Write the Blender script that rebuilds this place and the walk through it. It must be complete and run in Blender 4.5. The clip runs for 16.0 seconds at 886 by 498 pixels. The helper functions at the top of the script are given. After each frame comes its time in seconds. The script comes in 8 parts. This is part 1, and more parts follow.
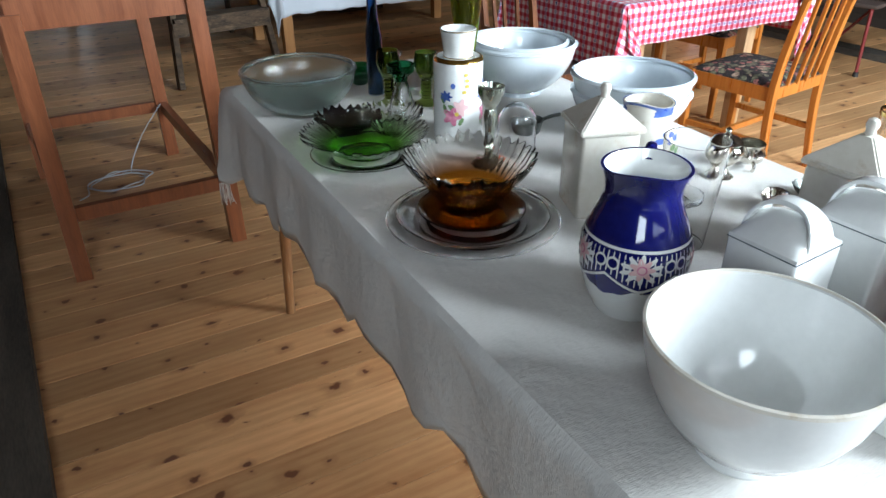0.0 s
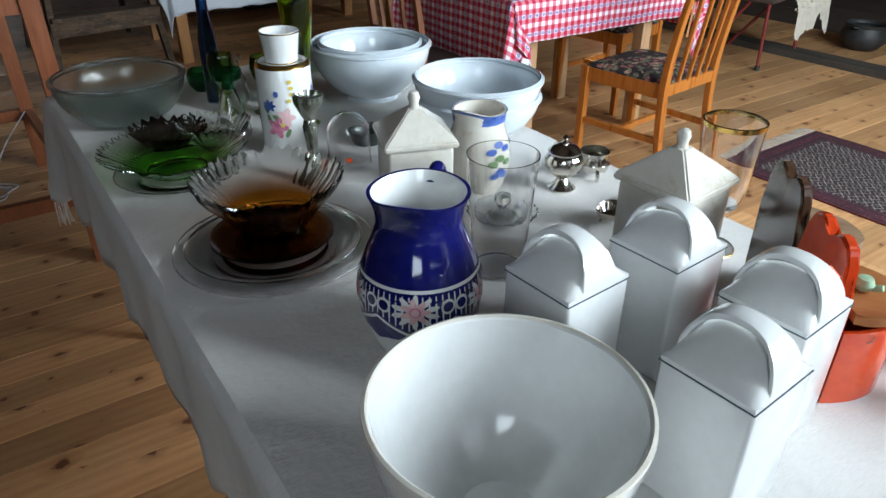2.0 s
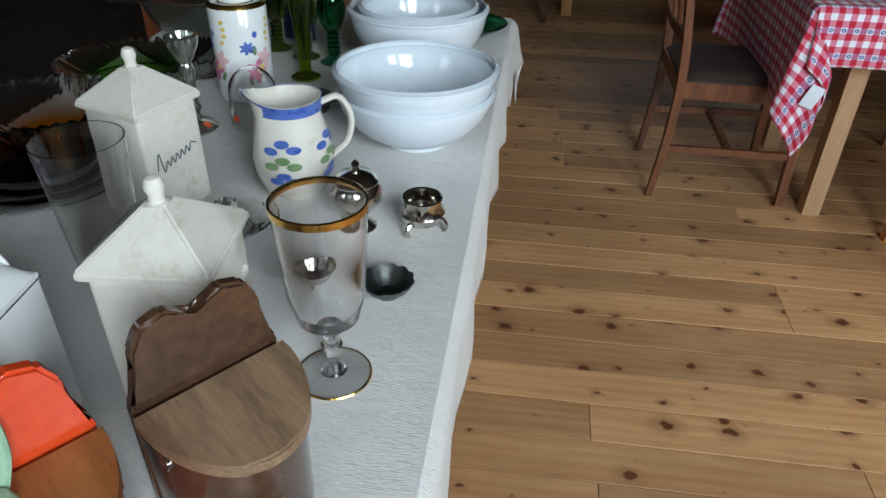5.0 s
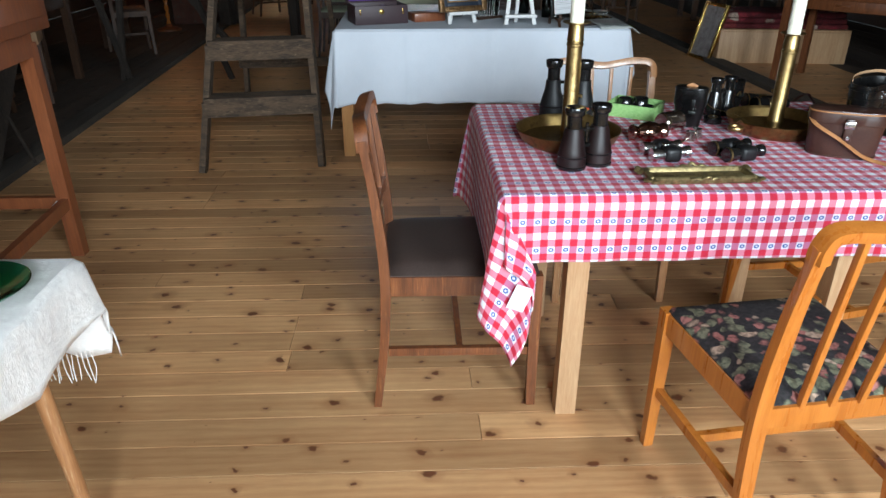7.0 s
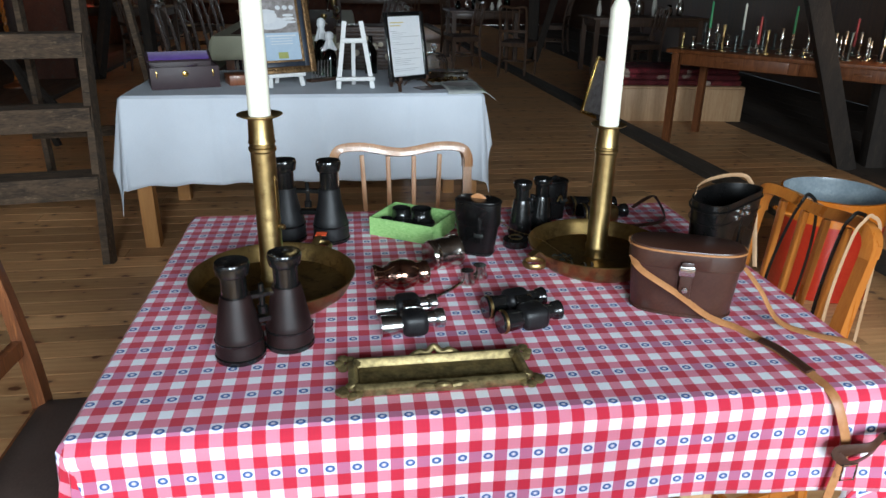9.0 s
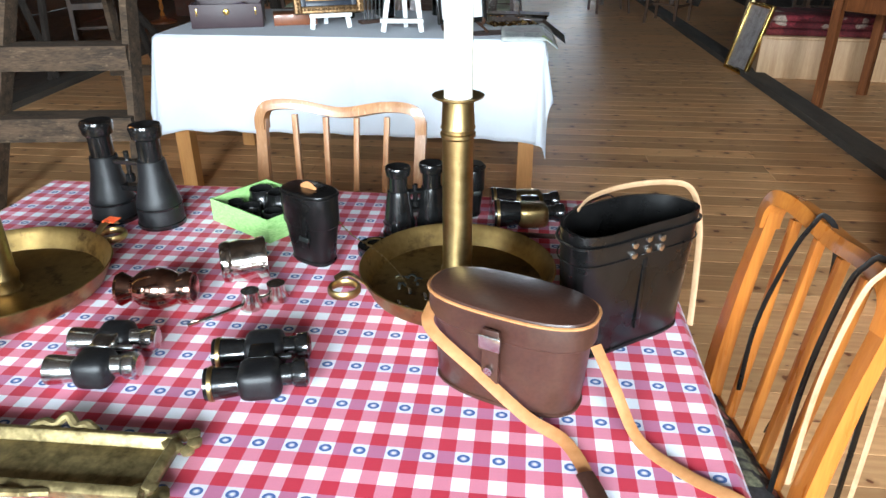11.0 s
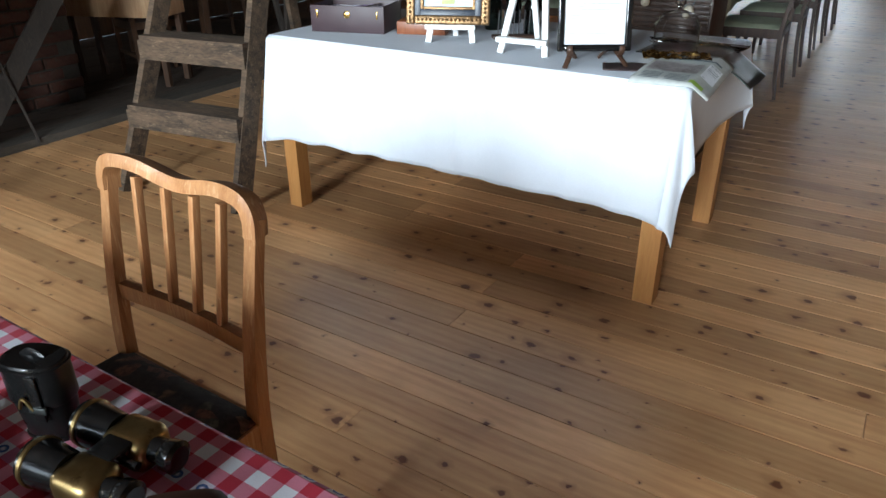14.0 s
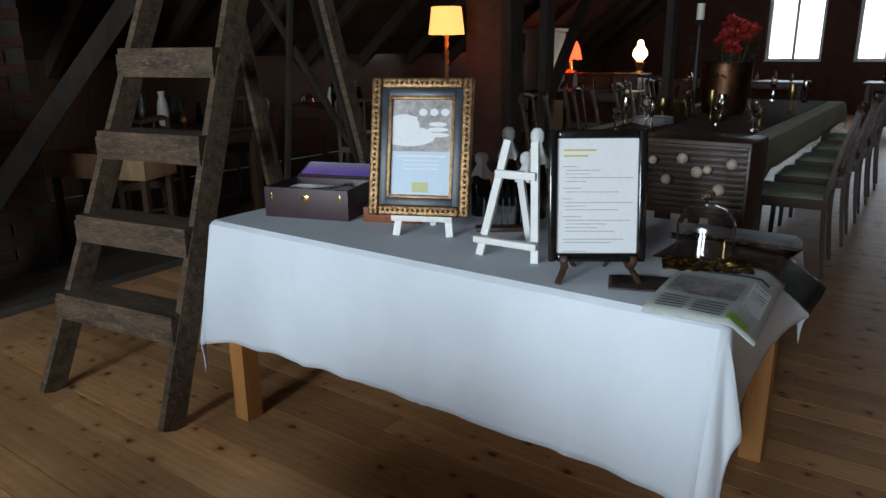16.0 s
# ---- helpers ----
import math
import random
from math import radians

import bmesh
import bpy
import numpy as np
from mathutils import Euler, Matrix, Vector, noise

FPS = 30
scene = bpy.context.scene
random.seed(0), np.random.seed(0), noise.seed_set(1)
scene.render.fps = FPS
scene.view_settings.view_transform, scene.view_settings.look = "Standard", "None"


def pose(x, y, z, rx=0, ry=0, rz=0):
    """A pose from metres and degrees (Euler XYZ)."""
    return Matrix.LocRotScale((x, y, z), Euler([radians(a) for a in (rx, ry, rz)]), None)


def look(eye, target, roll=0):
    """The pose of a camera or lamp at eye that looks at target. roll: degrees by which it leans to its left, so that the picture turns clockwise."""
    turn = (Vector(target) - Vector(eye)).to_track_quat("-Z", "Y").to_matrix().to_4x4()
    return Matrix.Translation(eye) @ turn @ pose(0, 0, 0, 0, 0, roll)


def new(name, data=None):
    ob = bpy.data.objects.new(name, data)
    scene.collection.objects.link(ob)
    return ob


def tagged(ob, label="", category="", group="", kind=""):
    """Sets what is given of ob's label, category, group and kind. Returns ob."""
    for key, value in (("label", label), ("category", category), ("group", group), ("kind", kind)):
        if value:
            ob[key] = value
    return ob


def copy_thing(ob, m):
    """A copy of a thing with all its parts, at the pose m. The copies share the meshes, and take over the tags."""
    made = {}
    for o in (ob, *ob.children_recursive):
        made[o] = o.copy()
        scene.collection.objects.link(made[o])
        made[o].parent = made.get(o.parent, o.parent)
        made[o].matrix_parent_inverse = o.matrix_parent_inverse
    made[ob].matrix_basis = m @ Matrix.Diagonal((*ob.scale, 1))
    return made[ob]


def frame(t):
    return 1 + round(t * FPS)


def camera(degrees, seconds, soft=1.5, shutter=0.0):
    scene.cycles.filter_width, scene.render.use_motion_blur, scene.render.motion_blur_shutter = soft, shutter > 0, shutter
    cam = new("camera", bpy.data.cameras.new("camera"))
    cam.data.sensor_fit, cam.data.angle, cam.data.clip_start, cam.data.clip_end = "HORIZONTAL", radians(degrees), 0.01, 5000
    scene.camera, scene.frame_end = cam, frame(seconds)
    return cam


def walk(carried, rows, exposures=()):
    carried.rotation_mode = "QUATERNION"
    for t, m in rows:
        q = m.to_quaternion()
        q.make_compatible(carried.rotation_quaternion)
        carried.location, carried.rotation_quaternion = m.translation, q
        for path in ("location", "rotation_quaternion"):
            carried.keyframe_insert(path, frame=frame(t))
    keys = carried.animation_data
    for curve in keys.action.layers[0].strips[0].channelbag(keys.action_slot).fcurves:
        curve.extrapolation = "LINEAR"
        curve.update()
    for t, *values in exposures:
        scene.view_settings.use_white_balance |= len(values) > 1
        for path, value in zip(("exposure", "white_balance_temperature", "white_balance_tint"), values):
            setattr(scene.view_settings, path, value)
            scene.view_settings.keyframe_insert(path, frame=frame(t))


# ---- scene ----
cam = camera(64.7, 16.0)
PATH = [
    (0, (-1.698, -1.053, 1.315), (-0.855, 0.462, 0.318), -0.4),
    (0.5, (-1.664, -1.025, 1.325), (-0.777, 0.462, 0.325), -0.4),
    (1, (-1.63, -1.026, 1.329), (-0.7, 0.434, 0.327), -0.2),
    (1.5, (-1.579, -1.06, 1.325), (-0.62, 0.378, 0.319), 0.1),
    (2, (-1.443, -1.054, 1.296), (-0.469, 0.374, 0.289), 0.3),
    (2.5, (-1.284, -1.021, 1.255), (-0.274, 0.39, 0.261), 1.4),
    (3, (-1.087, -1.07, 1.234), (-0.127, 0.368, 0.229), 1.2),
    (3.2, (-1.006, -1.083, 1.231), (-0.113, 0.391, 0.216), 1.1),
    (4.3, (-0.63, -1.14, 1.25), (-0.34, 0.55, 0.18), 1.0),
    (4.8, (-0.45, -1.08, 1.26), (-0.52, 0.62, 0.16), 0.9),
    (5.3, (-0.316, -0.934, 1.275), (-0.676, 0.684, 0.156), 0.8),
    (5.5, (-0.239, -0.901, 1.299), (-0.628, 0.717, 0.189), 0.5),
    (6, (-0.069, -0.768, 1.318), (-0.395, 0.932, 0.315), -0.1),
    (6.5, (0.06, -0.55, 1.343), (-0.032, 1.219, 0.416), 0.0),
    (7, (0.197, -0.366, 1.353), (0.268, 1.436, 0.486), 0.1),
    (7.5, (0.393, -0.165, 1.353), (0.546, 1.657, 0.543), 0.5),
    (8, (0.527, 0.001, 1.345), (0.737, 1.837, 0.58), 0.7),
    (8.5, (0.657, 0.213, 1.336), (0.901, 2.052, 0.588), 0.7),
    (9, (0.779, 0.371, 1.323), (1.034, 2.209, 0.575), 0.8),
    (9.2, (0.833, 0.423, 1.313), (1.093, 2.26, 0.565), 1.1),
    (10.35, (1.2, 0.54, 1.285), (1.165, 2.36, 0.445), 0.35),
    (11.5, (1.496, 0.956, 1.26), (1.167, 2.704, 0.346), -0.4),
    (12, (1.667, 1.066, 1.267), (1.187, 2.767, 0.331), -0.5),
    (12.5, (1.804, 1.197, 1.281), (1.189, 2.852, 0.342), -0.7),
    (13, (1.886, 1.408, 1.26), (1.199, 3.039, 0.329), -0.7),
    (13.5, (1.905, 1.569, 1.263), (1.138, 3.17, 0.341), -0.6),
    (14, (1.93, 1.684, 1.263), (0.966, 3.183, 0.356), -0.5),
    (14.5, (1.953, 1.816, 1.268), (0.756, 3.15, 0.38), -0.6),
    (15, (1.938, 1.988, 1.302), (0.65, 3.272, 0.471), -1.4),
    (15.5, (1.831, 2.138, 1.321), (0.612, 3.576, 0.656), -0.7),
    (16, (1.746, 2.33, 1.311), (0.631, 3.897, 0.762), -0.6),
]
walk(cam, [(t, look(eye, target, roll)) for t, eye, target, roll in PATH], (
    (0, 0.3), (1, 0.15), (2, -0.43), (2.5, -0.88), (3, -1.0), (3.2, -1.02), (5.3, -1.2), (5.5, -1.15), (6, -1.0), (6.5, -0.32), (7, 0.05), (7.5, -0.05), (8, -0.3), (8.5, -0.38), (9, -0.05), (9.2, 0.1),
    (11.3, 1.34), (12, 1.5), (12.5, 1.32), (13.5, 1.24), (14.5, 1.1), (15, 0.82), (15.5, 0.3), (16, -0.02)))

# ---- world and light ----
world = bpy.data.worlds.new("sky")
scene.world = world
world.use_nodes = True
wn = world.node_tree.nodes
sky = wn.new("ShaderNodeTexSky")
sky.sky_type = "NISHITA"
sky.sun_disc = False
sky.sun_elevation, sky.sun_rotation = radians(38), radians(150)
world.node_tree.links.new(sky.outputs[0], wn["Background"].inputs[0])
wn["Background"].inputs[1].default_value = 0.15

SOUTH, NORTH, WEST, EAST = -2.35, 18.3, -4.9, 6.3
EAVE, RIDGE, MID = 1.0, 5.6, 0.7
WINDOWS_X = (-0.95, 0.66, 2.28)
WIN_W = 1.05
SILLS = {SOUTH: (1.28, 2.62), NORTH: (1.0, 2.45)}


def window_light(x, y, turn, watts):
    """Sky light that enters by one window."""
    low, high = SILLS[SOUTH if y < 0 else NORTH]
    lamp = bpy.data.lights.new("window_daylight", "AREA")
    lamp.shape, lamp.size, lamp.size_y = "RECTANGLE", WIN_W - 0.1, high - low - 0.1
    lamp.energy, lamp.color = watts, (0.78, 0.91, 1.0)
    new("window_daylight", lamp).matrix_world = pose(x, y, (low + high) / 2, turn, 0, 0)


# the westmost window is unseen, added to brighten the linen's west drape
SOUTH_X = (-2.56, *WINDOWS_X)
for wx, watts in zip(SOUTH_X, (32, 4, 205, 190)):
    window_light(wx, SOUTH + 0.02, 90, watts)
for wx in WINDOWS_X:
    window_light(wx, NORTH - 0.02, -90, 7)

# ---- materials ----


def nodes_of(name):
    m = bpy.data.materials.new(name)
    m.use_nodes = True
    t = m.node_tree
    return m, t, t.nodes["Principled BSDF"], t.nodes.new, t.links.new


def ramp_of(make, stops, mode="LINEAR"):
    r = make("ShaderNodeValToRGB")
    r.color_ramp.interpolation = mode
    while len(r.color_ramp.elements) < len(stops):
        r.color_ramp.elements.new(0.5)
    for e, (p, c) in zip(r.color_ramp.elements, stops):
        e.position = p
        e.color = (c, c, c, 1) if isinstance(c, (int, float)) else (*c, 1)
    return r


def math_of(make, link, op, a, b=None, c=None):
    n = make("ShaderNodeMath")
    n.operation = op
    for i, v in enumerate((a, b, c)):
        if v is None:
            continue
        if isinstance(v, (int, float)):
            n.inputs[i].default_value = v
        else:
            link(v, n.inputs[i])
    return n.outputs[0]


def mix_of(make, link, fac, a, b, mode="MIX"):
    n = make("ShaderNodeMix")
    n.data_type, n.blend_type = "RGBA", mode
    for i, v in ((0, fac), (6, a), (7, b)):
        if isinstance(v, (int, float)):
            n.inputs[i].default_value = v
        elif isinstance(v, tuple):
            n.inputs[i].default_value = (*v, 1)
        else:
            link(v, n.inputs[i])
    return n.outputs[2]


def noise_of(make, link, vec, scale, detail=4, rough=0.55):
    n = make("ShaderNodeTexNoise")
    n.inputs["Scale"].default_value, n.inputs["Detail"].default_value, n.inputs["Roughness"].default_value = scale, detail, rough
    link(vec, n.inputs["Vector"])
    return n.outputs[0]


def surface(name, c1, c2, scale=8, stretch=(1, 1, 1), rough=0.5, metal=0.0, bump=0.15, fine=80, wear=None, coat=0.0, ior=1.5, rough_var=0.12, sheen=0.0, depth=0.004):
    """A solid surface of two tones, with broad stains, fine grain, wear and relief."""
    m, t, bsdf, make, link = nodes_of(name)
    co = make("ShaderNodeTexCoord")
    mp = make("ShaderNodeMapping")
    mp.inputs["Scale"].default_value = stretch
    link(co.outputs["Object"], mp.inputs[0])
    broad = noise_of(make, link, mp.outputs[0], scale, 5)
    grain = noise_of(make, link, mp.outputs[0], fine, 4)
    both = math_of(make, link, "MULTIPLY_ADD", grain, 0.4, math_of(make, link, "MULTIPLY", broad, 0.6))
    r = ramp_of(make, [(0.36, c1), (0.64, c2)])
    link(both, r.inputs[0])
    colour = r.outputs[0]
    if wear:
        spots = noise_of(make, link, mp.outputs[0], scale * 2.7, 8, 0.7)
        w = ramp_of(make, [(0.56, 0.0), (0.66, 1.0)])
        link(spots, w.inputs[0])
        colour = mix_of(make, link, w.outputs[0], colour, wear)
    link(colour, bsdf.inputs["Base Color"])
    link(math_of(make, link, "MULTIPLY_ADD", broad, rough_var * 2, max(rough - rough_var, 0.02)), bsdf.inputs["Roughness"])
    bsdf.inputs["Metallic"].default_value = metal
    bsdf.inputs["IOR"].default_value = ior
    bsdf.inputs["Coat Weight"].default_value = coat
    bsdf.inputs["Coat Roughness"].default_value = 0.08
    bsdf.inputs["Sheen Weight"].default_value = sheen
    if bump:
        b = make("ShaderNodeBump")
        b.inputs["Strength"].default_value, b.inputs["Distance"].default_value = bump, depth
        link(both, b.inputs["Height"])
        link(b.outputs[0], bsdf.inputs["Normal"])
    return m


def glass(name, tint=(1, 1, 1), rough=0.02, ior=1.5, ripple=0.0, tint2=None, z0=0.0, z1=0.05):
    """Coloured glass; with tint2 the colour runs from tint below z0 to tint2 above z1."""
    m, t, bsdf, make, link = nodes_of(name)
    bsdf.inputs["Transmission Weight"].default_value = 1
    bsdf.inputs["Roughness"].default_value = rough
    bsdf.inputs["IOR"].default_value = ior
    bsdf.inputs["Base Color"].default_value = (*tint, 1)
    co = make("ShaderNodeTexCoord")
    if tint2:
        sep = make("ShaderNodeSeparateXYZ")
        link(co.outputs["Object"], sep.inputs[0])
        mr = make("ShaderNodeMapRange")
        mr.inputs[1].default_value, mr.inputs[2].default_value = z0, z1
        link(sep.outputs[2], mr.inputs[0])
        link(mix_of(make, link, mr.outputs[0], tint, tint2), bsdf.inputs["Base Color"])
    if ripple:
        b = make("ShaderNodeBump")
        b.inputs["Strength"].default_value, b.inputs["Distance"].default_value = ripple, 0.004
        link(noise_of(make, link, co.outputs["Object"], 30, 3), b.inputs["Height"])
        link(b.outputs[0], bsdf.inputs["Normal"])
    return m


def plank_wood(name, light, dark, knot, length_axis=0, rough=0.42, gap=0.0):
    """Softwood boards: grain along one axis, knots, and a tone for each board."""
    m, t, bsdf, make, link = nodes_of(name)
    geo = make("ShaderNodeNewGeometry")
    info = make("ShaderNodeObjectInfo")
    off = make("ShaderNodeVectorMath")
    off.operation = "MULTIPLY_ADD"
    cmb = make("ShaderNodeCombineXYZ")
    for i in range(3):
        link(info.outputs["Random"], cmb.inputs[i])
    off.inputs[1].default_value = (17.0, 0.0, 31.0)
    link(cmb.outputs[0], off.inputs[0])
    link(geo.outputs["Position"], off.inputs[2])
    mp = make("ShaderNodeMapping")
    st = [9.0, 9.0, 9.0]
    st[length_axis] = 1.0
    mp.inputs["Scale"].default_value = st
    link(off.outputs[0], mp.inputs[0])
    warp = noise_of(make, link, mp.outputs[0], 1.6, 3)
    grain = make("ShaderNodeTexWave")
    grain.wave_type, grain.bands_direction = "BANDS", "Y" if length_axis == 0 else "X"
    grain.inputs["Scale"].default_value, grain.inputs["Distortion"].default_value = 1.1, 7.0
    grain.inputs["Detail"].default_value, grain.inputs["Detail Scale"].default_value = 3.0, 0.7
    link(mp.outputs[0], grain.inputs[0])
    fine = noise_of(make, link, mp.outputs[0], 9, 6, 0.7)
    tone = math_of(make, link, "MULTIPLY_ADD", grain.outputs[1], 0.09, math_of(make, link, "MULTIPLY_ADD", warp, 0.46, math_of(make, link, "MULTIPLY", fine, 0.4)))
    r = ramp_of(make, [(0.3, light), (0.72, dark)])
    link(tone, r.inputs[0])
    each = math_of(make, link, "MULTIPLY_ADD", info.outputs["Random"], 0.5, 0.7)
    isl = math_of(make, link, "MULTIPLY_ADD", geo.outputs["Random Per Island"], 0.16, 0.9)
    cm = make("ShaderNodeCombineColor")
    for i in range(3):
        link(math_of(make, link, "MULTIPLY", each, isl), cm.inputs[i])
    col = mix_of(make, link, 1.0, r.outputs[0], cm.outputs[0], "MULTIPLY")
    kp = make("ShaderNodeMapping")
    ks = [8.6, 8.6, 8.6]
    ks[length_axis] = 6.6
    kp.inputs["Scale"].default_value = ks
    link(off.outputs[0], kp.inputs[0])
    wob = make("ShaderNodeVectorMath")
    wob.operation = "MULTIPLY_ADD"
    nz = make("ShaderNodeTexNoise")
    nz.inputs["Scale"].default_value = 6
    link(kp.outputs[0], nz.inputs[0])
    wob.inputs[1].default_value = (0.2, 0.2, 0.2)
    link(nz.outputs[1], wob.inputs[0])
    link(kp.outputs[0], wob.inputs[2])
    v = make("ShaderNodeTexVoronoi")
    v.inputs["Scale"].default_value = 1.0
    v.voronoi_dimensions = "2D"
    link(wob.outputs[0], v.inputs["Vector"])
    sz = make("ShaderNodeSeparateColor")
    link(v.outputs["Color"], sz.inputs[0])
    rad = math_of(make, link, "MULTIPLY_ADD", math_of(make, link, "POWER", sz.outputs[0], 1.7), 0.105, 0.008)
    rel = math_of(make, link, "DIVIDE", v.outputs["Distance"], rad)
    k = ramp_of(make, [(0.5, 1.0), (0.8, 0.0)])
    link(math_of(make, link, "MULTIPLY", rel, 0.62), k.inputs[0])
    halo = ramp_of(make, [(0.15, 0.62), (0.85, 0.0)])
    link(math_of(make, link, "MULTIPLY", rel, 0.24), halo.inputs[0])
    col = mix_of(make, link, halo.outputs[0], col, tuple(0.55 * a + 0.25 * b for a, b in zip(dark, knot)))
    col = mix_of(make, link, k.outputs[0], col, knot)
    wear = noise_of(make, link, geo.outputs["Position"], 1.3, 5, 0.65)
    wr = ramp_of(make, [(0.3, 0.78), (0.7, 1.08)])
    link(wear, wr.inputs[0])
    col = mix_of(make, link, 1.0, col, wr.outputs[0], "MULTIPLY")
    link(col, bsdf.inputs["Base Color"])
    link(math_of(make, link, "MULTIPLY_ADD", wear, 0.25, rough - 0.12), bsdf.inputs["Roughness"])
    b = make("ShaderNodeBump")
    b.inputs["Strength"].default_value, b.inputs["Distance"].default_value = 0.12, 0.003
    link(fine, b.inputs["Height"])
    link(b.outputs[0], bsdf.inputs["Normal"])
    return m


def wood(name, light, dark, axis=2, rough=0.42, coat=0.15, wear=None, scale=3.0):
    st = [14.0, 14.0, 14.0]
    st[axis] = 1.0
    return surface(name, dark, light, scale, tuple(st), rough, 0, 0.12, 22, wear, coat, depth=0.002)


def linen(name, c1, c2, thread=520, bump=0.25, crease=0.5):
    """Woven cloth: a fine weave, soft creases and faint stains."""
    m, t, bsdf, make, link = nodes_of(name)
    uv = make("ShaderNodeUVMap")
    n1 = noise_of(make, link, uv.outputs[0], 5, 5)
    r = ramp_of(make, [(0.3, c1), (0.7, c2)])
    mp = make("ShaderNodeMapping")
    mp.inputs["Scale"].default_value = (1.0, 6.0, 1.0)
    link(uv.outputs[0], mp.inputs[0])
    slub = noise_of(make, link, mp.outputs[0], 90, 3)
    tone = math_of(make, link, "MULTIPLY_ADD", slub, 0.45, math_of(make, link, "MULTIPLY", n1, 0.55))
    link(tone, r.inputs[0])
    link(r.outputs[0], bsdf.inputs["Base Color"])
    bsdf.inputs["Roughness"].default_value = 0.9
    wv = noise_of(make, link, uv.outputs[0], 26, 3)
    h = math_of(make, link, "MULTIPLY_ADD", slub, 0.35, math_of(make, link, "MULTIPLY", wv, crease))
    b = make("ShaderNodeBump")
    b.inputs["Strength"].default_value, b.inputs["Distance"].default_value = bump, 0.004
    link(h, b.inputs["Height"])
    link(b.outputs[0], bsdf.inputs["Normal"])
    return m


def gingham(name, step=0.0182):
    """Red and white check with rows of small blue motifs."""
    m, t, bsdf, make, link = nodes_of(name)
    uv = make("ShaderNodeUVMap")
    sc = make("ShaderNodeVectorMath")
    sc.operation = "SCALE"
    sc.inputs["Scale"].default_value = 1 / (2 * step)
    link(uv.outputs[0], sc.inputs[0])
    sep = make("ShaderNodeSeparateXYZ")
    link(sc.outputs[0], sep.inputs[0])
    fu = math_of(make, link, "FRACT", sep.outputs[0])
    fv = math_of(make, link, "FRACT", sep.outputs[1])
    a = math_of(make, link, "GREATER_THAN", fu, 0.5)
    b2 = math_of(make, link, "GREATER_THAN", fv, 0.5)
    # red where both stripes meet, pink where one runs
    amount = math_of(make, link, "MULTIPLY", math_of(make, link, "ADD", a, b2), 0.5)
    weave = noise_of(make, link, uv.outputs[0], 700, 2)
    stain = noise_of(make, link, uv.outputs[0], 9, 4)
    r = ramp_of(make, [(0.0, (0.77, 0.78, 0.84)), (0.5, (0.64, 0.20, 0.28)), (1.0, (0.50, 0.010, 0.038))])
    link(amount, r.inputs[0])
    # every other row of the light stripes is blue-grey and bears the motif
    half_v = math_of(make, link, "FRACT", math_of(make, link, "MULTIPLY", sep.outputs[1], 0.5))
    row = math_of(make, link, "MULTIPLY", math_of(make, link, "LESS_THAN", half_v, 0.25), math_of(make, link, "SUBTRACT", 1.0, b2))
    pale = mix_of(make, link, a, (0.66, 0.64, 0.74), (0.44, 0.13, 0.24))
    col = mix_of(make, link, row, r.outputs[0], pale)
    # the motif: a ring with a dot
    du = math_of(make, link, "MULTIPLY", math_of(make, link, "SUBTRACT", fu, 0.25), 4.0)
    dv = math_of(make, link, "MULTIPLY", math_of(make, link, "SUBTRACT", fv, 0.25), 4.0)
    d = math_of(make, link, "SQRT", math_of(make, link, "ADD", math_of(make, link, "MULTIPLY", du, du), math_of(make, link, "MULTIPLY", math_of(make, link, "MULTIPLY", dv, dv), 1.5)))
    ring = ramp_of(make, [(0.0, 0.0), (0.24, 0.6), (0.40, 1.0), (0.74, 0.0)], "CONSTANT")
    link(d, ring.inputs[0])
    motif = math_of(make, link, "MULTIPLY", math_of(make, link, "MULTIPLY", ring.outputs[0], row), math_of(make, link, "SUBTRACT", 1.0, a))
    col = mix_of(make, link, motif, col, (0.035, 0.10, 0.30))
    tone = ramp_of(make, [(0.3, 0.86), (0.7, 1.06)])
    link(math_of(make, link, "MULTIPLY_ADD", weave, 0.5, math_of(make, link, "MULTIPLY", stain, 0.5)), tone.inputs[0])
    col = mix_of(make, link, 1.0, col, tone.outputs[0], "MULTIPLY")
    link(col, bsdf.inputs["Base Color"])
    bsdf.inputs["Roughness"].default_value = 0.85
    bsdf.inputs["Sheen Weight"].default_value = 0.1
    b = make("ShaderNodeBump")
    b.inputs["Strength"].default_value, b.inputs["Distance"].default_value = 0.2, 0.003
    link(math_of(make, link, "MULTIPLY_ADD", weave, 0.3, noise_of(make, link, uv.outputs[0], 22, 3)), b.inputs["Height"])
    link(b.outputs[0], bsdf.inputs["Normal"])
    return m


def glow(name, colour, strength):
    m, t, bsdf, make, link = nodes_of(name)
    bsdf.inputs["Base Color"].default_value = (*colour, 1)
    bsdf.inputs["Emission Color"].default_value = (*colour, 1)
    bsdf.inputs["Emission Strength"].default_value = strength
    return m


FLOOR = plank_wood("pine_floor", (0.78, 0.455, 0.215), (0.50, 0.222, 0.088), (0.16, 0.056, 0.024), rough=0.40)
ROOF = plank_wood("old_roof_boards", (0.055, 0.03, 0.017), (0.024, 0.0135, 0.008), (0.014, 0.008, 0.005), 1, 0.8)
TIMBER = surface("grey_timber", (0.014, 0.0095, 0.007), (0.04, 0.029, 0.022), 3, (6, 6, 1), 0.85, 0, 0.5, 30, (0.05, 0.035, 0.025), depth=0.01)
LADDER_WOOD = surface("weathered_paint_spattered_wood", (0.022, 0.014, 0.008), (0.12, 0.075, 0.045), 5, (1, 5, 5), 0.85, 0, 0.7, 30, (0.17, 0.115, 0.07), depth=0.006)
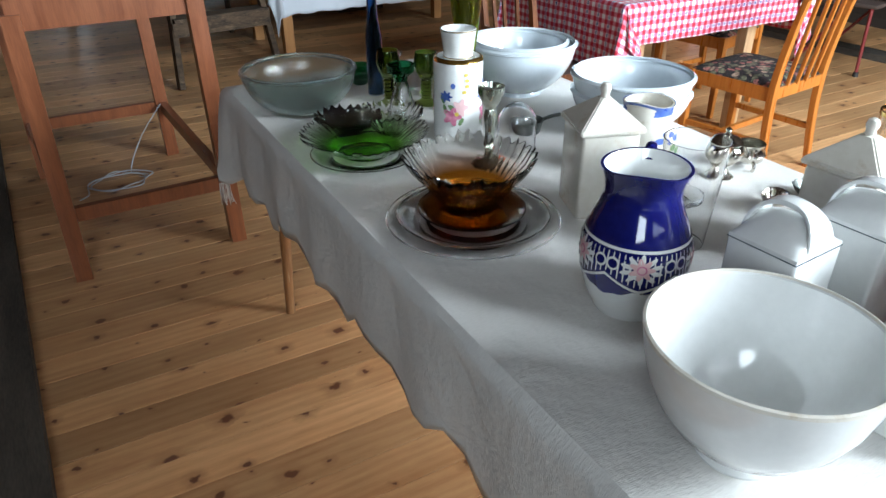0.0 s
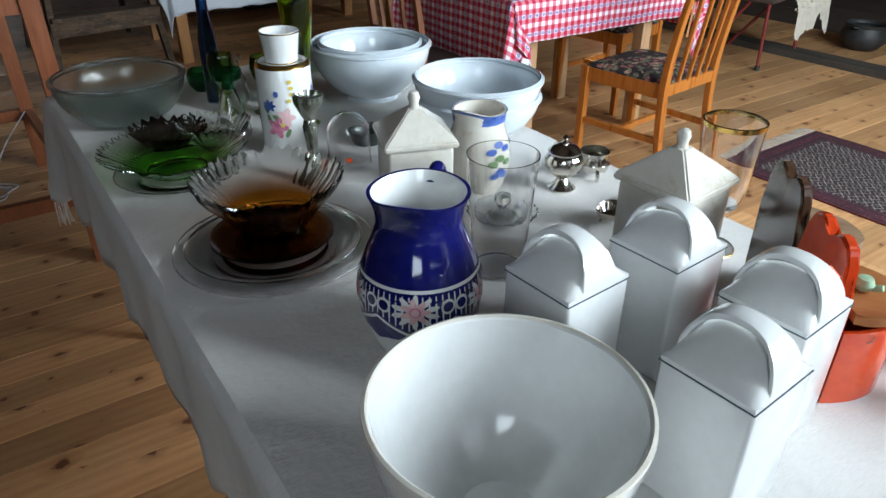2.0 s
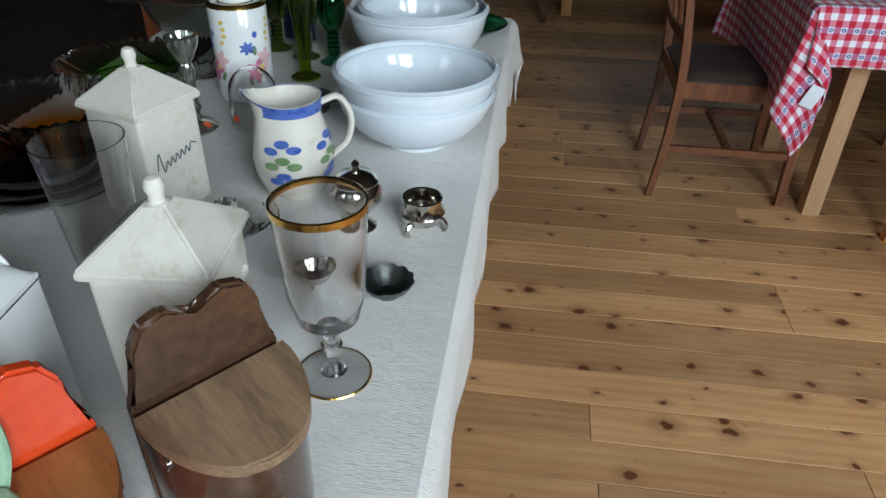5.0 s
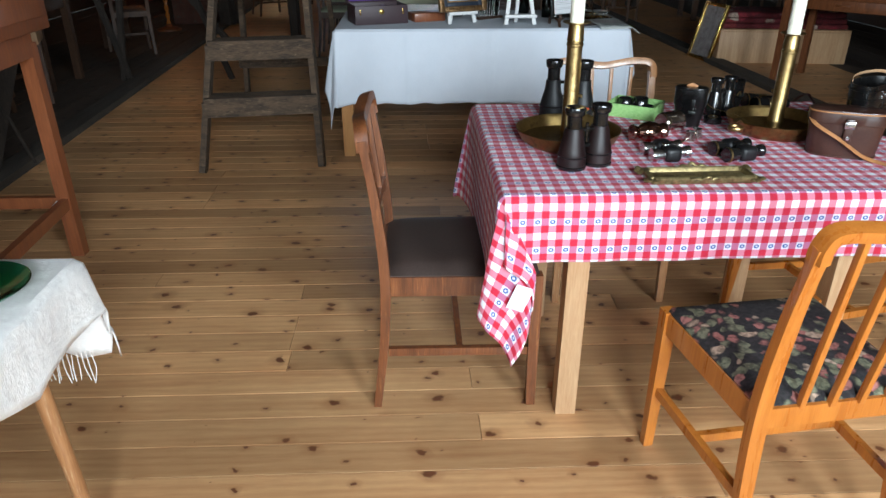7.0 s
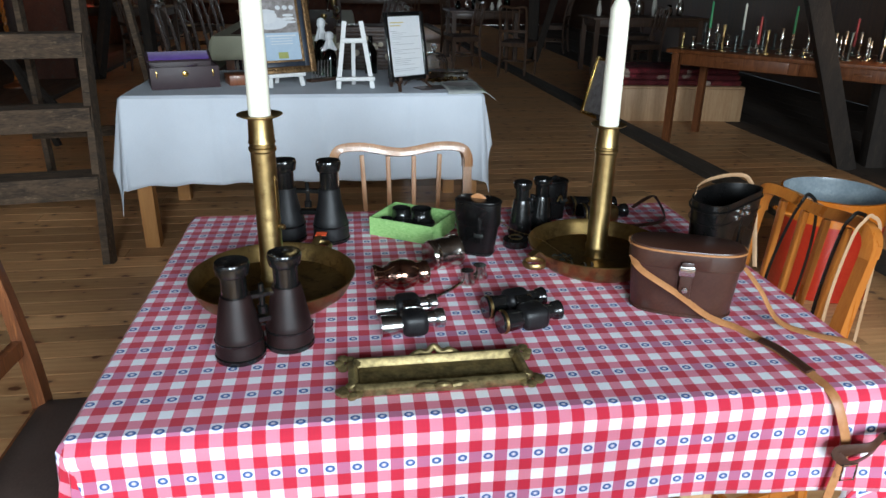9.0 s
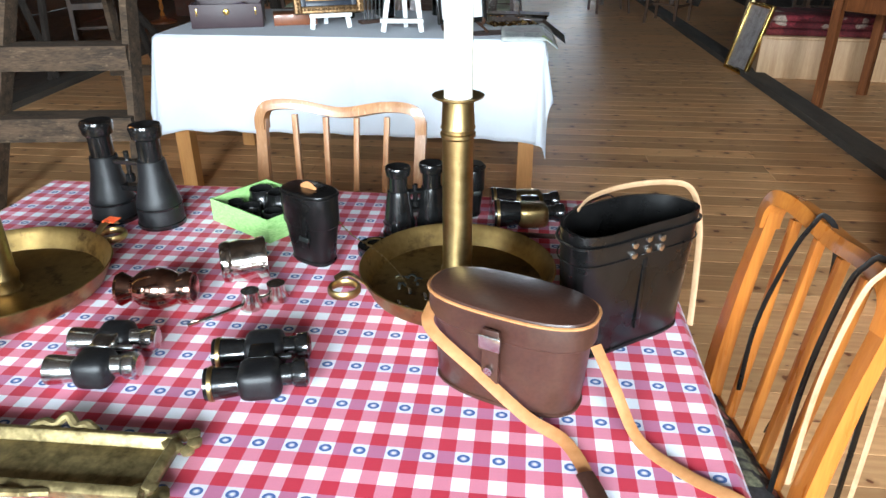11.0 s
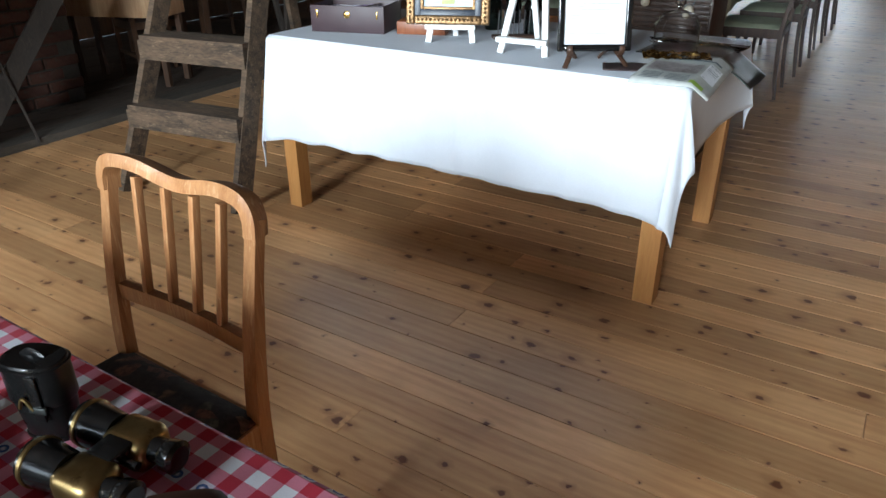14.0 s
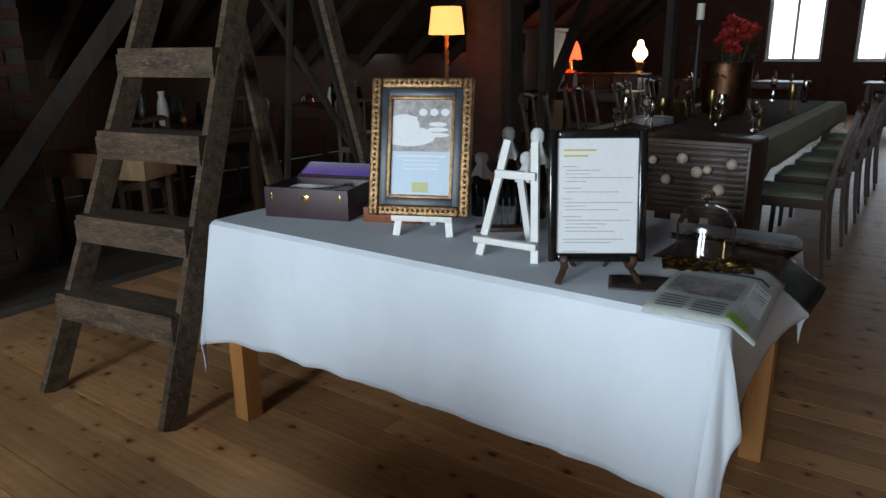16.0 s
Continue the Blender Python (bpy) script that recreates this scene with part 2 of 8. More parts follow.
SILL_BEAM = surface("dark_floor_beam", (0.035, 0.028, 0.022), (0.085, 0.07, 0.055), 3, (6, 1, 6), 0.85, 0, 0.5, 30, depth=0.01)
# brick and mortar: dark base tones all over
BRICK = surface("old_dark_brick", (0.055, 0.02, 0.013), (0.10, 0.04, 0.026), 6, (1, 1, 1), 0.9, 0, 0.5, 60, (0.07, 0.05, 0.04), depth=0.006)
MORTAR = surface("dark_lime_mortar", (0.05, 0.044, 0.038), (0.085, 0.076, 0.066), 9, (1, 1, 1), 0.95, 0, 0.4, 70)
WHITE_WALL = surface("limewash", (0.30, 0.27, 0.23), (0.44, 0.40, 0.35), 2, (1, 1, 1), 0.92, 0, 0.3, 40)
CLOTH_WHITE = linen("white_cotton", (0.62, 0.67, 0.74), (0.71, 0.76, 0.83), crease=0.8, bump=0.28)
CLOTH_LINEN = linen("unbleached_linen", (0.62, 0.60, 0.575), (0.76, 0.74, 0.715), crease=1.3, bump=0.8)
CLOTH_RED = gingham("red_check_cotton")
CLOTH_CREAM = linen("cream_cloth", (0.50, 0.50, 0.36), (0.62, 0.62, 0.46))
OAK_DARK = wood("dark_stained_oak", (0.20, 0.064, 0.02), (0.085, 0.026, 0.009), wear=(0.28, 0.10, 0.032))
BEECH_ORANGE = wood("orange_lacquered_beech", (0.50, 0.175, 0.03), (0.38, 0.11, 0.016), rough=0.3, coat=0.4)
BIRCH_WORN = wood("worn_birch", (0.40, 0.20, 0.085), (0.25, 0.105, 0.04), wear=(0.45, 0.27, 0.14), rough=0.35, coat=0.3)
PINE_LEG = wood("pale_pine", (0.56, 0.36, 0.20), (0.42, 0.23, 0.11), rough=0.55, coat=0)
ALDER = wood("honey_wood", (0.48, 0.23, 0.07), (0.38, 0.16, 0.045), rough=0.5, coat=0.1)
MAHOGANY = wood("red_brown_wood", (0.27, 0.085, 0.03), (0.17, 0.048, 0.018), rough=0.4, coat=0.2)
BROWN_WOOD = wood("brown_wood", (0.095, 0.045, 0.022), (0.045, 0.021, 0.011), rough=0.5)

# ---- mesh helpers ----


def finish(name, bm, material, parent=None, label="", smooth=True):
    bmesh.ops.recalc_face_normals(bm, faces=bm.faces)
    me = bpy.data.meshes.new(name)
    if smooth:
        for f in bm.faces:
            f.smooth = True
        for e in bm.edges:
            if len(e.link_faces) == 2 and e.calc_face_angle(0) > 0.6:
                e.smooth = False
    bm.to_mesh(me)
    bm.free()
    for m in material if isinstance(material, (list, tuple)) else (material,):
        me.materials.append(m)
    ob = new(name, me)
    if parent:
        ob.parent = parent
    if label:
        ob["label"] = label
    return ob


def part(name, bm, material, parent, label=""):
    return finish(name, bm, material, parent, label)


def thing(name, label, category, m=None, group="", kind=""):
    ob = new(name)
    ob.empty_display_size = 0.1
    if m is not None:
        ob.matrix_world = m
    return tagged(ob, label, category, group, kind)


def add_box(bm, size, at=(0, 0, 0), turn=(0, 0, 0), bevel=0.0, segs=2, taper=1.0):
    m = pose(*at, *turn) @ Matrix.Diagonal((*size, 1))
    made = bmesh.ops.create_cube(bm, size=1, matrix=Matrix())
    vs = made["verts"]
    for v in vs:
        if taper != 1.0 and v.co.z < 0:
            v.co.x *= taper
            v.co.y *= taper
        v.co = m @ v.co
    if bevel:
        es = list({e for v in vs for e in v.link_edges})
        bmesh.ops.bevel(bm, geom=es, offset=bevel, segments=segs, affect="EDGES", profile=0.5, clamp_overlap=True)
    return bm


def box(size, at=(0, 0, 0), turn=(0, 0, 0), bevel=0.003, segs=2, taper=1.0):
    return add_box(bmesh.new(), size, at, turn, bevel, segs, taper)


def add_lathe(bm, profile, n=40, at=(0, 0, 0), m=None, wave=None, close=False):
    """Turns a profile of (radius, z) round the z axis. wave(angle, i) scales the radius and lifts z."""
    rings = []
    m = m or Matrix.Translation(at)
    for i, (r, z) in enumerate(profile):
        if r < 1e-5:
            rings.append([bm.verts.new(m @ Vector((0, 0, z)))])
            continue
        ring = []
        for k in range(n):
            a = 2 * math.pi * k / n
            s, lift = wave(a, i) if wave else (1, 0)
            ring.append(bm.verts.new(m @ Vector((r * s * math.cos(a), r * s * math.sin(a), z + lift))))
        rings.append(ring)
    if close:
        rings.append(rings[0])
    for p, q in zip(rings, rings[1:]):
        if len(p) == 1 and len(q) == 1:
            continue
        for k in range(n):
            a, b = p[k % len(p)], p[(k + 1) % len(p)]
            c, d = q[(k + 1) % len(q)], q[k % len(q)]
            f = [a] if len(p) == 1 else [a, b]
            f += [d] if len(q) == 1 else [c, d]
            bm.faces.new(f)
    return bm


def lathe(profile, n=40, at=(0, 0, 0), m=None, wave=None, close=False):
    return add_lathe(bmesh.new(), profile, n, at, m, wave, close)


def shell(outer, thick):
    """A closed profile: the outside from the foot to the rim, then the inside back down."""
    out = [(0.0, outer[0][1])] if outer[0][0] > 1e-5 else []
    out += list(outer)
    r, z = outer[-1]
    out.append((r - thick * 0.5, z + thick * 0.45))
    for r, z in reversed(outer):
        if r - thick > 0.004 and z > outer[0][1] + thick * 1.2:
            out.append((r - thick, z))
    out.append((0.0, max(out[-1][1], outer[0][1] + thick * 1.2)))
    return out


def spline(points, steps=6):
    """A smooth curve through the points."""
    p = [Vector(q) for q in points]
    p = [p[0] * 2 - p[1], *p, p[-1] * 2 - p[-2]]
    out = []
    for i in range(1, len(p) - 2):
        for k in range(steps):
            t = k / steps
            out.append(0.5 * (2 * p[i] + (p[i + 1] - p[i - 1]) * t + (2 * p[i - 1] - 5 * p[i] + 4 * p[i + 1] - p[i + 2]) * t * t + (3 * p[i] - p[i - 1] - 3 * p[i + 1] + p[i + 2]) * t ** 3))
    return [*out, p[-2]]


def add_sweep(bm, path, width, height=None, n=8, flat=None, up=(0, 0, 1), taper=None):
    """A bar of round (or, with flat, boxy) section along a path."""
    height = height or width
    rings = []
    prev = None
    for i, p in enumerate(path):
        d = (path[min(i + 1, len(path) - 1)] - path[max(i - 1, 0)]).normalized()
        ref = Vector(up) if prev is None else prev
        side = d.cross(ref)
        if side.length < 1e-4:
            side = d.cross(Vector((1, 0, 0)))
        side.normalize()
        top = side.cross(d)
        prev = top
        s = taper(i / (len(path) - 1)) if taper else 1
        ring = []
        for k in range(n):
            a = 2 * math.pi * (k + 0.5) / n
            c, q = math.cos(a), math.sin(a)
            if flat:
                e = 1 / max(abs(c), abs(q))
                e = 1 + (e - 1) * flat
                c, q = c * e, q * e
            ring.append(bm.verts.new(p + side * c * width / 2 * s + top * q * height / 2 * s))
        rings.append(ring)
    for p, q in zip(rings, rings[1:]):
        for k in range(n):
            bm.faces.new((p[k], p[(k + 1) % n], q[(k + 1) % n], q[k]))
    bm.faces.new(rings[0][::-1])
    bm.faces.new(rings[-1])
    return bm


def sweep(points, width, height=None, n=8, steps=6, flat=None, up=(0, 0, 1), taper=None):
    path = spline(points, steps) if steps else [Vector(p) for p in points]
    return add_sweep(bmesh.new(), path, width, height, n, flat, up, taper)


def bar(a, b, w, h=None, up=(0, 0, 1), flat=0.94, n=12, taper=None):
    """A squared bar with softened edges from a to b."""
    return add_sweep(bmesh.new(), [Vector(a), Vector(b)], w, h, n, flat, up, taper)


def draped(x0, x1, y0, y1, z, hang, cell=0.02, wave=0.012, waves=9.0, seed=0, flare=0.16, ragged=0.006, thick=0.0025, sides=None, creases=(), step=0.05, long_corner=None):
    """A cloth over a table top: flat above, hanging in soft folds on all sides, with drooping corners. UVs run in metres over the cloth."""
    bm = bmesh.new()
    uv = bm.loops.layers.uv.new("UVMap")
    west, east, south, north = sides or (hang, hang, hang, hang)
    edge = 0.012

    def cuts(lo, hi, a, b):
        n = max(2, round((hi - lo) / step))
        mid = [lo + (hi - lo) * i / n for i in range(n + 1)]
        k, j = max(2, round(a / cell)), max(2, round(b / cell))
        return [lo - a + a * i / k for i in range(k)] + mid + [hi + b * (i + 1) / j for i in range(j)]

    us, vs = cuts(x0, x1, west, east), cuts(y0, y1, south, north)
    grid = {}
    for i, u in enumerate(us):
        for j, v in enumerate(vs):
            a, b = max(x0 - u, u - x1, 0), max(y0 - v, v - y1, 0)
            sx, sy = (-1 if u < x0 else 1), (-1 if v < y0 else 1)
            cx, cy = min(max(u, x0), x1), min(max(v, y0), y1)
            if a == 0 and b == 0:
                nz = noise.noise((u * 3, v * 3, seed)) * 0.0012
                grid[i, j] = (Vector((u, v, z + 0.0012 + nz)), u, v)
                continue
            if a and b:
                d = math.hypot(a, b)
                if sy == long_corner:
                    d *= 1 + 0.34 * math.sin(2 * math.atan2(b, a)) ** 2
                phi = math.atan2(b, a)
                nx, ny = sx * math.cos(phi), sy * math.sin(phi)
                flare_here = flare * (0.75 if sy == long_corner else 1.0)
                fold = math.cos(phi * 4) * 0.5
                out = edge * min(d / 0.02, 1) + d * flare_here * (1.0 + 0.5 * fold)
                along = phi * 0.3
                if sy == long_corner:
                    tuck = math.sin(2 * phi) ** 2
                    cx -= sx * min(d / 0.2, 1) * (0.12 * tuck + 0.02 * math.sin(phi * 6) * tuck)
                    cy -= d * 0.05 * math.sin(phi * 8) ** 2
            else:
                d = a or b
                nx, ny = (sx, 0) if a else (0, sy)
                along = cy if a else cx
                # folds fade in from the edge down
                w = math.sin(along * waves + seed * 1.7) * 0.6 + noise.noise((along * waves * 0.45, seed + (3 if a else 7), d * 1.2)) * 1.1
                near = min(along - (y0 if a else x0), (y1 if a else x1) - along)
                corner = math.exp(-max(near, 0) / 0.10)
                out = edge * min(d / 0.02, 1) + wave * w * min(d / 0.16, 1) + d * flare * corner
                out += sum(0.010 * math.exp(-abs(along - c) / 0.022) - 0.003 * math.exp(-abs(along - c - 0.05) / 0.05) for c in creases) * min(d / 0.06, 1)
                out = max(out, edge * 0.7 * min(d / 0.02, 1))
            hem = 1 + ragged * noise.noise((u * 9, v * 9, seed)) * 8
            drop = max(d * hem - 0.006 * min(d / 0.02, 1), 0)
            tip = math.sqrt(max(drop * drop - (out * 0.6) ** 2, 0)) if drop > out * 0.6 else drop * 0.6
            grid[i, j] = (Vector((cx + nx * out, cy + ny * out, z + 0.001 - tip)), u, v)
    verts = {k: bm.verts.new(p[0]) for k, p in grid.items()}
    for i in range(len(us) - 1):
        for j in range(len(vs) - 1):
            ks = [(i, j), (i + 1, j), (i + 1, j + 1), (i, j + 1)]
            f = bm.faces.new([verts[k] for k in ks])
            for lp, k in zip(f.loops, ks):
                lp[uv].uv = (grid[k][1], grid[k][2])
    return bm


def cloth_object(name, bm, material, label, category="tablecloth"):
    ob = finish(name, bm, material, None, label)
    tagged(ob, label, category)
    so = ob.modifiers.new("thickness", "SOLIDIFY")
    so.thickness, so.offset = 0.003, 1.0
    return ob

# ---- the loft ----


def loft_wall(name, y, label, xs_of):
    """A brick gable wall with real window openings."""
    ob = thing(name, label, "wall", None, kind="structure")
    low, high = SILLS[SOUTH if y < 0 else NORTH]
    cuts = []
    for wx in xs_of:
        cuts += [wx - WIN_W / 2, wx + WIN_W / 2]
    xs = [WEST - 0.3, *cuts, EAST + 0.3]
    for i in range(0, len(xs), 2):
        part("pier", box((xs[i + 1] - xs[i], 0.3, high), ((xs[i] + xs[i + 1]) / 2, y, high / 2), bevel=0), BRICK, ob)
    for wx in xs_of:
        part("apron", box((WIN_W, 0.3, low), (wx, y, low / 2), bevel=0), BRICK, ob)
    bm = bmesh.new()
    for s in (-0.15, 0.15):
        vs = [bm.verts.new(p) for p in ((WEST - 0.3, y + s, high), (EAST + 0.3, y + s, high), (MID, y + s, RIDGE + 0.4))]
        bm.faces.new(vs)
    part("gable", bm, BRICK, ob)
    return ob


def window(name, x, y):
    ob = thing(name, "white painted timber casement window with two panes", "window", None, kind="structure")
    low, high = SILLS[SOUTH if y < 0 else NORTH]
    bm = bmesh.new()
    zc, h = (low + high) / 2, high - low
    for s in (-1, 1):
        add_box(bm, (0.06, 0.08, h), (x + s * (WIN_W / 2 - 0.03), y, zc), bevel=0.004)
    for z in (low + 0.03, high - 0.03):
        add_box(bm, (WIN_W - 0.12, 0.08, 0.06), (x, y, z), bevel=0.004)
    part("window_frame", bm, WHITE_PAINT, ob)
    part("mullion", box((0.05, 0.06, h - 0.12), (x, y, zc), bevel=0.004), WHITE_PAINT, ob)
    part("window_sill", box((WIN_W - 0.004, 0.12, 0.03), (x, y + (0.09 if y < 0 else -0.09), low + 0.016), bevel=0.004), WHITE_PAINT, ob)
    for s in (-1, 1):
        p = part("pane", box((WIN_W / 2 - 0.085, 0.004, h - 0.12), (x + s * (WIN_W / 4 - 0.0175), y, zc), bevel=0), PANE, ob)
        p.visible_shadow = False


WHITE_PAINT = surface("white_paint", (0.72, 0.71, 0.69), (0.82, 0.81, 0.79), 9, rough=0.4, bump=0.08)
PANE = glass("window_glass")
loft_wall("wall_south", SOUTH - 0.15, "bare old brick gable wall with three windows and an added fourth", SOUTH_X)
loft_wall("wall_north", NORTH + 0.15, "bare old brick gable wall with three windows", WINDOWS_X)
# the first of these is the added window
for i, wx in enumerate(SOUTH_X):
    window("window_%d" % (i + 1), wx, SOUTH - 0.13)
for i, wx in enumerate(WINDOWS_X):
    window("window_%d" % (i + 5), wx, NORTH + 0.13)
for name, x in (("wall_west", WEST - 0.1), ("wall_east", EAST + 0.1)):
    tagged(finish(name, box((0.2, NORTH - SOUTH, EAVE + 0.3), (x, (NORTH + SOUTH) / 2, EAVE / 2 + 0.15), bevel=0), BROWN_WOOD), "low dark boarded knee wall under the eaves", "wall", kind="structure")

# roof: boards on rafters, one mesh for each slope
for name, x in (("ceiling_west", WEST - 0.2), ("ceiling_east", EAST + 0.2)):
    bm = bmesh.new()
    run = x - MID
    tilt = math.atan2(RIDGE - EAVE, abs(run))
    length = math.hypot(run, RIDGE - EAVE)
    side = -1 if run < 0 else 1
    rows_n = 38
    for i in range(rows_n):
        f = (i + 0.5) / rows_n
        add_box(bm, (length / rows_n - 0.006, NORTH - SOUTH, 0.03), (MID + run * f, (NORTH + SOUTH) / 2, RIDGE + (EAVE - RIDGE) * f + 0.12), (0, side * math.degrees(tilt), 0))
    y = SOUTH + 0.6
    while y < NORTH:
        add_box(bm, (length, 0.09, 0.14), (MID + run / 2, y, (RIDGE + EAVE) / 2 + 0.02), (0, side * math.degrees(tilt), 0))
        y += 1.05
    tagged(finish(name, bm, ROOF), "dark boarded roof slope on rough rafters", "ceiling", kind="structure")

# lengthwise sill beams that lie in the floor


def west_edge(y):
    """Where the pine floor ends along the western beam."""
    return -1.927 - 0.035 * y


def east_edge(y):
    """The middle of the eastern beam."""
    return 3.46 - 0.04 * y


EAST_EDGE = 4.25
for name, x_a, x_b in (("floor_beam_west", west_edge(SOUTH) - 0.08, west_edge(NORTH) - 0.08), ("floor_beam_east", east_edge(SOUTH), east_edge(NORTH))):
    tagged(finish(name, bar((x_a, SOUTH + 0.01, 0.0), (x_b, NORTH - 0.01, 0.0), 0.16, 0.09), SILL_BEAM), "dark worn timber sill beam let into the floor", "beam", kind="structure")

# ---- tables and their cloths ----
TOP = 0.75


def table(name, label, x0, x1, y0, y1, leg_at, leg_w, leg_mat, top_mat, round_leg=False, height=TOP, lean=0.0):
    ob = thing(name, label, "table", pose((x0 + x1) / 2, (y0 + y1) / 2, 0))
    cx, cy = (x0 + x1) / 2, (y0 + y1) / 2
    part("tabletop", box((x1 - x0 - 0.006, y1 - y0 - 0.006, 0.028), (0, 0, height - 0.019), bevel=0.004), top_mat, ob)
    ax, ay = leg_at
    for sy in (-1, 1):
        part("apron", box((2 * ax - leg_w, 0.022, 0.09), (0, sy * ay, height - 0.079), bevel=0.002), leg_mat, ob)
    for sx in (-1, 1):
        part("apron", box((0.022, 2 * ay - leg_w, 0.09), (sx * ax, 0, height - 0.079), bevel=0.002), leg_mat, ob)
        for sy in (-1, 1):
            if round_leg:
                bm = sweep([(sx * (ax + lean), sy * (ay + lean), 0.001), (sx * ax, sy * ay, height - 0.034)], leg_w, n=20, steps=0, taper=lambda t: 0.75 + 0.25 * t)
            else:
                bm = bar((sx * ax, sy * ay, 0.001), (sx * ax, sy * ay, height - 0.034), leg_w, up=(0, 1, 0))
            part("leg", bm, leg_mat, ob)
    return ob


def fringe(cloth, x0, x1, y, z, n, length, material):
    """Knotted threads along a hem."""
    bm = bmesh.new()
    r = random.Random(3)
    for i in range(n):
        x = x0 + (x1 - x0) * i / (n - 1)
        add_sweep(bm, spline([(x, y, z), (x + r.uniform(-0.004, 0.004), y + r.uniform(-0.004, 0.004), z - length * 0.5), (x + r.uniform(-0.008, 0.008), y + r.uniform(-0.006, 0.006), z - length * r.uniform(0.85, 1.1))], 2), 0.0022, n=4)
    return part("fringe", bm, material, cloth)


X1, X2, Y1, Y2 = -1.303, -0.466, -0.965, 0.862
table("long_table", "long table with round tapered wooden legs under a linen cloth", X1, X2, Y1, Y2, (0.305, 0.855), 0.04, BIRCH_WORN, PINE_LEG, True, lean=0.03)
linen_cloth = cloth_object("linen_tablecloth", draped(X1, X2, Y1, Y2, TOP, 0.2, cell=0.014, wave=0.012, waves=26, seed=2, sides=(0.24, 0.13, 0.2, 0.24), ragged=0.045), CLOTH_LINEN, "rumpled undyed linen tablecloth with a fringed hem")
fringe(linen_cloth, X1 + 0.02, X2 - 0.02, Y2 + 0.016, TOP - 0.225, 80, 0.07, CLOTH_LINEN)
fringe(linen_cloth, X1 - 0.055, X1 - 0.025, Y2 + 0.04, TOP - 0.285, 14, 0.07, CLOTH_LINEN)

RX1, RX2, RY1, RY2 = 0.405, 1.592, 1.17, 2.035
table("checked_table", "rough pine table under a red checked cloth", RX1, RX2, RY1, RY2, (0.37, 0.28), 0.06, PINE_LEG, PINE_LEG)
checked_cloth = cloth_object("checked_tablecloth", draped(RX1, RX2, RY1, RY2, TOP, 0.18, cell=0.012, wave=0.008, waves=7, seed=5, flare=0.15, sides=(0.34, 0.26, 0.175, 0.10), ragged=0.004, long_corner=-1), CLOTH_RED, "red and white checked cotton tablecloth with blue motifs")
part("white_tag", box((0.046, 0.0025, 0.072), (0.447, 1.134, 0.492), (4, 20, 0), 0.001), CLOTH_WHITE, checked_cloth, "white cloth tag at the corner")

WX1, WX2, WY1, WY2 = -0.255, 1.43, 3.785, 4.63
table("white_table", "honey wood table with square legs under a white cloth", WX1, WX2, WY1, WY2, (0.80, 0.385), 0.07, ALDER, ALDER)
cloth_object("white_tablecloth", draped(WX1, WX2, WY1, WY2, TOP, 0.4, cell=0.02, wave=0.007, waves=5, seed=9, sides=(0.36, 0.26, 0.43, 0.25), ragged=0.004, creases=(0.16, 0.64, 1.09), step=0.0125), CLOTH_WHITE, "long white cotton tablecloth with fold creases")

# ---- crockery and glass on the linen cloth ----
Z1 = TOP + 0.0035
PORCELAIN = surface("white_porcelain", (0.74, 0.75, 0.74), (0.80, 0.81, 0.80), 5, rough=0.1, bump=0.0, coat=0.6, rough_var=0.03)
CREAMWARE = surface("aged_ivory_porcelain", (0.66, 0.62, 0.54), (0.74, 0.71, 0.64), 9, rough=0.2, bump=0.03, coat=0.4, wear=(0.60, 0.53, 0.43))
BLUE_WHITE = surface("pale_blue_enamelled_stoneware", (0.60, 0.67, 0.72), (0.66, 0.72, 0.77), 5, rough=0.1, bump=0.0, coat=0.6, rough_var=0.03)
COBALT = surface("cobalt_glaze", (0.004, 0.006, 0.085), (0.009, 0.012, 0.14), 14, rough=0.08, bump=0.0, coat=0.8, rough_var=0.02)
GOLD = surface("gilding", (0.62, 0.38, 0.10), (0.75, 0.5, 0.16), 30, rough=0.22, metal=1.0, bump=0.05)
SILVER = surface("tarnished_silver", (0.50, 0.46, 0.40), (0.72, 0.69, 0.64), 22, rough=0.16, metal=1.0, bump=0.05, wear=(0.28, 0.24, 0.2))
PEWTER = surface("dark_pewter", (0.06, 0.07, 0.065), (0.13, 0.14, 0.135), 22, rough=0.35, metal=0.9, bump=0.1)
ROSE = surface("rose_enamel", (0.50, 0.10, 0.22), (0.72, 0.32, 0.42), 60, rough=0.25, bump=0.0)
PALE_ROSE = surface("pale_rose_glaze", (0.70, 0.42, 0.44), (0.76, 0.52, 0.52), 60, rough=0.25, bump=0.0)
LEAF_GREEN = surface("leaf_enamel", (0.10, 0.20, 0.08), (0.20, 0.30, 0.14), 60, rough=0.3, bump=0.0)
BLUE_ENAMEL = surface("blue_enamel", (0.04, 0.09, 0.36), (0.10, 0.18, 0.50), 60, rough=0.3, bump=0.0)
YELLOW_ENAMEL = surface("yellow_enamel", (0.62, 0.46, 0.07), (0.72, 0.55, 0.14), 60, rough=0.3, bump=0.0)
RED_GLAZE = surface("orange_red_glaze", (0.62, 0.05, 0.012), (0.74, 0.085, 0.02), 8, rough=0.12, bump=0.0, coat=0.6)
BROWN_GLAZE = surface("dark_brown_glaze", (0.05, 0.025, 0.015), (0.10, 0.05, 0.028), 10, rough=0.15, bump=0.0, coat=0.5)
AMBER_GLAZE = surface("ribbed_amber_glaze", (0.34, 0.13, 0.03), (0.48, 0.21, 0.06), 12, rough=0.2, bump=0.05, coat=0.4)
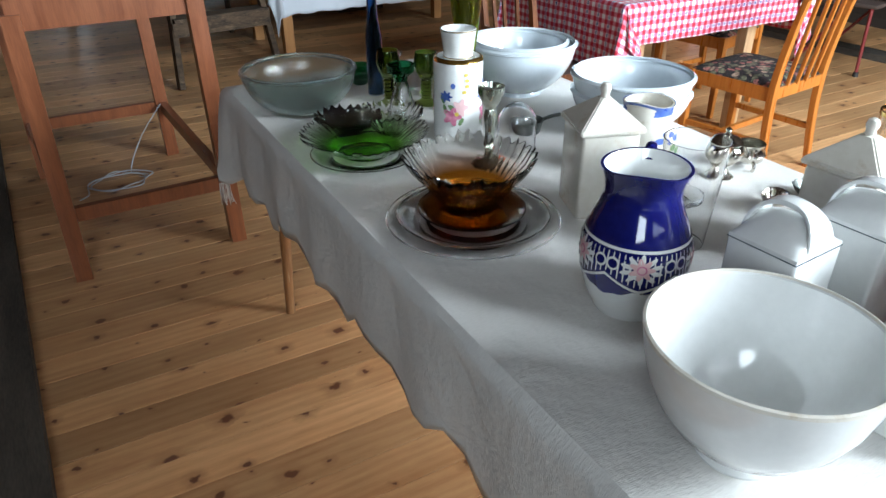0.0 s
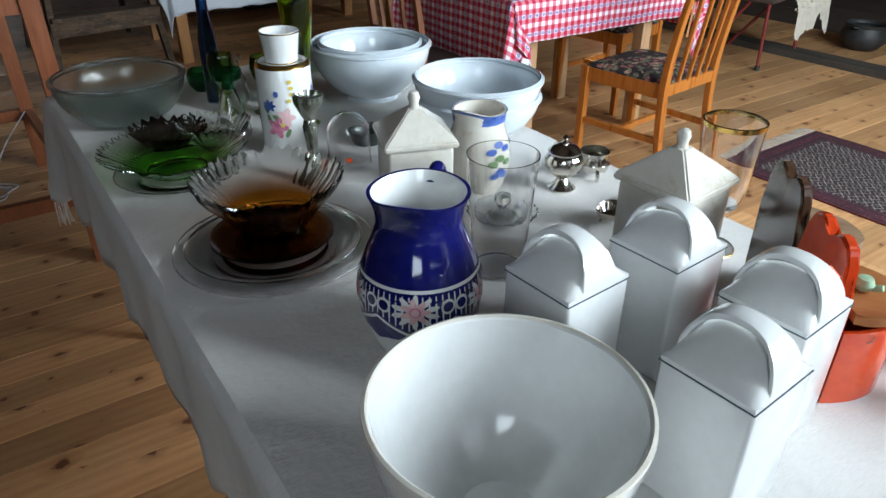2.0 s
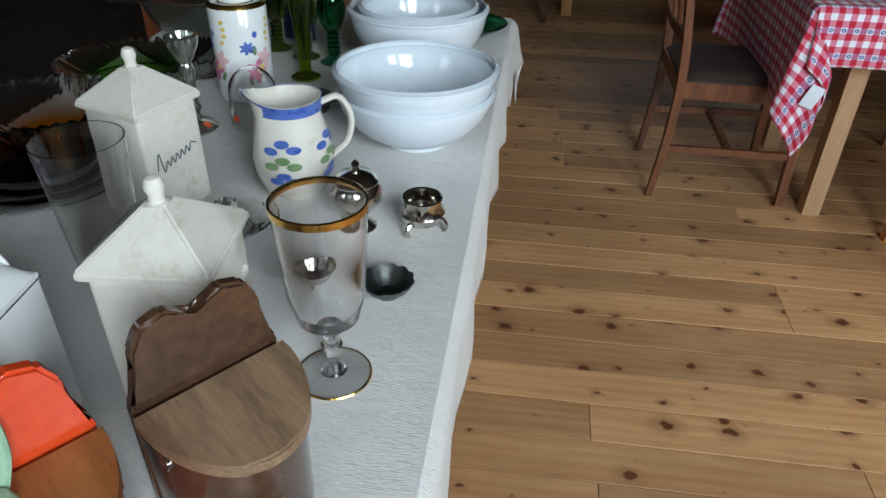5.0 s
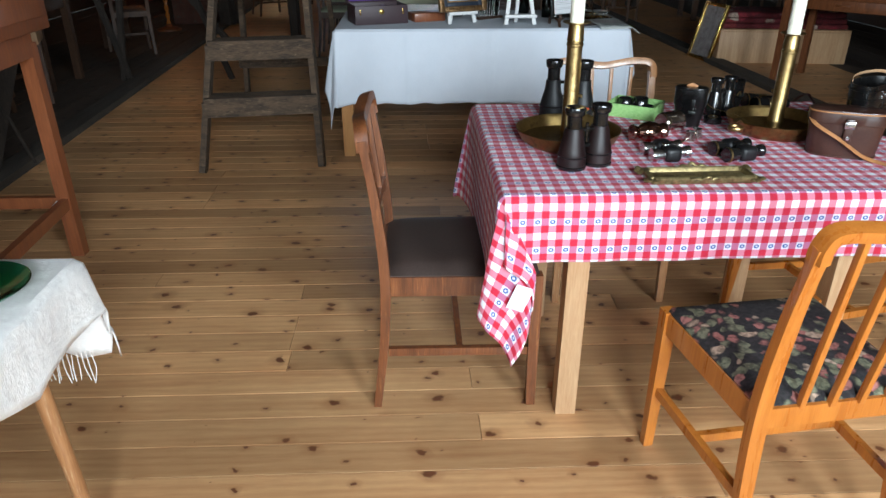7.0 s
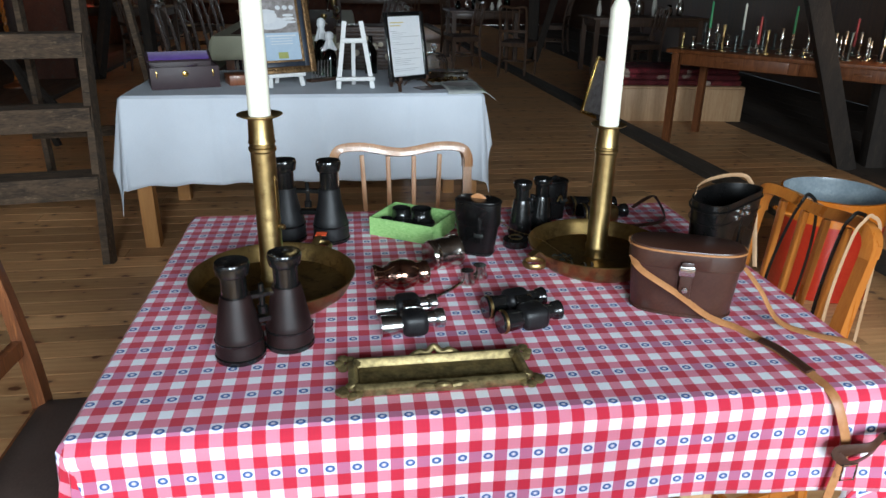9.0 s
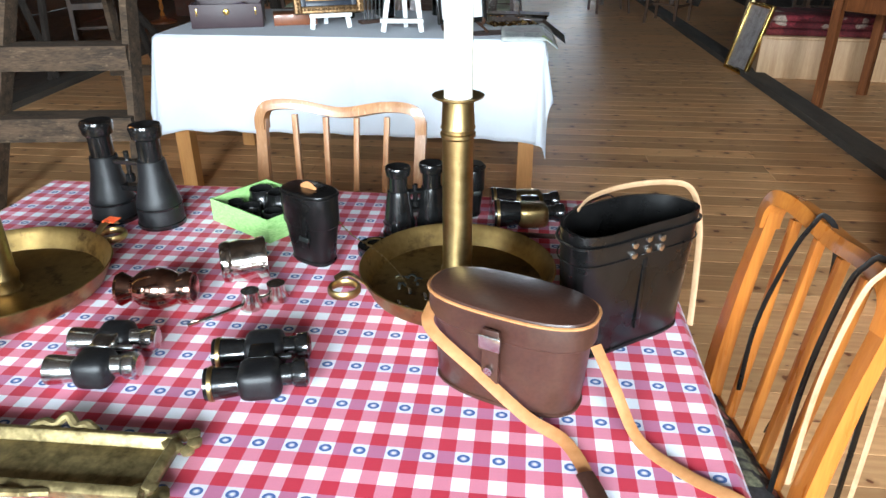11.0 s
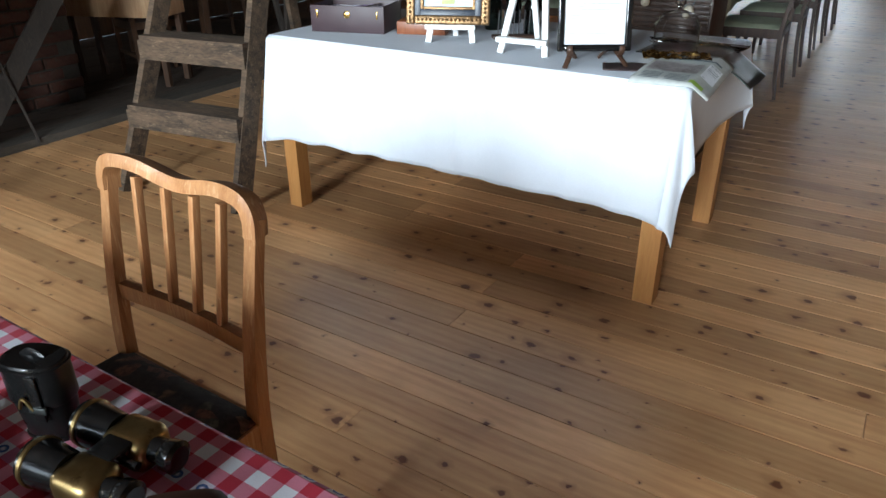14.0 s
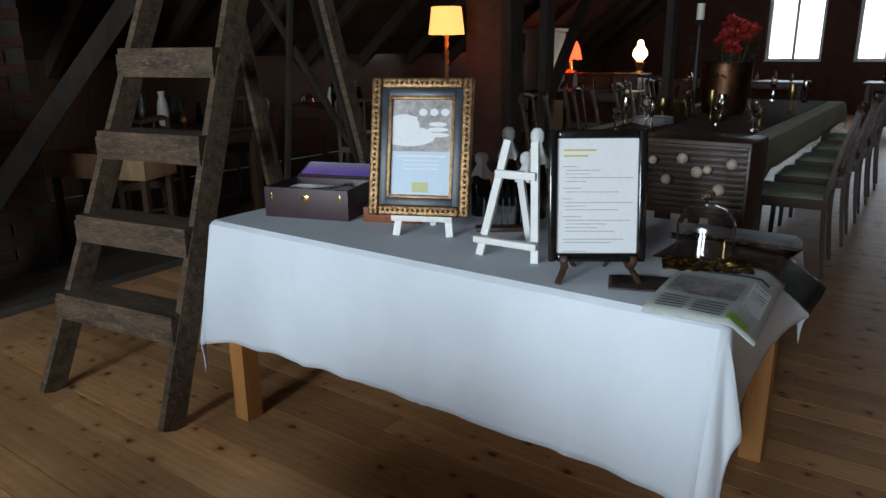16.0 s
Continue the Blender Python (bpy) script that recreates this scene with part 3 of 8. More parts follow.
LID_WOOD = wood("red_brown_lid_wood", (0.34, 0.13, 0.04), (0.22, 0.07, 0.022), 0, 0.4, 0.2)
GRAIN_WOOD = wood("figured_grey_brown_wood", (0.30, 0.19, 0.11), (0.14, 0.08, 0.045), 0, 0.5, 0.1)
CORD = surface("green_twine", (0.22, 0.38, 0.24), (0.36, 0.52, 0.36), 60, rough=0.9, bump=0.5)
STICKER = surface("orange_price_sticker", (0.85, 0.09, 0.02), (0.9, 0.12, 0.03), 20, rough=0.6, bump=0.0)
INK = surface("faded_blue_grey_ink", (0.03, 0.05, 0.07), (0.09, 0.12, 0.14), 120, rough=0.5, bump=0.0)
CLEAR = glass("clear_glass")
CLEAR_RIPPLE = glass("rippled_glass", (0.96, 0.97, 0.96), 0.03, 1.5, 0.35)
AQUA = glass("pale_aqua_pressed_glass", (0.80, 0.91, 0.88), 0.22, 1.45, 0.3)
AMBER_GLASS = glass("amber_to_clear_glass", (0.62, 0.22, 0.02), 0.03, 1.5, 0.2, (0.97, 0.97, 0.95), 0.03, 0.065)
AMBER_DISH = glass("dark_amber_glass", (0.34, 0.10, 0.015), 0.03, 1.5, 0.2, (0.95, 0.93, 0.9), 0.012, 0.03)
GREEN_GLASS = glass("green_to_clear_glass", (0.22, 0.78, 0.05), 0.03, 1.5, 0.2, (0.95, 0.98, 0.94), 0.012, 0.045)
DEEP_GREEN = glass("deep_green_glass", (0.03, 0.34, 0.16), 0.03)
OLIVE_GLASS = glass("olive_green_glass", (0.22, 0.30, 0.05), 0.03, 1.5, 0.1)
LIME_GLASS = glass("yellow_green_glass", (0.48, 0.62, 0.02), 0.03, 1.5, 0.1)
BLUE_GLASS = glass("smoke_blue_glass", (0.12, 0.26, 0.48), 0.03)
SMOKE = glass("smoke_black_glass", (0.08, 0.06, 0.06), 0.03)
MERCURY = surface("silvered_mercury_glass", (0.30, 0.32, 0.26), (0.62, 0.64, 0.56), 18, rough=0.12, metal=0.9, bump=0.02, coat=0.5)


def at(x, y, turn=0.0, z=Z1):
    return pose(x, y, z, 0, 0, turn)


def bowl(name, label, x, y, r, h, foot, mat, thick=0.006, lip=0.004, z=Z1, group="", ground=0.03):
    ob = thing(name, label, "bowl", at(x, y, 0, z), group)
    out = [(foot, 0.0), (foot, 0.006), (foot * 0.96, h * 0.08)]
    for i in range(1, 12):
        f = i / 12
        out.append((foot * 0.96 + (r - foot * 0.96) * math.sin(f * math.pi / 2) ** 0.85, h * 0.08 + h * 0.92 * f ** 1.25))
    out += [(r - 0.001, h * 0.93), (r + lip, h * 0.95), (r + lip, h * 0.985), (r, h)]
    part("body", lathe(shell(out, thick), 64), mat, ob)
    return ob


# the footed bowl in front
big = thing("footed_bowl", "large plain white porcelain bowl on a ring foot", "bowl", at(-1.158, -0.73))
part("body", lathe(shell([(0.047, 0), (0.048, 0.004), (0.043, 0.016), (0.05, 0.022), (0.077, 0.04), (0.096, 0.068), (0.109, 0.1), (0.116, 0.13), (0.119, 0.15)], 0.0065), 72), PORCELAIN, big)
part("rim_line", lathe([(0.1192, 0.1495), (0.1182, 0.1525), (0.1155, 0.1535), (0.1135, 0.1522), (0.1155, 0.1541), (0.1186, 0.1531)], 72, close=True), CREAMWARE, big, "worn ivory edge")

# nested mixing bowls
PALE = "pale blue-white stoneware mixing bowl in a stack"
bowl("mixing_bowl", PALE + "", -0.642, 0.432, 0.142, 0.133, 0.062, BLUE_WHITE, group="stacked mixing bowls")
bowl("mixing_bowl", PALE + "", -0.642, 0.432, 0.120, 0.12, 0.05, BLUE_WHITE, z=Z1 + 0.016, group="stacked mixing bowls")
bowl("mixing_bowl", PALE + "", -0.587, 0.077, 0.130, 0.092, 0.058, BLUE_WHITE, group="stacked mixing bowls")
bowl("mixing_bowl", PALE + "", -0.587, 0.077, 0.132, 0.113, 0.05, BLUE_WHITE, z=Z1 + 0.016, group="stacked mixing bowls")

# the cobalt jug
jug = thing("cobalt_jug", "cobalt blue and white jug with a rose border", "jug", at(-1.072, -0.462, 222))
JUG = [(0.047, 0.0), (0.05, 0.004), (0.062, 0.03), (0.071, 0.06), (0.0735, 0.085), (0.0715, 0.11), (0.064, 0.135), (0.054, 0.158), (0.049, 0.175), (0.0515, 0.195), (0.058, 0.212)]


def lip_wave(top, spout, n):
    def wave(a, i):
        f = max(0.0, (i - n + 4) / 4)
        c = max(0.0, math.cos(a)) ** 6
        return 1 + spout * c * f, top * (c - 0.25 * math.sin(a) ** 2) * f
    return wave


def span(profile, lo, hi, grow=0.0):
    """The stretch of a profile between two heights."""
    def radius(z):
        for (r0, z0), (r1, z1) in zip(profile, profile[1:]):
            if z0 <= z <= z1:
                return r0 + (r1 - r0) * (z - z0) / max(z1 - z0, 1e-6)
        return profile[-1][0]
    return [(radius(lo + (hi - lo) * i / 10) + grow, lo + (hi - lo) * i / 10) for i in range(11)]


part("lower_body", lathe([(0, 0.0)] + span(JUG, 0.0, 0.07), 64), PORCELAIN, jug, "white glazed lower body")
part("blue_field", lathe(span(JUG, 0.056, 0.122, 0.0005), 72, wave=lambda a, i: (1, (0.004 * math.cos(5 * a - 1.0) + 0.0012 * math.sin(17 * a)) * (i == 0))), COBALT, jug, "cobalt field with a soft lower edge")
top_profile = span(JUG, 0.12, 0.212)
part("neck", lathe(top_profile + [(r - 0.004, z) for r, z in reversed(top_profile)], 64, wave=lambda a, i: lip_wave(0.012, 0.25, 11)(a, i if i < 11 else 21 - i)), COBALT, jug, "cobalt blue neck with a pouring lip")
part("inside", lathe([(r - 0.0043, z) for r, z in reversed(top_profile)] + [(0.05, 0.03), (0, 0.02)], 48, wave=lambda a, i: lip_wave(0.0122, 0.24, 11)(a, 10 - i if i < 11 else 0)), PORCELAIN, jug, "white glazed inside")
part("handle", sweep([(-0.05, 0, 0.195), (-0.085, 0, 0.205), (-0.108, 0, 0.17), (-0.102, 0, 0.12), (-0.068, 0, 0.085)], 0.016, 0.012, 12), COBALT, jug)


def patch(profile, angle, z, w, h, mat, parent, name, n=14, lift=0.0012, petals=0, turn=0.0):
    """A painted spot on a turned surface: an ellipse or a flower outline that follows its curve."""
    bm = bmesh.new()

    def place(da, dz):
        zz = z + dz
        r = span(profile, zz, zz + 0.0001)[0][0] + lift
        return Vector((r * math.cos(angle + da), r * math.sin(angle + da), zz))
    r0 = span(profile, z, z + 0.0001)[0][0]
    c = bm.verts.new(place(0, 0))
    ring = []
    for k in range(n * (3 if petals else 1)):
        a = 2 * math.pi * k / (n * (3 if petals else 1))
        s = 1 + (0.28 * math.cos(a * petals) if petals else 0)
        u, v = w / 2 * s * math.cos(a), h / 2 * s * math.sin(a)
        u, v = u * math.cos(turn) - v * math.sin(turn), u * math.sin(turn) + v * math.cos(turn)
        ring.append(bm.verts.new(place(u / r0, v)))
    for k in range(len(ring)):
        bm.faces.new((c, ring[k], ring[(k + 1) % len(ring)]))
    return part(name, bm, mat, parent)


def garland(profile, z_of, w, mat, parent, name, lift=0.0012, n=160):
    """A painted line round a turned surface, at a height that changes with the angle."""
    bm = bmesh.new()
    lo, hi = [], []
    for k in range(n):
        a = 2 * math.pi * k / n
        for ring, z in ((lo, z_of(a) - w / 2), (hi, z_of(a) + w / 2)):
            r = span(profile, z, z + 0.0001)[0][0] + lift
            ring.append(bm.verts.new((r * math.cos(a), r * math.sin(a), z)))
    for k in range(n):
        bm.faces.new((lo[k], lo[(k + 1) % n], hi[(k + 1) % n], hi[k]))
    return part(name, bm, mat, parent)


def scallop(a):
    """The lower edge of the painted border: a point under each rose."""
    f = abs(((a - 0.2) / (2 * math.pi) * 5 + 0.5) % 1 - 0.5) * 2
    return 0.064 + 0.02 * f ** 1.3


garland(JUG, scallop, 0.0042, PORCELAIN, jug, "scalloped_line")
garland(JUG, lambda a: 0.121, 0.004, PORCELAIN, jug, "white_line")
for k in range(60):
    a0 = 2 * math.pi * k / 60
    lo_z, hi_z = scallop(a0) + 0.002, 0.119
    patch(JUG, a0, (lo_z + hi_z) / 2, 0.0026, hi_z - lo_z, PORCELAIN, jug, "white_stripe", n=6)
for k in range(5):
    a0 = 2 * math.pi * k / 5 + 0.2
    for q in range(10):
        t = 2 * math.pi * q / 10 + 0.3
        patch(JUG, a0 + 0.27 * math.cos(t), 0.097 + 0.014 * math.sin(t), 0.017, 0.0065, PORCELAIN, jug, "white_leaf", n=8, lift=0.0016, turn=math.atan2(0.014 * math.sin(t), 0.02 * math.cos(t)))
    patch(JUG, a0, 0.098, 0.027, 0.026, PALE_ROSE, jug, "rose", petals=7, lift=0.002)
    patch(JUG, a0, 0.098, 0.013, 0.013, ROSE, jug, "rose_heart", lift=0.0024)
    patch(JUG, a0, 0.098, 0.009, 0.009, PALE_ROSE, jug, "rose_centre", lift=0.0028)
    for s in (-1, 1):
        patch(JUG, a0 + math.pi / 5 + s * 0.12, 0.101, 0.017, 0.019, PORCELAIN, jug, "scroll_ground", lift=0.0016)
        patch(JUG, a0 + math.pi / 5 + s * 0.12, 0.101, 0.012, 0.013, COBALT, jug, "blue_scroll", turn=s * 0.5, lift=0.002)


# crimped glass
def crimped(name, label, x, y, prof, mat, ribs, depth, z=Z1, ragged=0.006, category="bowl", n=192, thick=0.004):
    ob = thing(name, label, category, at(x, y, 0, z))
    sh = shell(prof, thick)
    top = prof[-1][1]
    rr = random.Random(len(prof) + ribs)
    tips = [rr.uniform(-1, 1) for _ in range(ribs)]

    def wave(a, i):
        zf = min(max((sh[i][1] - 0.008) / max(top - 0.008, 1e-4), 0), 1)
        k = int(a / (2 * math.pi) * ribs) % ribs
        tooth = math.cos(a * ribs)
        return 1 + depth * tooth * zf, (ragged * (tips[k] * 0.7 + 0.6 * tooth)) * zf ** 3
    part("body", lathe(sh, n, wave=wave), mat, ob)
    return ob


def plate(name, label, x, y, r, mat, z=Z1, h=0.018, foot=0.6, category="plate", thick=0.004):
    ob = thing(name, label, category, at(x, y, 0, z))
    part("body", lathe(shell([(r * foot, 0), (r * foot, 0.003), (r * (foot + 0.08), 0.006), (r * 0.9, h * 0.75), (r, h)], thick), 72), mat, ob)
    return ob


plate("glass_plate", "clear glass serving plate under another", -1.132, -0.143, 0.15, CLEAR, h=0.012)
plate("glass_plate", "clear glass plate under an amber bowl", -1.132, -0.143, 0.132, CLEAR, z=Z1 + 0.008, h=0.014)
plate("amber_saucer", "dark amber glass saucer on a clear plate", -1.134, -0.141, 0.093, AMBER_DISH, z=Z1 + 0.014, h=0.016)
crimped("amber_bowl", "crimped glass bowl, amber base and clear toothed rim", -1.119, -0.108, [(0.05, 0), (0.052, 0.006), (0.066, 0.024), (0.082, 0.046), (0.1, 0.066), (0.112, 0.086)], AMBER_GLASS, 36, 0.035, z=Z1 + 0.019, ragged=0.006)
plate("glass_plate", "clear glass plate under a green dish", -1.172, 0.222, 0.115, CLEAR, h=0.012)
crimped("green_dish", "crimped green glass dish with a clear toothed rim", -1.176, 0.212, [(0.052, 0), (0.054, 0.005), (0.08, 0.016), (0.105, 0.032), (0.128, 0.046)], GREEN_GLASS, 44, 0.04, z=Z1 + 0.013, ragged=0.005, category="dish")
crimped("smoke_dish", "dark smoked glass dish with a fluted rim", -1.15, 0.362, [(0.03, 0), (0.032, 0.005), (0.055, 0.022), (0.075, 0.04)], SMOKE, 22, 0.05, ragged=0.006, category="dish")
crimped("fluted_dish", "clear fluted glass dish with a toothed edge", -1.072, 0.305, [(0.028, 0), (0.03, 0.008), (0.05, 0.03), (0.07, 0.055)], CLEAR_RIPPLE, 26, 0.05, ragged=0.007, category="dish")
bowl("glass_bowl", "wide pale aqua pressed glass bowl", -1.183, 0.586, 0.137, 0.102, 0.078, AQUA, 0.006)
crimped("glass_sugar_dish", "small cut glass dish with a knobbed lid", -0.785, -0.262, [(0.03, 0), (0.031, 0.004), (0.045, 0.012), (0.058, 0.02)], CLEAR_RIPPLE, 24, 0.03, ragged=0.002, category="dish")
dish_lid = thing("glass_stopper", "clear cut glass stopper lying in a dish", "stopper", at(-0.785, -0.262, 0, Z1 + 0.006))
part("body", lathe([(0, 0), (0.022, 0), (0.024, 0.006), (0.01, 0.014), (0.008, 0.022), (0.016, 0.032), (0.014, 0.042), (0, 0.048)], 24), CLEAR_RIPPLE, dish_lid)

# flowered cylinder vase with a cup in its neck
VASE = [(0.0, 0.0), (0.05, 0.0), (0.053, 0.003), (0.053, 0.172), (0.05, 0.178), (0.046, 0.18)]
vase = thing("flower_vase", "white porcelain cylinder painted with rose and cornflower sprays", "vase", at(-0.945, 0.228))
part("body", lathe(VASE + [(0.046, 0.172), (0, 0.172)], 64), PORCELAIN, vase)
part("gold_band", lathe([(0.0535, 0.1725), (0.0508, 0.1788), (0.0475, 0.181), (0.0462, 0.1795), (0.05, 0.177)], 64, close=True), GOLD, vase)
VCYL = [(0.053, 0.0), (0.053, 0.2)]
spr = random.Random(11)
for a0 in (-2.35, -0.75, 0.9, 2.2):
    patch(VCYL, a0, 0.062, 0.034, 0.034, ROSE, vase, "rose", petals=5)
    patch(VCYL, a0 + 0.35, 0.082, 0.028, 0.032, PALE_ROSE, vase, "rose", petals=5)
    patch(VCYL, a0 + 0.2, 0.068, 0.009, 0.009, YELLOW_ENAMEL, vase, "rose_heart", lift=0.0018)
    patch(VCYL, a0 - 0.25, 0.105, 0.024, 0.02, BLUE_ENAMEL, vase, "cornflower", petals=7)
    patch(VCYL, a0 + 0.05, 0.128, 0.01, 0.012, BLUE_ENAMEL, vase, "bud")
    for q in range(5):
        patch(VCYL, a0 + spr.uniform(-0.5, 0.6), spr.uniform(0.045, 0.11), 0.009, 0.02, LEAF_GREEN, vase, "leaf", n=8, lift=0.0008, turn=spr.uniform(-1.2, 1.2))
    for q in range(4):
        patch(VCYL, a0 + 0.55 + spr.uniform(-0.06, 0.06), 0.115 + q * 0.012, 0.01, 0.008, YELLOW_ENAMEL, vase, "blossom", n=8)
cup = thing("porcelain_cup", "small white cup with gold lines set in the vase mouth", "cup", at(-0.945, 0.228, 0, Z1 + 0.1725))
part("body", lathe(shell([(0.03, 0), (0.031, 0.004), (0.032, 0.02), (0.036, 0.05), (0.038, 0.062)], 0.0035), 48), PORCELAIN, cup)
for z, r in ((0.0055, 0.0316), (0.0605, 0.0382)):
    part("gold_line", lathe([(r, z), (r + 0.0006, z + 0.0012), (r, z + 0.0024), (r - 0.001, z + 0.0012)], 48, close=True), GOLD, cup)

# glass candlestick and dome
stick = thing("glass_candlestick", "silvered mercury glass baluster candlestick with a price sticker", "candlestick", at(-0.973, 0.055))
part("body", lathe([(0, 0), (0.036, 0), (0.037, 0.004), (0.03, 0.012), (0.012, 0.02), (0.009, 0.03), (0.014, 0.04), (0.009, 0.05), (0.011, 0.08), (0.014, 0.105), (0.01, 0.118), (0.016, 0.128), (0.026, 0.15), (0.027, 0.163), (0.021, 0.165), (0.014, 0.14), (0, 0.136)], 32), MERCURY, stick)
part("price_sticker", box((0.014, 0.01, 0.0008), (0.026, -0.012, 0.0148), (0, 20, -25), 0), STICKER, stick, "orange price sticker")
dome = thing("glass_dome", "small clear glass dome on the cloth", "dome", at(-0.88, 0.095))
dome_out = [(0.042, 0.0), (0.043, 0.004), (0.041, 0.01)] + [(0.041 * math.cos(k * math.pi / 22), 0.06 + 0.043 * math.sin(k * math.pi / 22)) for k in range(11)]
part("body", lathe(dome_out + [(0, 0.103), (0, 0.1008)] + [(r - 0.002, z - 0.002) for r, z in reversed(dome_out) if r > 0.006] + [(0.04, 0)], 48, close=True), CLEAR, dome)
part("price_sticker", box((0.011, 0.001, 0.009), (-0.02, -0.0372, 0.022), (0, 0, -28), 0), STICKER, dome)
pan = thing("small_dark_pan", "small dark metal pan with a black handle", "pan", at(-0.8, 0.17))
part("body", lathe(shell([(0.028, 0), (0.032, 0.006), (0.036, 0.026), (0.038, 0.03)], 0.002), 32), PEWTER, pan)
part("handle", sweep([(0.036, 0, 0.02), (0.06, -0.002, 0.026), (0.09, -0.004, 0.028)], 0.011, 0.008, 8), PEWTER, pan)


def goblet(name, label, x, y, h, r, mat, bead=True, category="goblet"):
    ob = thing(name, label, category, at(x, y))
    p = [(0, 0), (0.030, 0), (0.031, 0.003), (0.018, 0.01)]
    n = 6
    for k in range(n * 2):
        p.append(((0.011 if k % 2 else 0.015) * (1 if bead else 0.5), 0.012 + h * 0.42 * k / (n * 2)))
    b = 0.012 + h * 0.42
    p += [(0.016, b), (r * 0.8, b + h * 0.12), (r, b + h * 0.28), (r * 0.94, h * 0.92), (r * 0.86, h), (r * 0.86 - 0.002, h), (r - 0.0025, b + h * 0.28), (r * 0.7, b + h * 0.12), (0, b + 0.006)]
    part("body", lathe(p, 36), mat, ob)
    return ob


goblet("roemer_glass", "olive green roemer wine glass with a beaded stem", -0.98, 0.508, 0.135, 0.03, OLIVE_GLASS)
goblet("roemer_glass", "dark olive roemer wine glass with a beaded stem", -0.9, 0.462, 0.13, 0.03, OLIVE_GLASS)
goblet("roemer_glass", "deep green roemer wine glass with a beaded stem", -0.83, 0.44, 0.14, 0.031, DEEP_GREEN)
carafe = thing("glass_carafe", "clear glass carafe with a green flared mouth", "carafe", at(-1.015, 0.365))
part("body", lathe(shell([(0.036, 0), (0.038, 0.004), (0.034, 0.03), (0.022, 0.07), (0.014, 0.1)], 0.003), 36), CLEAR, carafe)
part("mouth", lathe(shell([(0.0135, 0.1005), (0.017, 0.112), (0.03, 0.122), (0.032, 0.138)], 0.003), 36), DEEP_GREEN, carafe, "green glass mouth")
yv = thing("tall_glass_vase", "tall slender yellow-green glass vase", "vase", at(-0.862, 0.335))
part("body", lathe(shell([(0.03, 0), (0.031, 0.004), (0.012, 0.014), (0.012, 0.06), (0.018, 0.12), (0.026, 0.19), (0.034, 0.25), (0.036, 0.27)], 0.003), 36), LIME_GLASS, yv)
bb = thing("blue_bottle", "slim smoke-blue glass bottle", "bottle", at(-0.975, 0.6))
part("body", lathe(shell([(0.02, 0), (0.021, 0.004), (0.021, 0.15), (0.014, 0.19), (0.011, 0.27), (0.013, 0.275)], 0.0025), 32), BLUE_GLASS, bb)
sb = thing("clear_bottle", "small clear glass bottle with a collar", "bottle", at(-0.93, 0.565))
part("body", lathe(shell([(0.02, 0), (0.021, 0.003), (0.021, 0.06), (0.009, 0.08), (0.009, 0.1), (0.014, 0.104), (0.014, 0.112)], 0.0025), 32), CLEAR, sb)
gc = thing("green_glass_cup", "small green glass cup beside the wide bowl", "cup", at(-0.975, 0.705))
part("body", lathe(shell([(0.018, 0), (0.02, 0.003), (0.032, 0.02), (0.034, 0.038), (0.031, 0.052)], 0.003), 36), DEEP_GREEN, gc)
plate("green_plate", "dark green glass plate near the table edge", -0.563, 0.70, 0.095, DEEP_GREEN, h=0.03, foot=0.45)

# pyramid-lidded canisters


def text_on(name, body, size, m, mat, parent, shear=0.0):
    """Raised writing, as a mesh."""
    cu = bpy.data.curves.new(name, "FONT")
    cu.body, cu.size, cu.extrude, cu.shear, cu.align_x = body, size, 0.0002, shear, "CENTER"
    tmp = bpy.data.objects.new(name, cu)
    me = bpy.data.meshes.new_from_object(tmp)
    bpy.data.objects.remove(tmp)
    me.materials.append(mat)
    ob = new(name, me)
    ob.parent = parent
    ob.matrix_local = m
    return ob


def roof_canister(x, y, turn, word, w=0.1, h=0.152):
    ob = thing("pyramid_canister", "ivory porcelain canister with a pyramid lid and faded lettering", "canister", at(x, y, turn), "pyramid-lidded canisters")
    part("body", box((w, w, h), (0, 0, h / 2), bevel=0.006, segs=3), CREAMWARE, ob)
    bm = bmesh.new()
    k = w / 2 + 0.006
    low = [bm.verts.new(p) for p in ((-k, -k, h + 0.0005), (k, -k, h + 0.0005), (k, k, h + 0.0005), (-k, k, h + 0.0005))]
    mid = [bm.verts.new((v.co.x, v.co.y, h + 0.009)) for v in low]
    top = [bm.verts.new((v.co.x * 0.16, v.co.y * 0.16, h + 0.05)) for v in low]
    for a, b in ((low, mid), (mid, top)):
        for i in range(4):
            bm.faces.new((a[i], a[(i + 1) % 4], b[(i + 1) % 4], b[i]))
    bm.faces.new(low[::-1])
    bm.faces.new(top)
    bmesh.ops.bevel(bm, geom=list(bm.edges), offset=0.0022, segments=2, affect="EDGES")
    lid = part("lid", bm, CREAMWARE, ob)
    part("knob", lathe([(0.008, h + 0.0485), (0.007, h + 0.056), (0.0095, h + 0.064), (0.007, h + 0.072), (0, h + 0.075)], 20), CREAMWARE, lid)
    y = -w / 2 - 0.0006
    pen = [(-0.036, y, h * 0.5), (-0.03, y, h * 0.66), (-0.025, y, h * 0.47), (-0.018, y, h * 0.56)]
    pen += [(-0.014 + 0.0045 * k, y, h * (0.5 + 0.07 * (k % 2) + 0.006 * k)) for k in range(10)] + [(0.036, y, h * 0.6)]
    part("lettering", sweep(pen, 0.0022, 0.0007, 6, 4, up=(0, 1, 0)), INK, ob, "illegible faded script")
    return ob


roof_canister(-0.913, -0.198, 70, "")
roof_canister(-0.712, -0.528, 95, "", 0.105, 0.155)


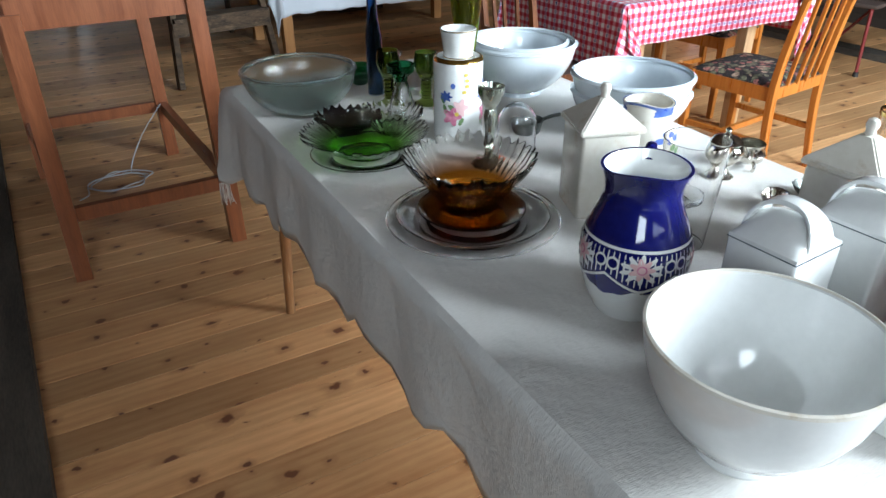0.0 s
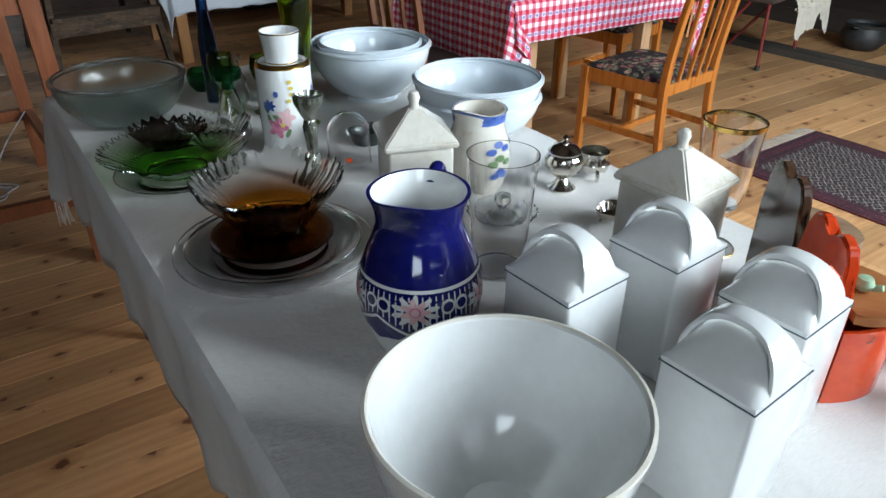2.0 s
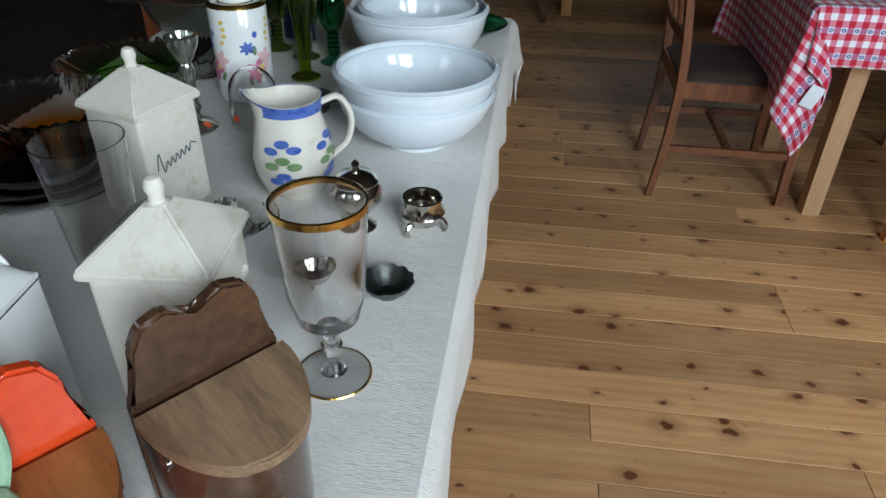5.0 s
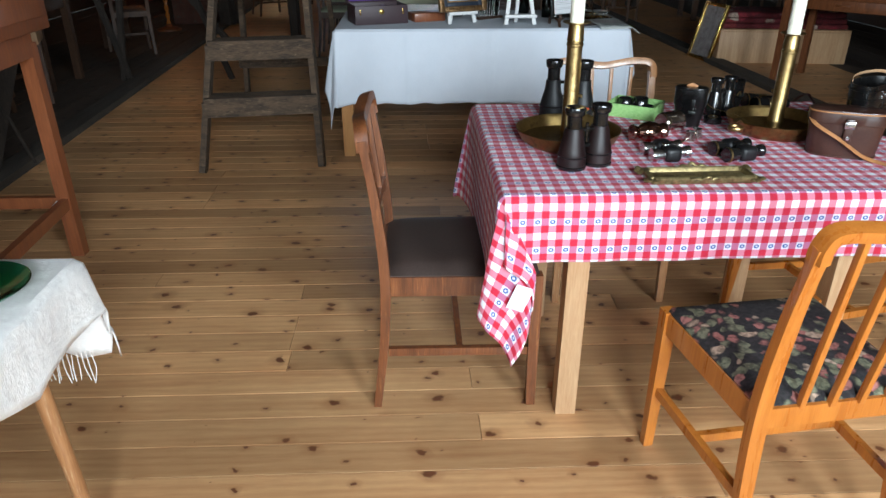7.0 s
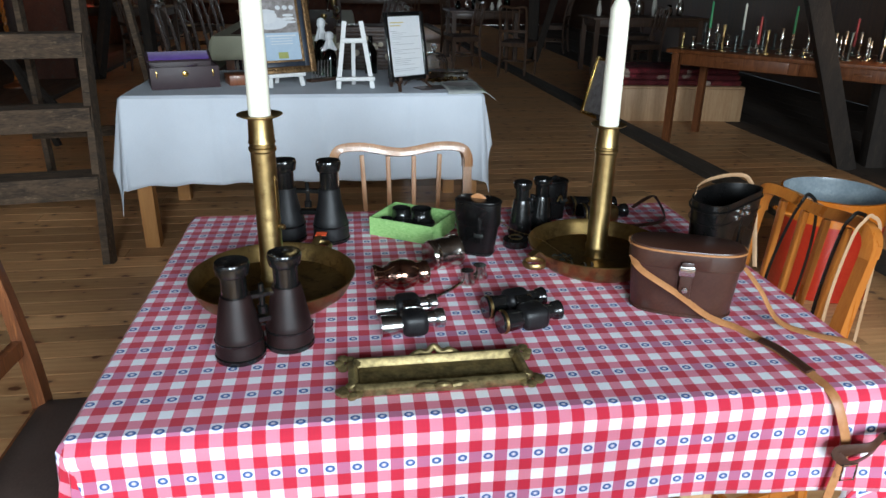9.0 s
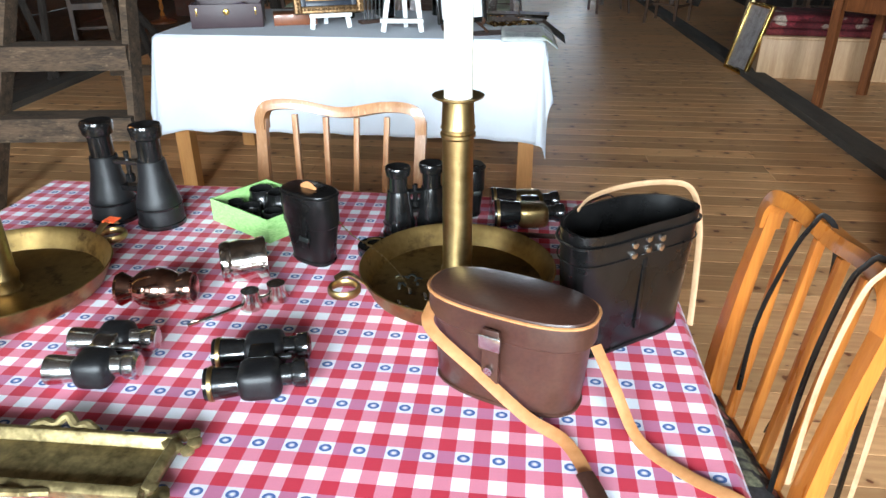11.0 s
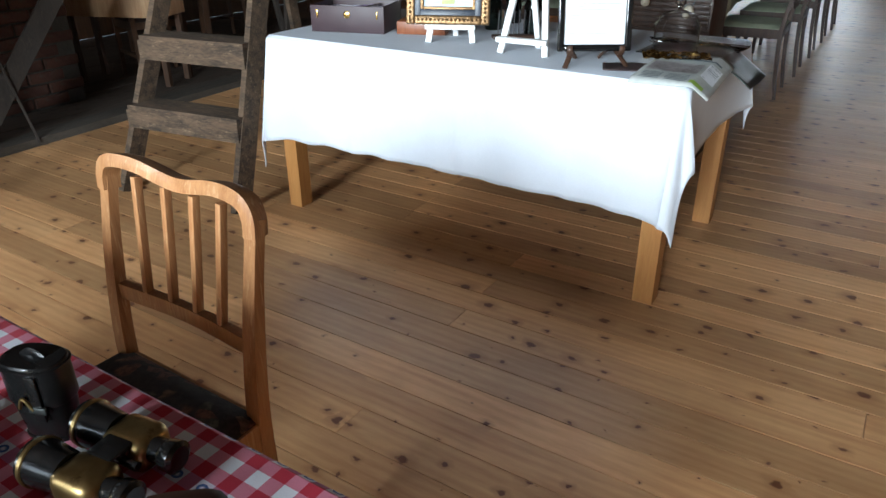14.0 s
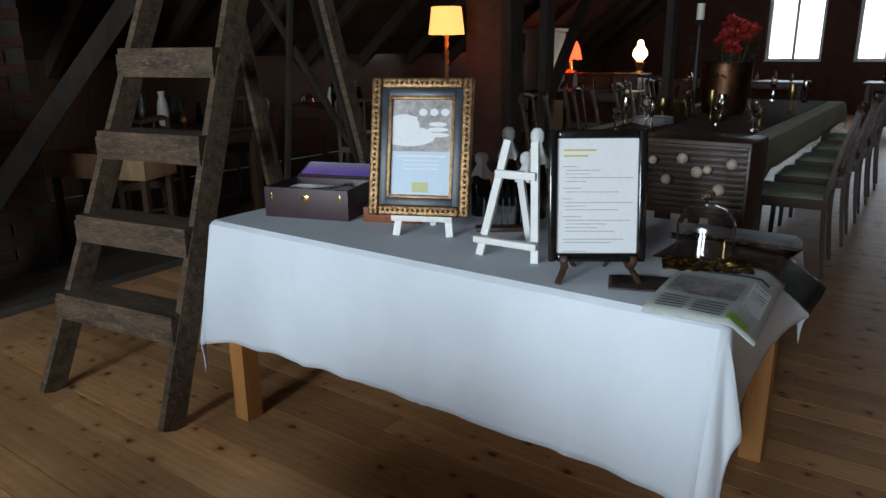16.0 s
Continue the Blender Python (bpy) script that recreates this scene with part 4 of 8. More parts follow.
# square canisters with strap lids
def strap_canister(x, y, turn=3.0, sticker=False):
    w, h = 0.092, 0.152
    ob = thing("strap_canister", "white porcelain storage jar with a looped strap lid", "canister", at(x, y, turn), "white storage jars")
    part("body", box((w, w, h), (0, 0, h / 2), bevel=0.005, segs=3), PORCELAIN, ob)
    # the lid: a low saddle with an arched strap over it, open below
    k = w / 2 - 0.001

    def arch(v):
        return math.sqrt(max(0.0, 1 - abs(v) ** 2.3))
    bm = bmesh.new()
    n, m = 20, 20
    rows = []
    for i in range(n + 1):
        u = -1 + 2 * i / n
        row = []
        for j in range(m + 1):
            v = -1 + 2 * j / m
            row.append(bm.verts.new((u * k, v * k, h + 0.004 + 0.033 * (1 - abs(u) ** 1.6) * arch(v))))
        rows.append(row)
    for i in range(n):
        for j in range(m):
            bm.faces.new((rows[i][j], rows[i + 1][j], rows[i + 1][j + 1], rows[i][j + 1]))
    ring = [rows[i][0] for i in range(n + 1)] + [rows[n][j] for j in range(1, m + 1)] + [rows[i][m] for i in range(n - 1, -1, -1)] + [rows[0][j] for j in range(m - 1, 0, -1)]
    low = [bm.verts.new((v.co.x, v.co.y, h - 0.003)) for v in ring]
    for i in range(len(ring)):
        bm.faces.new((ring[i], low[i], low[(i + 1) % len(low)], ring[(i + 1) % len(ring)]))
    bm.faces.new(low)
    lid = part("lid", bm, PORCELAIN, ob)
    bm = bmesh.new()
    loops = []
    for j in range(33):
        v = -math.cos(math.pi * j / 32)
        half = k * (0.25 + 0.32 * abs(v) ** 2.6)
        zt = h + 0.0055 + 0.047 * arch(v)
        slope = min(abs(v) ** 3, 1.0)
        th = 0.0075 - 0.003 * slope
        dy = -math.copysign(0.005 * slope, v)
        section = [(-1, -0.5), (-0.94, -0.12), (-0.6, 0.0), (0.6, 0.0), (0.94, -0.12), (1, -0.5), (0.92, -0.95), (0.5, -1.0), (-0.5, -1.0), (-0.92, -0.95)]
        loops.append([bm.verts.new((half * a, v * k + dy * -b, max(zt + b * th, h - 0.002))) for a, b in section])
    for p, q in zip(loops, loops[1:]):
        for i in range(10):
            bm.faces.new((p[i], p[(i + 1) % 10], q[(i + 1) % 10], q[i]))
    bm.faces.new(loops[0])
    bm.faces.new(loops[-1][::-1])
    part("strap", bm, PORCELAIN, lid, "arched strap handle")
    part("seam", box((w + 0.0004, w + 0.0004, 0.0009), (0, 0, h - 0.0012), bevel=0), INK, ob, "dark line under the lid")
    if sticker:
        part("price_sticker", box((0.012, 0.014, 0.001), (0.02, -0.028, h + 0.036), (38, 0, 10), 0), STICKER, lid, "orange price sticker")
    return ob


for x, y, s in ((-0.985, -0.613, False), (-0.846, -0.63, False), (-0.965, -0.805, False), (-0.838, -0.77, True)):
    strap_canister(x, y, 4.0, s)

# milk jug
MJ = [(0.04, 0.0), (0.043, 0.004), (0.052, 0.03), (0.055, 0.055), (0.05, 0.085), (0.042, 0.11), (0.041, 0.125), (0.044, 0.137)]
mj = thing("milk_jug", "white milk jug with blue rim and cloud pattern", "jug", at(-0.735, -0.125, 205) @ Matrix.Scale(1.07, 4))
msh = MJ + [(r - 0.0035, z) for r, z in reversed(MJ) if z > 0.02] + [(0, 0.012)]
part("body", lathe([(0, 0)] + msh, 56, wave=lambda a, i: lip_wave(0.012, 0.35, 9)(a, i if i < 9 else 17 - i)), CREAMWARE, mj)
part("blue_rim", lathe([(r + 0.0019, z) for r, z in span(MJ, 0.119, 0.1368)], 56, wave=lambda a, i: lip_wave(0.012, 0.35, 11)(a, i)), BLUE_ENAMEL, mj, "sponged blue rim")
part("handle", sweep([(-0.04, 0, 0.122), (-0.066, 0, 0.128), (-0.082, 0, 0.1), (-0.076, 0, 0.065), (-0.05, 0, 0.042)], 0.012, 0.009, 10), CREAMWARE, mj)
for a0 in (1.2, 2.6, 4.0, 5.4):
    for da, z, c in ((-0.3, 0.078, BLUE_ENAMEL), (0.0, 0.088, BLUE_ENAMEL), (0.3, 0.08, BLUE_ENAMEL), (0.0, 0.066, LEAF_GREEN), (-0.28, 0.058, LEAF_GREEN), (0.28, 0.058, LEAF_GREEN), (0.0, 0.044, BLUE_ENAMEL), (-0.2, 0.036, BLUE_ENAMEL), (0.2, 0.036, BLUE_ENAMEL)):
        patch(MJ, a0 + da, z, 0.02, 0.011, c, mj, "cloud_dab")

# drinking glasses
tb = thing("glass_tumbler", "tall clear glass tumbler", "glass", at(-0.885, -0.378))
part("wall", lathe([(0.0365, 0.0085), (0.0375, 0.02), (0.042, 0.08), (0.05, 0.182), (0.0482, 0.182), (0.0402, 0.08), (0.0357, 0.02), (0.0347, 0.0085)], 56, close=True), CLEAR, tb)
part("thick_base", lathe([(0, 0), (0.0345, 0), (0.0362, 0.002), (0.0366, 0.008), (0, 0.008)], 56), CLEAR, tb, "heavy glass base")
gg = thing("gold_rim_goblet", "tall clear glass goblet with a gold rim", "goblet", at(-0.574, -0.508))
part("bowl", lathe([(0, 0.062), (0.014, 0.064), (0.03, 0.078), (0.038, 0.11), (0.0435, 0.206), (0.042, 0.2065), (0.0365, 0.11), (0.028, 0.08), (0, 0.072)], 56), CLEAR, gg)
part("stem", lathe([(0, 0.0612), (0.012, 0.06), (0.007, 0.05), (0.011, 0.042), (0.006, 0.03), (0.006, 0.018), (0.014, 0.008), (0.0, 0.0075)], 28), CLEAR, gg)
part("foot", lathe([(0, 0), (0.038, 0), (0.038, 0.003), (0.013, 0.0072), (0, 0.0072)], 48), CLEAR, gg)
part("gold_rim", lathe([(0.0433, 0.2), (0.0441, 0.2), (0.0443, 0.2068), (0.0425, 0.2078), (0.0433, 0.2062)], 56, close=True), GOLD, gg, "gilded rim")
part("gold_foot_line", lathe([(0.0382, 0.0008), (0.0392, 0.002), (0.0382, 0.0036), (0.037, 0.0034)], 48, close=True), GOLD, gg)

# silver
urn = thing("silver_urn", "small silver urn with a domed lid", "urn", at(-0.617, -0.222) @ Matrix.Scale(1.2, 4))
part("body", lathe([(0, 0), (0.02, 0), (0.021, 0.003), (0.012, 0.01), (0.008, 0.018), (0.018, 0.026), (0.028, 0.038), (0.029, 0.048), (0.025, 0.056), (0.023, 0.058), (0, 0.058)], 40), SILVER, urn)
part("lid", lathe([(0.0242, 0.0585), (0.025, 0.061), (0.018, 0.069), (0.006, 0.073), (0.003, 0.077), (0.005, 0.081), (0, 0.086)], 36), SILVER, urn)
salt = thing("silver_salt_pot", "little silver salt pot on three ball feet", "salt pot", at(-0.53, -0.213) @ Matrix.Scale(1.2, 4))
part("body", lathe(shell([(0.012, 0.008), (0.022, 0.014), (0.026, 0.024), (0.022, 0.034), (0.023, 0.042)], 0.002), 36), SILVER, salt)
for k in range(3):
    a = k * 2.094
    part("foot", sweep([(0.022 * math.cos(a), 0.022 * math.sin(a), 0.016), (0.027 * math.cos(a), 0.027 * math.sin(a), 0.008), (0.024 * math.cos(a), 0.024 * math.sin(a), 0.0)], 0.006, n=8), SILVER, salt)
crimped("pewter_dish", "small dark pewter dish with a scalloped edge", -0.547, -0.366, [(0.014, 0), (0.016, 0.003), (0.026, 0.012), (0.032, 0.022)], PEWTER, 12, 0.03, ragged=0.0015, category="dish", n=72, thick=0.002)
sd = thing("silver_leaf_dish", "small footed silver dish with a curled edge", "dish", at(-0.638, -0.362, 30))
part("body", lathe(shell([(0.01, 0.006), (0.02, 0.01), (0.025, 0.018), (0.027, 0.024)], 0.002), 32, wave=lambda a, i: (1.0 + 0.12 * math.cos(2 * a), 0.002 * math.cos(2 * a))), SILVER, sd)
for k in range(3):
    a = k * 2.094
    part("foot", sweep([(0.012 * math.cos(a), 0.012 * math.sin(a), 0.009), (0.016 * math.cos(a), 0.016 * math.sin(a), 0.0)], 0.005, n=8, steps=2), SILVER, sd)


# wall salt boxes
def salt_box(x, y, turn, shell_mat, lid_mat, label, cord):
    ob = thing("salt_box", label, "salt box", at(x, y, turn))
    # backboard with a heart-shaped head
    bm = bmesh.new()
    outline = [(-0.062, 0.0), (0.062, 0.0), (0.062, 0.125), (0.05, 0.15), (0.052, 0.172), (0.042, 0.19), (0.022, 0.196), (0.008, 0.186), (0.0, 0.178), (-0.008, 0.186), (-0.022, 0.196), (-0.042, 0.19), (-0.052, 0.172), (-0.05, 0.15), (-0.062, 0.125)]
    fr = [bm.verts.new((0.0, u, z)) for u, z in outline]
    bk = [bm.verts.new((-0.014, u, z)) for u, z in outline]
    bm.faces.new(fr)
    bm.faces.new(bk[::-1])
    for i in range(len(fr)):
        bm.faces.new((fr[i], bk[i], bk[(i + 1) % len(bk)], fr[(i + 1) % len(fr)]))
    bmesh.ops.bevel(bm, geom=[e for e in bm.edges], offset=0.003, segments=2, affect="EDGES")
    part("backboard", bm, shell_mat, ob)
    bm = bmesh.new()
    ring0, ring1, ring2, ring3 = [], [], [], []
    for k in range(25):
        a = -math.pi / 2 + math.pi * k / 24
        for ring, r, z in ((ring0, 1.0, 0.0), (ring1, 1.02, 0.098), (ring2, 0.93, 0.098), (ring3, 0.9, 0.01)):
            ring.append(bm.verts.new((0.001 + 0.085 * r * max(math.cos(a), 0), 0.06 * r * math.sin(a), z)))
    for p, q in ((ring0, ring1), (ring1, ring2), (ring2, ring3)):
        for k in range(24):
            bm.faces.new((p[k], p[k + 1], q[k + 1], q[k]))
    bm.faces.new(ring0[::-1])
    bm.faces.new(ring3)
    part("box", bm, shell_mat, ob)
    bm = bmesh.new()
    lo, hi = [], []
    for k in range(25):
        a = -math.pi / 2 + math.pi * k / 24
        p = (0.004 + 0.092 * max(math.cos(a), 0), 0.064 * math.sin(a))
        lo.append(bm.verts.new((*p, 0.1 + 0.012 * (1 - p[0] / 0.096))))
        hi.append(bm.verts.new((*p, 0.112 + 0.012 * (1 - p[0] / 0.096))))
    bm.faces.new(lo[::-1])
    bm.faces.new(hi)
    for k in range(25):
        bm.faces.new((lo[k], lo[(k + 1) % 25], hi[(k + 1) % 25], hi[k]))
    bmesh.ops.bevel(bm, geom=[e for e in bm.edges if abs(e.verts[0].co.z - e.verts[1].co.z) < 0.008], offset=0.002, segments=2, affect="EDGES")
    part("lid", bm, lid_mat, ob, "hinged wooden lid")
    for s in (-1, 1):
        part("rivet", lathe([(0, 0.004), (0.005, 0.003), (0.006, 0)], 16, m=pose(0.03, s * 0.0585, 0.09, 90 * s, 0, 0)), SILVER, ob)
    if cord:
        part("cord", sweep([(0.004, 0.004, 0.176), (0.012, 0.006, 0.17), (0.018, 0.004, 0.15), (0.024, -0.004, 0.132), (0.04, -0.012, 0.126), (0.05, -0.02, 0.13)], 0.008, n=7), CORD, ob, "knotted green twine")
        part("knot", lathe([(0, -0.009), (0.008, -0.006), (0.011, 0), (0.008, 0.007), (0, 0.009)], 12, at=(0.034, -0.01, 0.13)), CORD, ob)
    return ob


salt_box(-0.725, -0.755, -38, RED_GLAZE, LID_WOOD, "orange-red glazed salt box with a wooden lid and green twine", True)
salt_box(-0.628, -0.645, -38, BROWN_GLAZE, GRAIN_WOOD, "dark brown glazed salt box with a grained wooden lid", False)


# little house-shaped spice jars
def house_jar(x, y, turn):
    ob = thing("house_spice_jar", "small white porcelain spice jar shaped like a house", "spice jar", at(x, y, turn), "house-shaped spice jars")
    part("body", box((0.042, 0.042, 0.068), (0, 0, 0.034), bevel=0.004, segs=2), PORCELAIN, ob)
    bm = bmesh.new()
    k, h = 0.0245, 0.0685
    low = [bm.verts.new(p) for p in ((-k, -k, h), (k, -k, h), (k, k, h), (-k, k, h))]
    up = [bm.verts.new((v.co.x, v.co.y, h + 0.005)) for v in low]
    tips = [bm.verts.new(p) for p in ((0, -k, h + 0.015), (k, 0, h + 0.015), (0, k, h + 0.015), (-k, 0, h + 0.015))]
    top = bm.verts.new((0, 0, h + 0.029))
    bm.faces.new(low[::-1])
    for i in range(4):
        j = (i + 1) % 4
        bm.faces.new((low[i], low[j], up[j], up[i]))
        bm.faces.new((up[i], up[j], tips[i]))
        bm.faces.new((up[i], tips[i], top))
        bm.faces.new((up[j], top, tips[i]))
    lid = part("lid", bm, PORCELAIN, ob)
    part("knob", lathe([(0.004, h + 0.026), (0.0055, h + 0.032), (0.004, h + 0.037), (0, h + 0.039)], 12), PORCELAIN, lid)
    for s in range(4):
        m = Matrix.Rotation(s * math.pi / 2, 4, "Z")
        b = bmesh.new()
        for q in ((-0.016, 0.0), (0.016, 0.0), (0.0, 0.011)):
            add_box(b, (0.017, 0.0006, 0.0042), (q[0] * 0.62, -k - 0.0002, h + 0.0055 + q[1] * 0.4), (0, q[0] * 1900, 0))
        bmesh.ops.transform(b, matrix=m, verts=b.verts)
        part("blue_ornament", b, BLUE_ENAMEL, lid)
        b = bmesh.new()
        add_box(b, (0.024, 0.0014, 0.046), (0, -0.0212, 0.034), bevel=0.0006)
        bmesh.ops.transform(b, matrix=m, verts=b.verts)
        part("panel", b, PORCELAIN, ob, "raised arched panel")
    return ob


for x, y, tn in ((-0.502, -0.785, 10), (-0.562, -0.872, 8), (-0.628, -0.925, 14)):
    house_jar(x, y, tn)

# ---- chairs ----


def flowered(name, ground, a, b, c, scale=26):
    """Upholstery with a scatter of blossoms and leaves."""
    m, t, bsdf, make, link = nodes_of(name)
    co = make("ShaderNodeTexCoord")
    wob = make("ShaderNodeTexNoise")
    wob.inputs["Scale"].default_value = 18
    link(co.outputs["Object"], wob.inputs[0])
    add = make("ShaderNodeVectorMath")
    add.operation = "MULTIPLY_ADD"
    add.inputs[1].default_value = (0.05, 0.05, 0.05)
    link(wob.outputs[1], add.inputs[0])
    link(co.outputs["Object"], add.inputs[2])
    v = make("ShaderNodeTexVoronoi")
    v.inputs["Scale"].default_value = scale
    link(add.outputs[0], v.inputs["Vector"])
    sep = make("ShaderNodeSeparateColor")
    link(v.outputs["Color"], sep.inputs[0])
    pick = ramp_of(make, [(0.0, ground), (0.28, a), (0.5, b), (0.72, c), (0.86, ground)], "CONSTANT")
    link(sep.outputs[0], pick.inputs[0])
    rim = ramp_of(make, [(0.46, 1.0), (0.66, 0.0)])
    link(v.outputs["Distance"], rim.inputs[0])
    petal = noise_of(make, link, co.outputs["Object"], 90, 3)
    pr = ramp_of(make, [(0.4, 0.55), (0.6, 1.25)])
    link(petal, pr.inputs[0])
    col = mix_of(make, link, rim.outputs[0], ground, pick.outputs[0])
    col = mix_of(make, link, 1.0, col, pr.outputs[0], "MULTIPLY")
    link(col, bsdf.inputs["Base Color"])
    bsdf.inputs["Roughness"].default_value = 0.9
    bp = make("ShaderNodeBump")
    bp.inputs["Strength"].default_value, bp.inputs["Distance"].default_value = 0.3, 0.002
    link(noise_of(make, link, co.outputs["Object"], 500, 2), bp.inputs["Height"])
    link(bp.outputs[0], bsdf.inputs["Normal"])
    return m


TAPESTRY = flowered("flowered_tapestry", (0.022, 0.019, 0.02), (0.34, 0.13, 0.11), (0.16, 0.16, 0.10), (0.40, 0.28, 0.20), 34)
TAPESTRY_DARK = flowered("dark_flowered_tapestry", (0.018, 0.016, 0.014), (0.10, 0.045, 0.03), (0.06, 0.055, 0.04), (0.12, 0.07, 0.045))
BROWN_SEAT = surface("brown_leathercloth", (0.045, 0.03, 0.025), (0.075, 0.05, 0.042), 8, rough=0.55, bump=0.3, fine=200)
BLACK_LEATHER = surface("black_leather", (0.002, 0.002, 0.002), (0.007, 0.0065, 0.0065), 14, rough=0.29, ior=1.38, bump=0.12, fine=260, coat=0.1, depth=0.002)
BROWN_LEATHER = surface("dark_brown_leather", (0.032, 0.012, 0.008), (0.062, 0.025, 0.016), 12, rough=0.38, bump=0.25, fine=220, coat=0.1, depth=0.002)
TAN_LEATHER = surface("tan_leather_strap", (0.32, 0.13, 0.045), (0.46, 0.21, 0.085), 16, rough=0.5, bump=0.2, fine=120, depth=0.002)
PALE_STRAP = surface("pale_worn_strap", (0.32, 0.18, 0.09), (0.44, 0.28, 0.16), 16, rough=0.6, bump=0.2, fine=120, depth=0.002)
STEEL = surface("nickel_steel", (0.45, 0.45, 0.44), (0.65, 0.65, 0.64), 20, rough=0.22, metal=1.0, bump=0.05)


def dining_chair(name, label, m, wood_mat, seat_mat, seat_z=0.45, top=0.86, wf=0.43, wb=0.36, depth=0.42, slats=4, leg=0.036, dip=0.014, lean=0.07, stretchers="H", rail_low=True, group=""):
    """A chair that faces +y: tapered legs, rails, a padded seat and a spindle back under a bowed top rail."""
    ob = thing(name, label, "chair", m, group)
    hf, hb, d = wf / 2 - leg / 2, wb / 2 - leg / 2, depth / 2 - leg / 2
    for s in (-1, 1):
        part("front_leg", bar((s * (hf + 0.004), d + 0.004, 0.0005), (s * hf, d, seat_z - 0.012), leg, up=(0, 1, 0), taper=lambda t: 0.74 + 0.26 * t), wood_mat, ob)
        part("back_post", sweep([(s * (hb + 0.004), -d - 0.035, 0.0005), (s * hb, -d - 0.006, seat_z * 0.55), (s * hb, -d, seat_z), (s * (hb + 0.002), -d - lean * 0.4, seat_z + (top - seat_z) * 0.5), (s * (hb + 0.004), -d - lean, top - 0.03)], leg, leg * 0.8, 12, 5, 0.9, (0, 1, 0), lambda t: 0.78 + 0.22 * math.sin(min(t * 1.15, 1) * math.pi)), wood_mat, ob)
        part("side_rail", bar((s * hf, d - leg * 0.4, seat_z - 0.045), (s * hb, -d + leg * 0.4, seat_z - 0.045), 0.022, 0.06), wood_mat, ob)
        if stretchers:
            part("side_stretcher", bar((s * hf, d - leg * 0.3, seat_z * 0.42), (s * hb, -d + leg * 0.1, seat_z * 0.42), 0.018, 0.026), wood_mat, ob)
    part("front_rail", bar((-hf + leg * 0.4, d, seat_z - 0.045), (hf - leg * 0.4, d, seat_z - 0.045), 0.022, 0.06), wood_mat, ob)
    part("back_rail", bar((-hb + leg * 0.4, -d, seat_z - 0.04), (hb - leg * 0.4, -d, seat_z - 0.04), 0.022, 0.05), wood_mat, ob)
    if stretchers:
        part("cross_stretcher", bar((-(hf + hb) / 2, 0, seat_z * 0.42), ((hf + hb) / 2, 0, seat_z * 0.42), 0.018, 0.024), wood_mat, ob)
    # padded seat, wider in front
    bm = bmesh.new()
    n = 14
    grid = []
    for i in range(n + 1):
        row = []
        for j in range(n + 1):
            u, v = -1 + 2 * i / n, -1 + 2 * j / n
            half = (wb + (wf - wb) * (v + 1) / 2) / 2 - 0.012
            pad = (1 - abs(u) ** 5) * (1 - abs(v) ** 5)
            row.append(bm.verts.new((u * half, v * (depth / 2 - 0.012) + 0.004, seat_z - 0.012 + 0.026 * pad ** 0.5)))
        grid.append(row)
    for i in range(n):
        for j in range(n):
            bm.faces.new((grid[i][j], grid[i + 1][j], grid[i + 1][j + 1], grid[i][j + 1]))
    edge = [grid[i][0] for i in range(n)] + [grid[n][j] for j in range(n)] + [grid[n - i][n] for i in range(n)] + [grid[0][n - j] for j in range(n)]
    low = [bm.verts.new((v.co.x, v.co.y, seat_z - 0.016)) for v in edge]
    for i in range(len(edge)):
        bm.faces.new((edge[i], low[i], low[(i + 1) % len(low)], edge[(i + 1) % len(edge)]))
    bm.faces.new(low)
    part("seat", bm, seat_mat, ob)
    # back: bowed top rail over spindles
    yb = -d - lean
    k = hb + 0.004
    part("top_rail", sweep([(-k, yb + 0.004, top - 0.06), (-k + 0.002, yb + 0.001, top - 0.028), (-k + 0.022, yb - 0.002, top - 0.004), (-k * 0.55, yb - 0.010, top - 0.002), (0, yb - 0.016, top - dip), (k * 0.55, yb - 0.010, top - 0.002), (k - 0.022, yb - 0.002, top - 0.004), (k - 0.002, yb + 0.001, top - 0.028), (k, yb + 0.004, top - 0.06)], 0.026, 0.036, 12, 5, 0.8, (0, 0, 1)), wood_mat, ob)
    zl = seat_z + 0.13 if rail_low else seat_z - 0.02
    yl = -d - lean * 0.3 if rail_low else -d
    if rail_low:
        part("lower_rail", sweep([(-hb, yl, zl), (0, yl - 0.012, zl), (hb, yl, zl)], 0.02, 0.034, 12, 4, 0.85), wood_mat, ob)
    for i in range(slats):
        f = (i + 1) / (slats + 1) * 2 - 1
        w = 1 - abs(f)
        part("spindle", bar((f * hb * 0.9, yl - 0.011 * w, zl), (f * (k - 0.006), yb - 0.012 * w + 0.002, top - 0.012 - dip * (0.3 + 0.7 * w)), 0.014, 0.017, up=(0, 1, 0), flat=0.6), wood_mat, ob)
    return ob


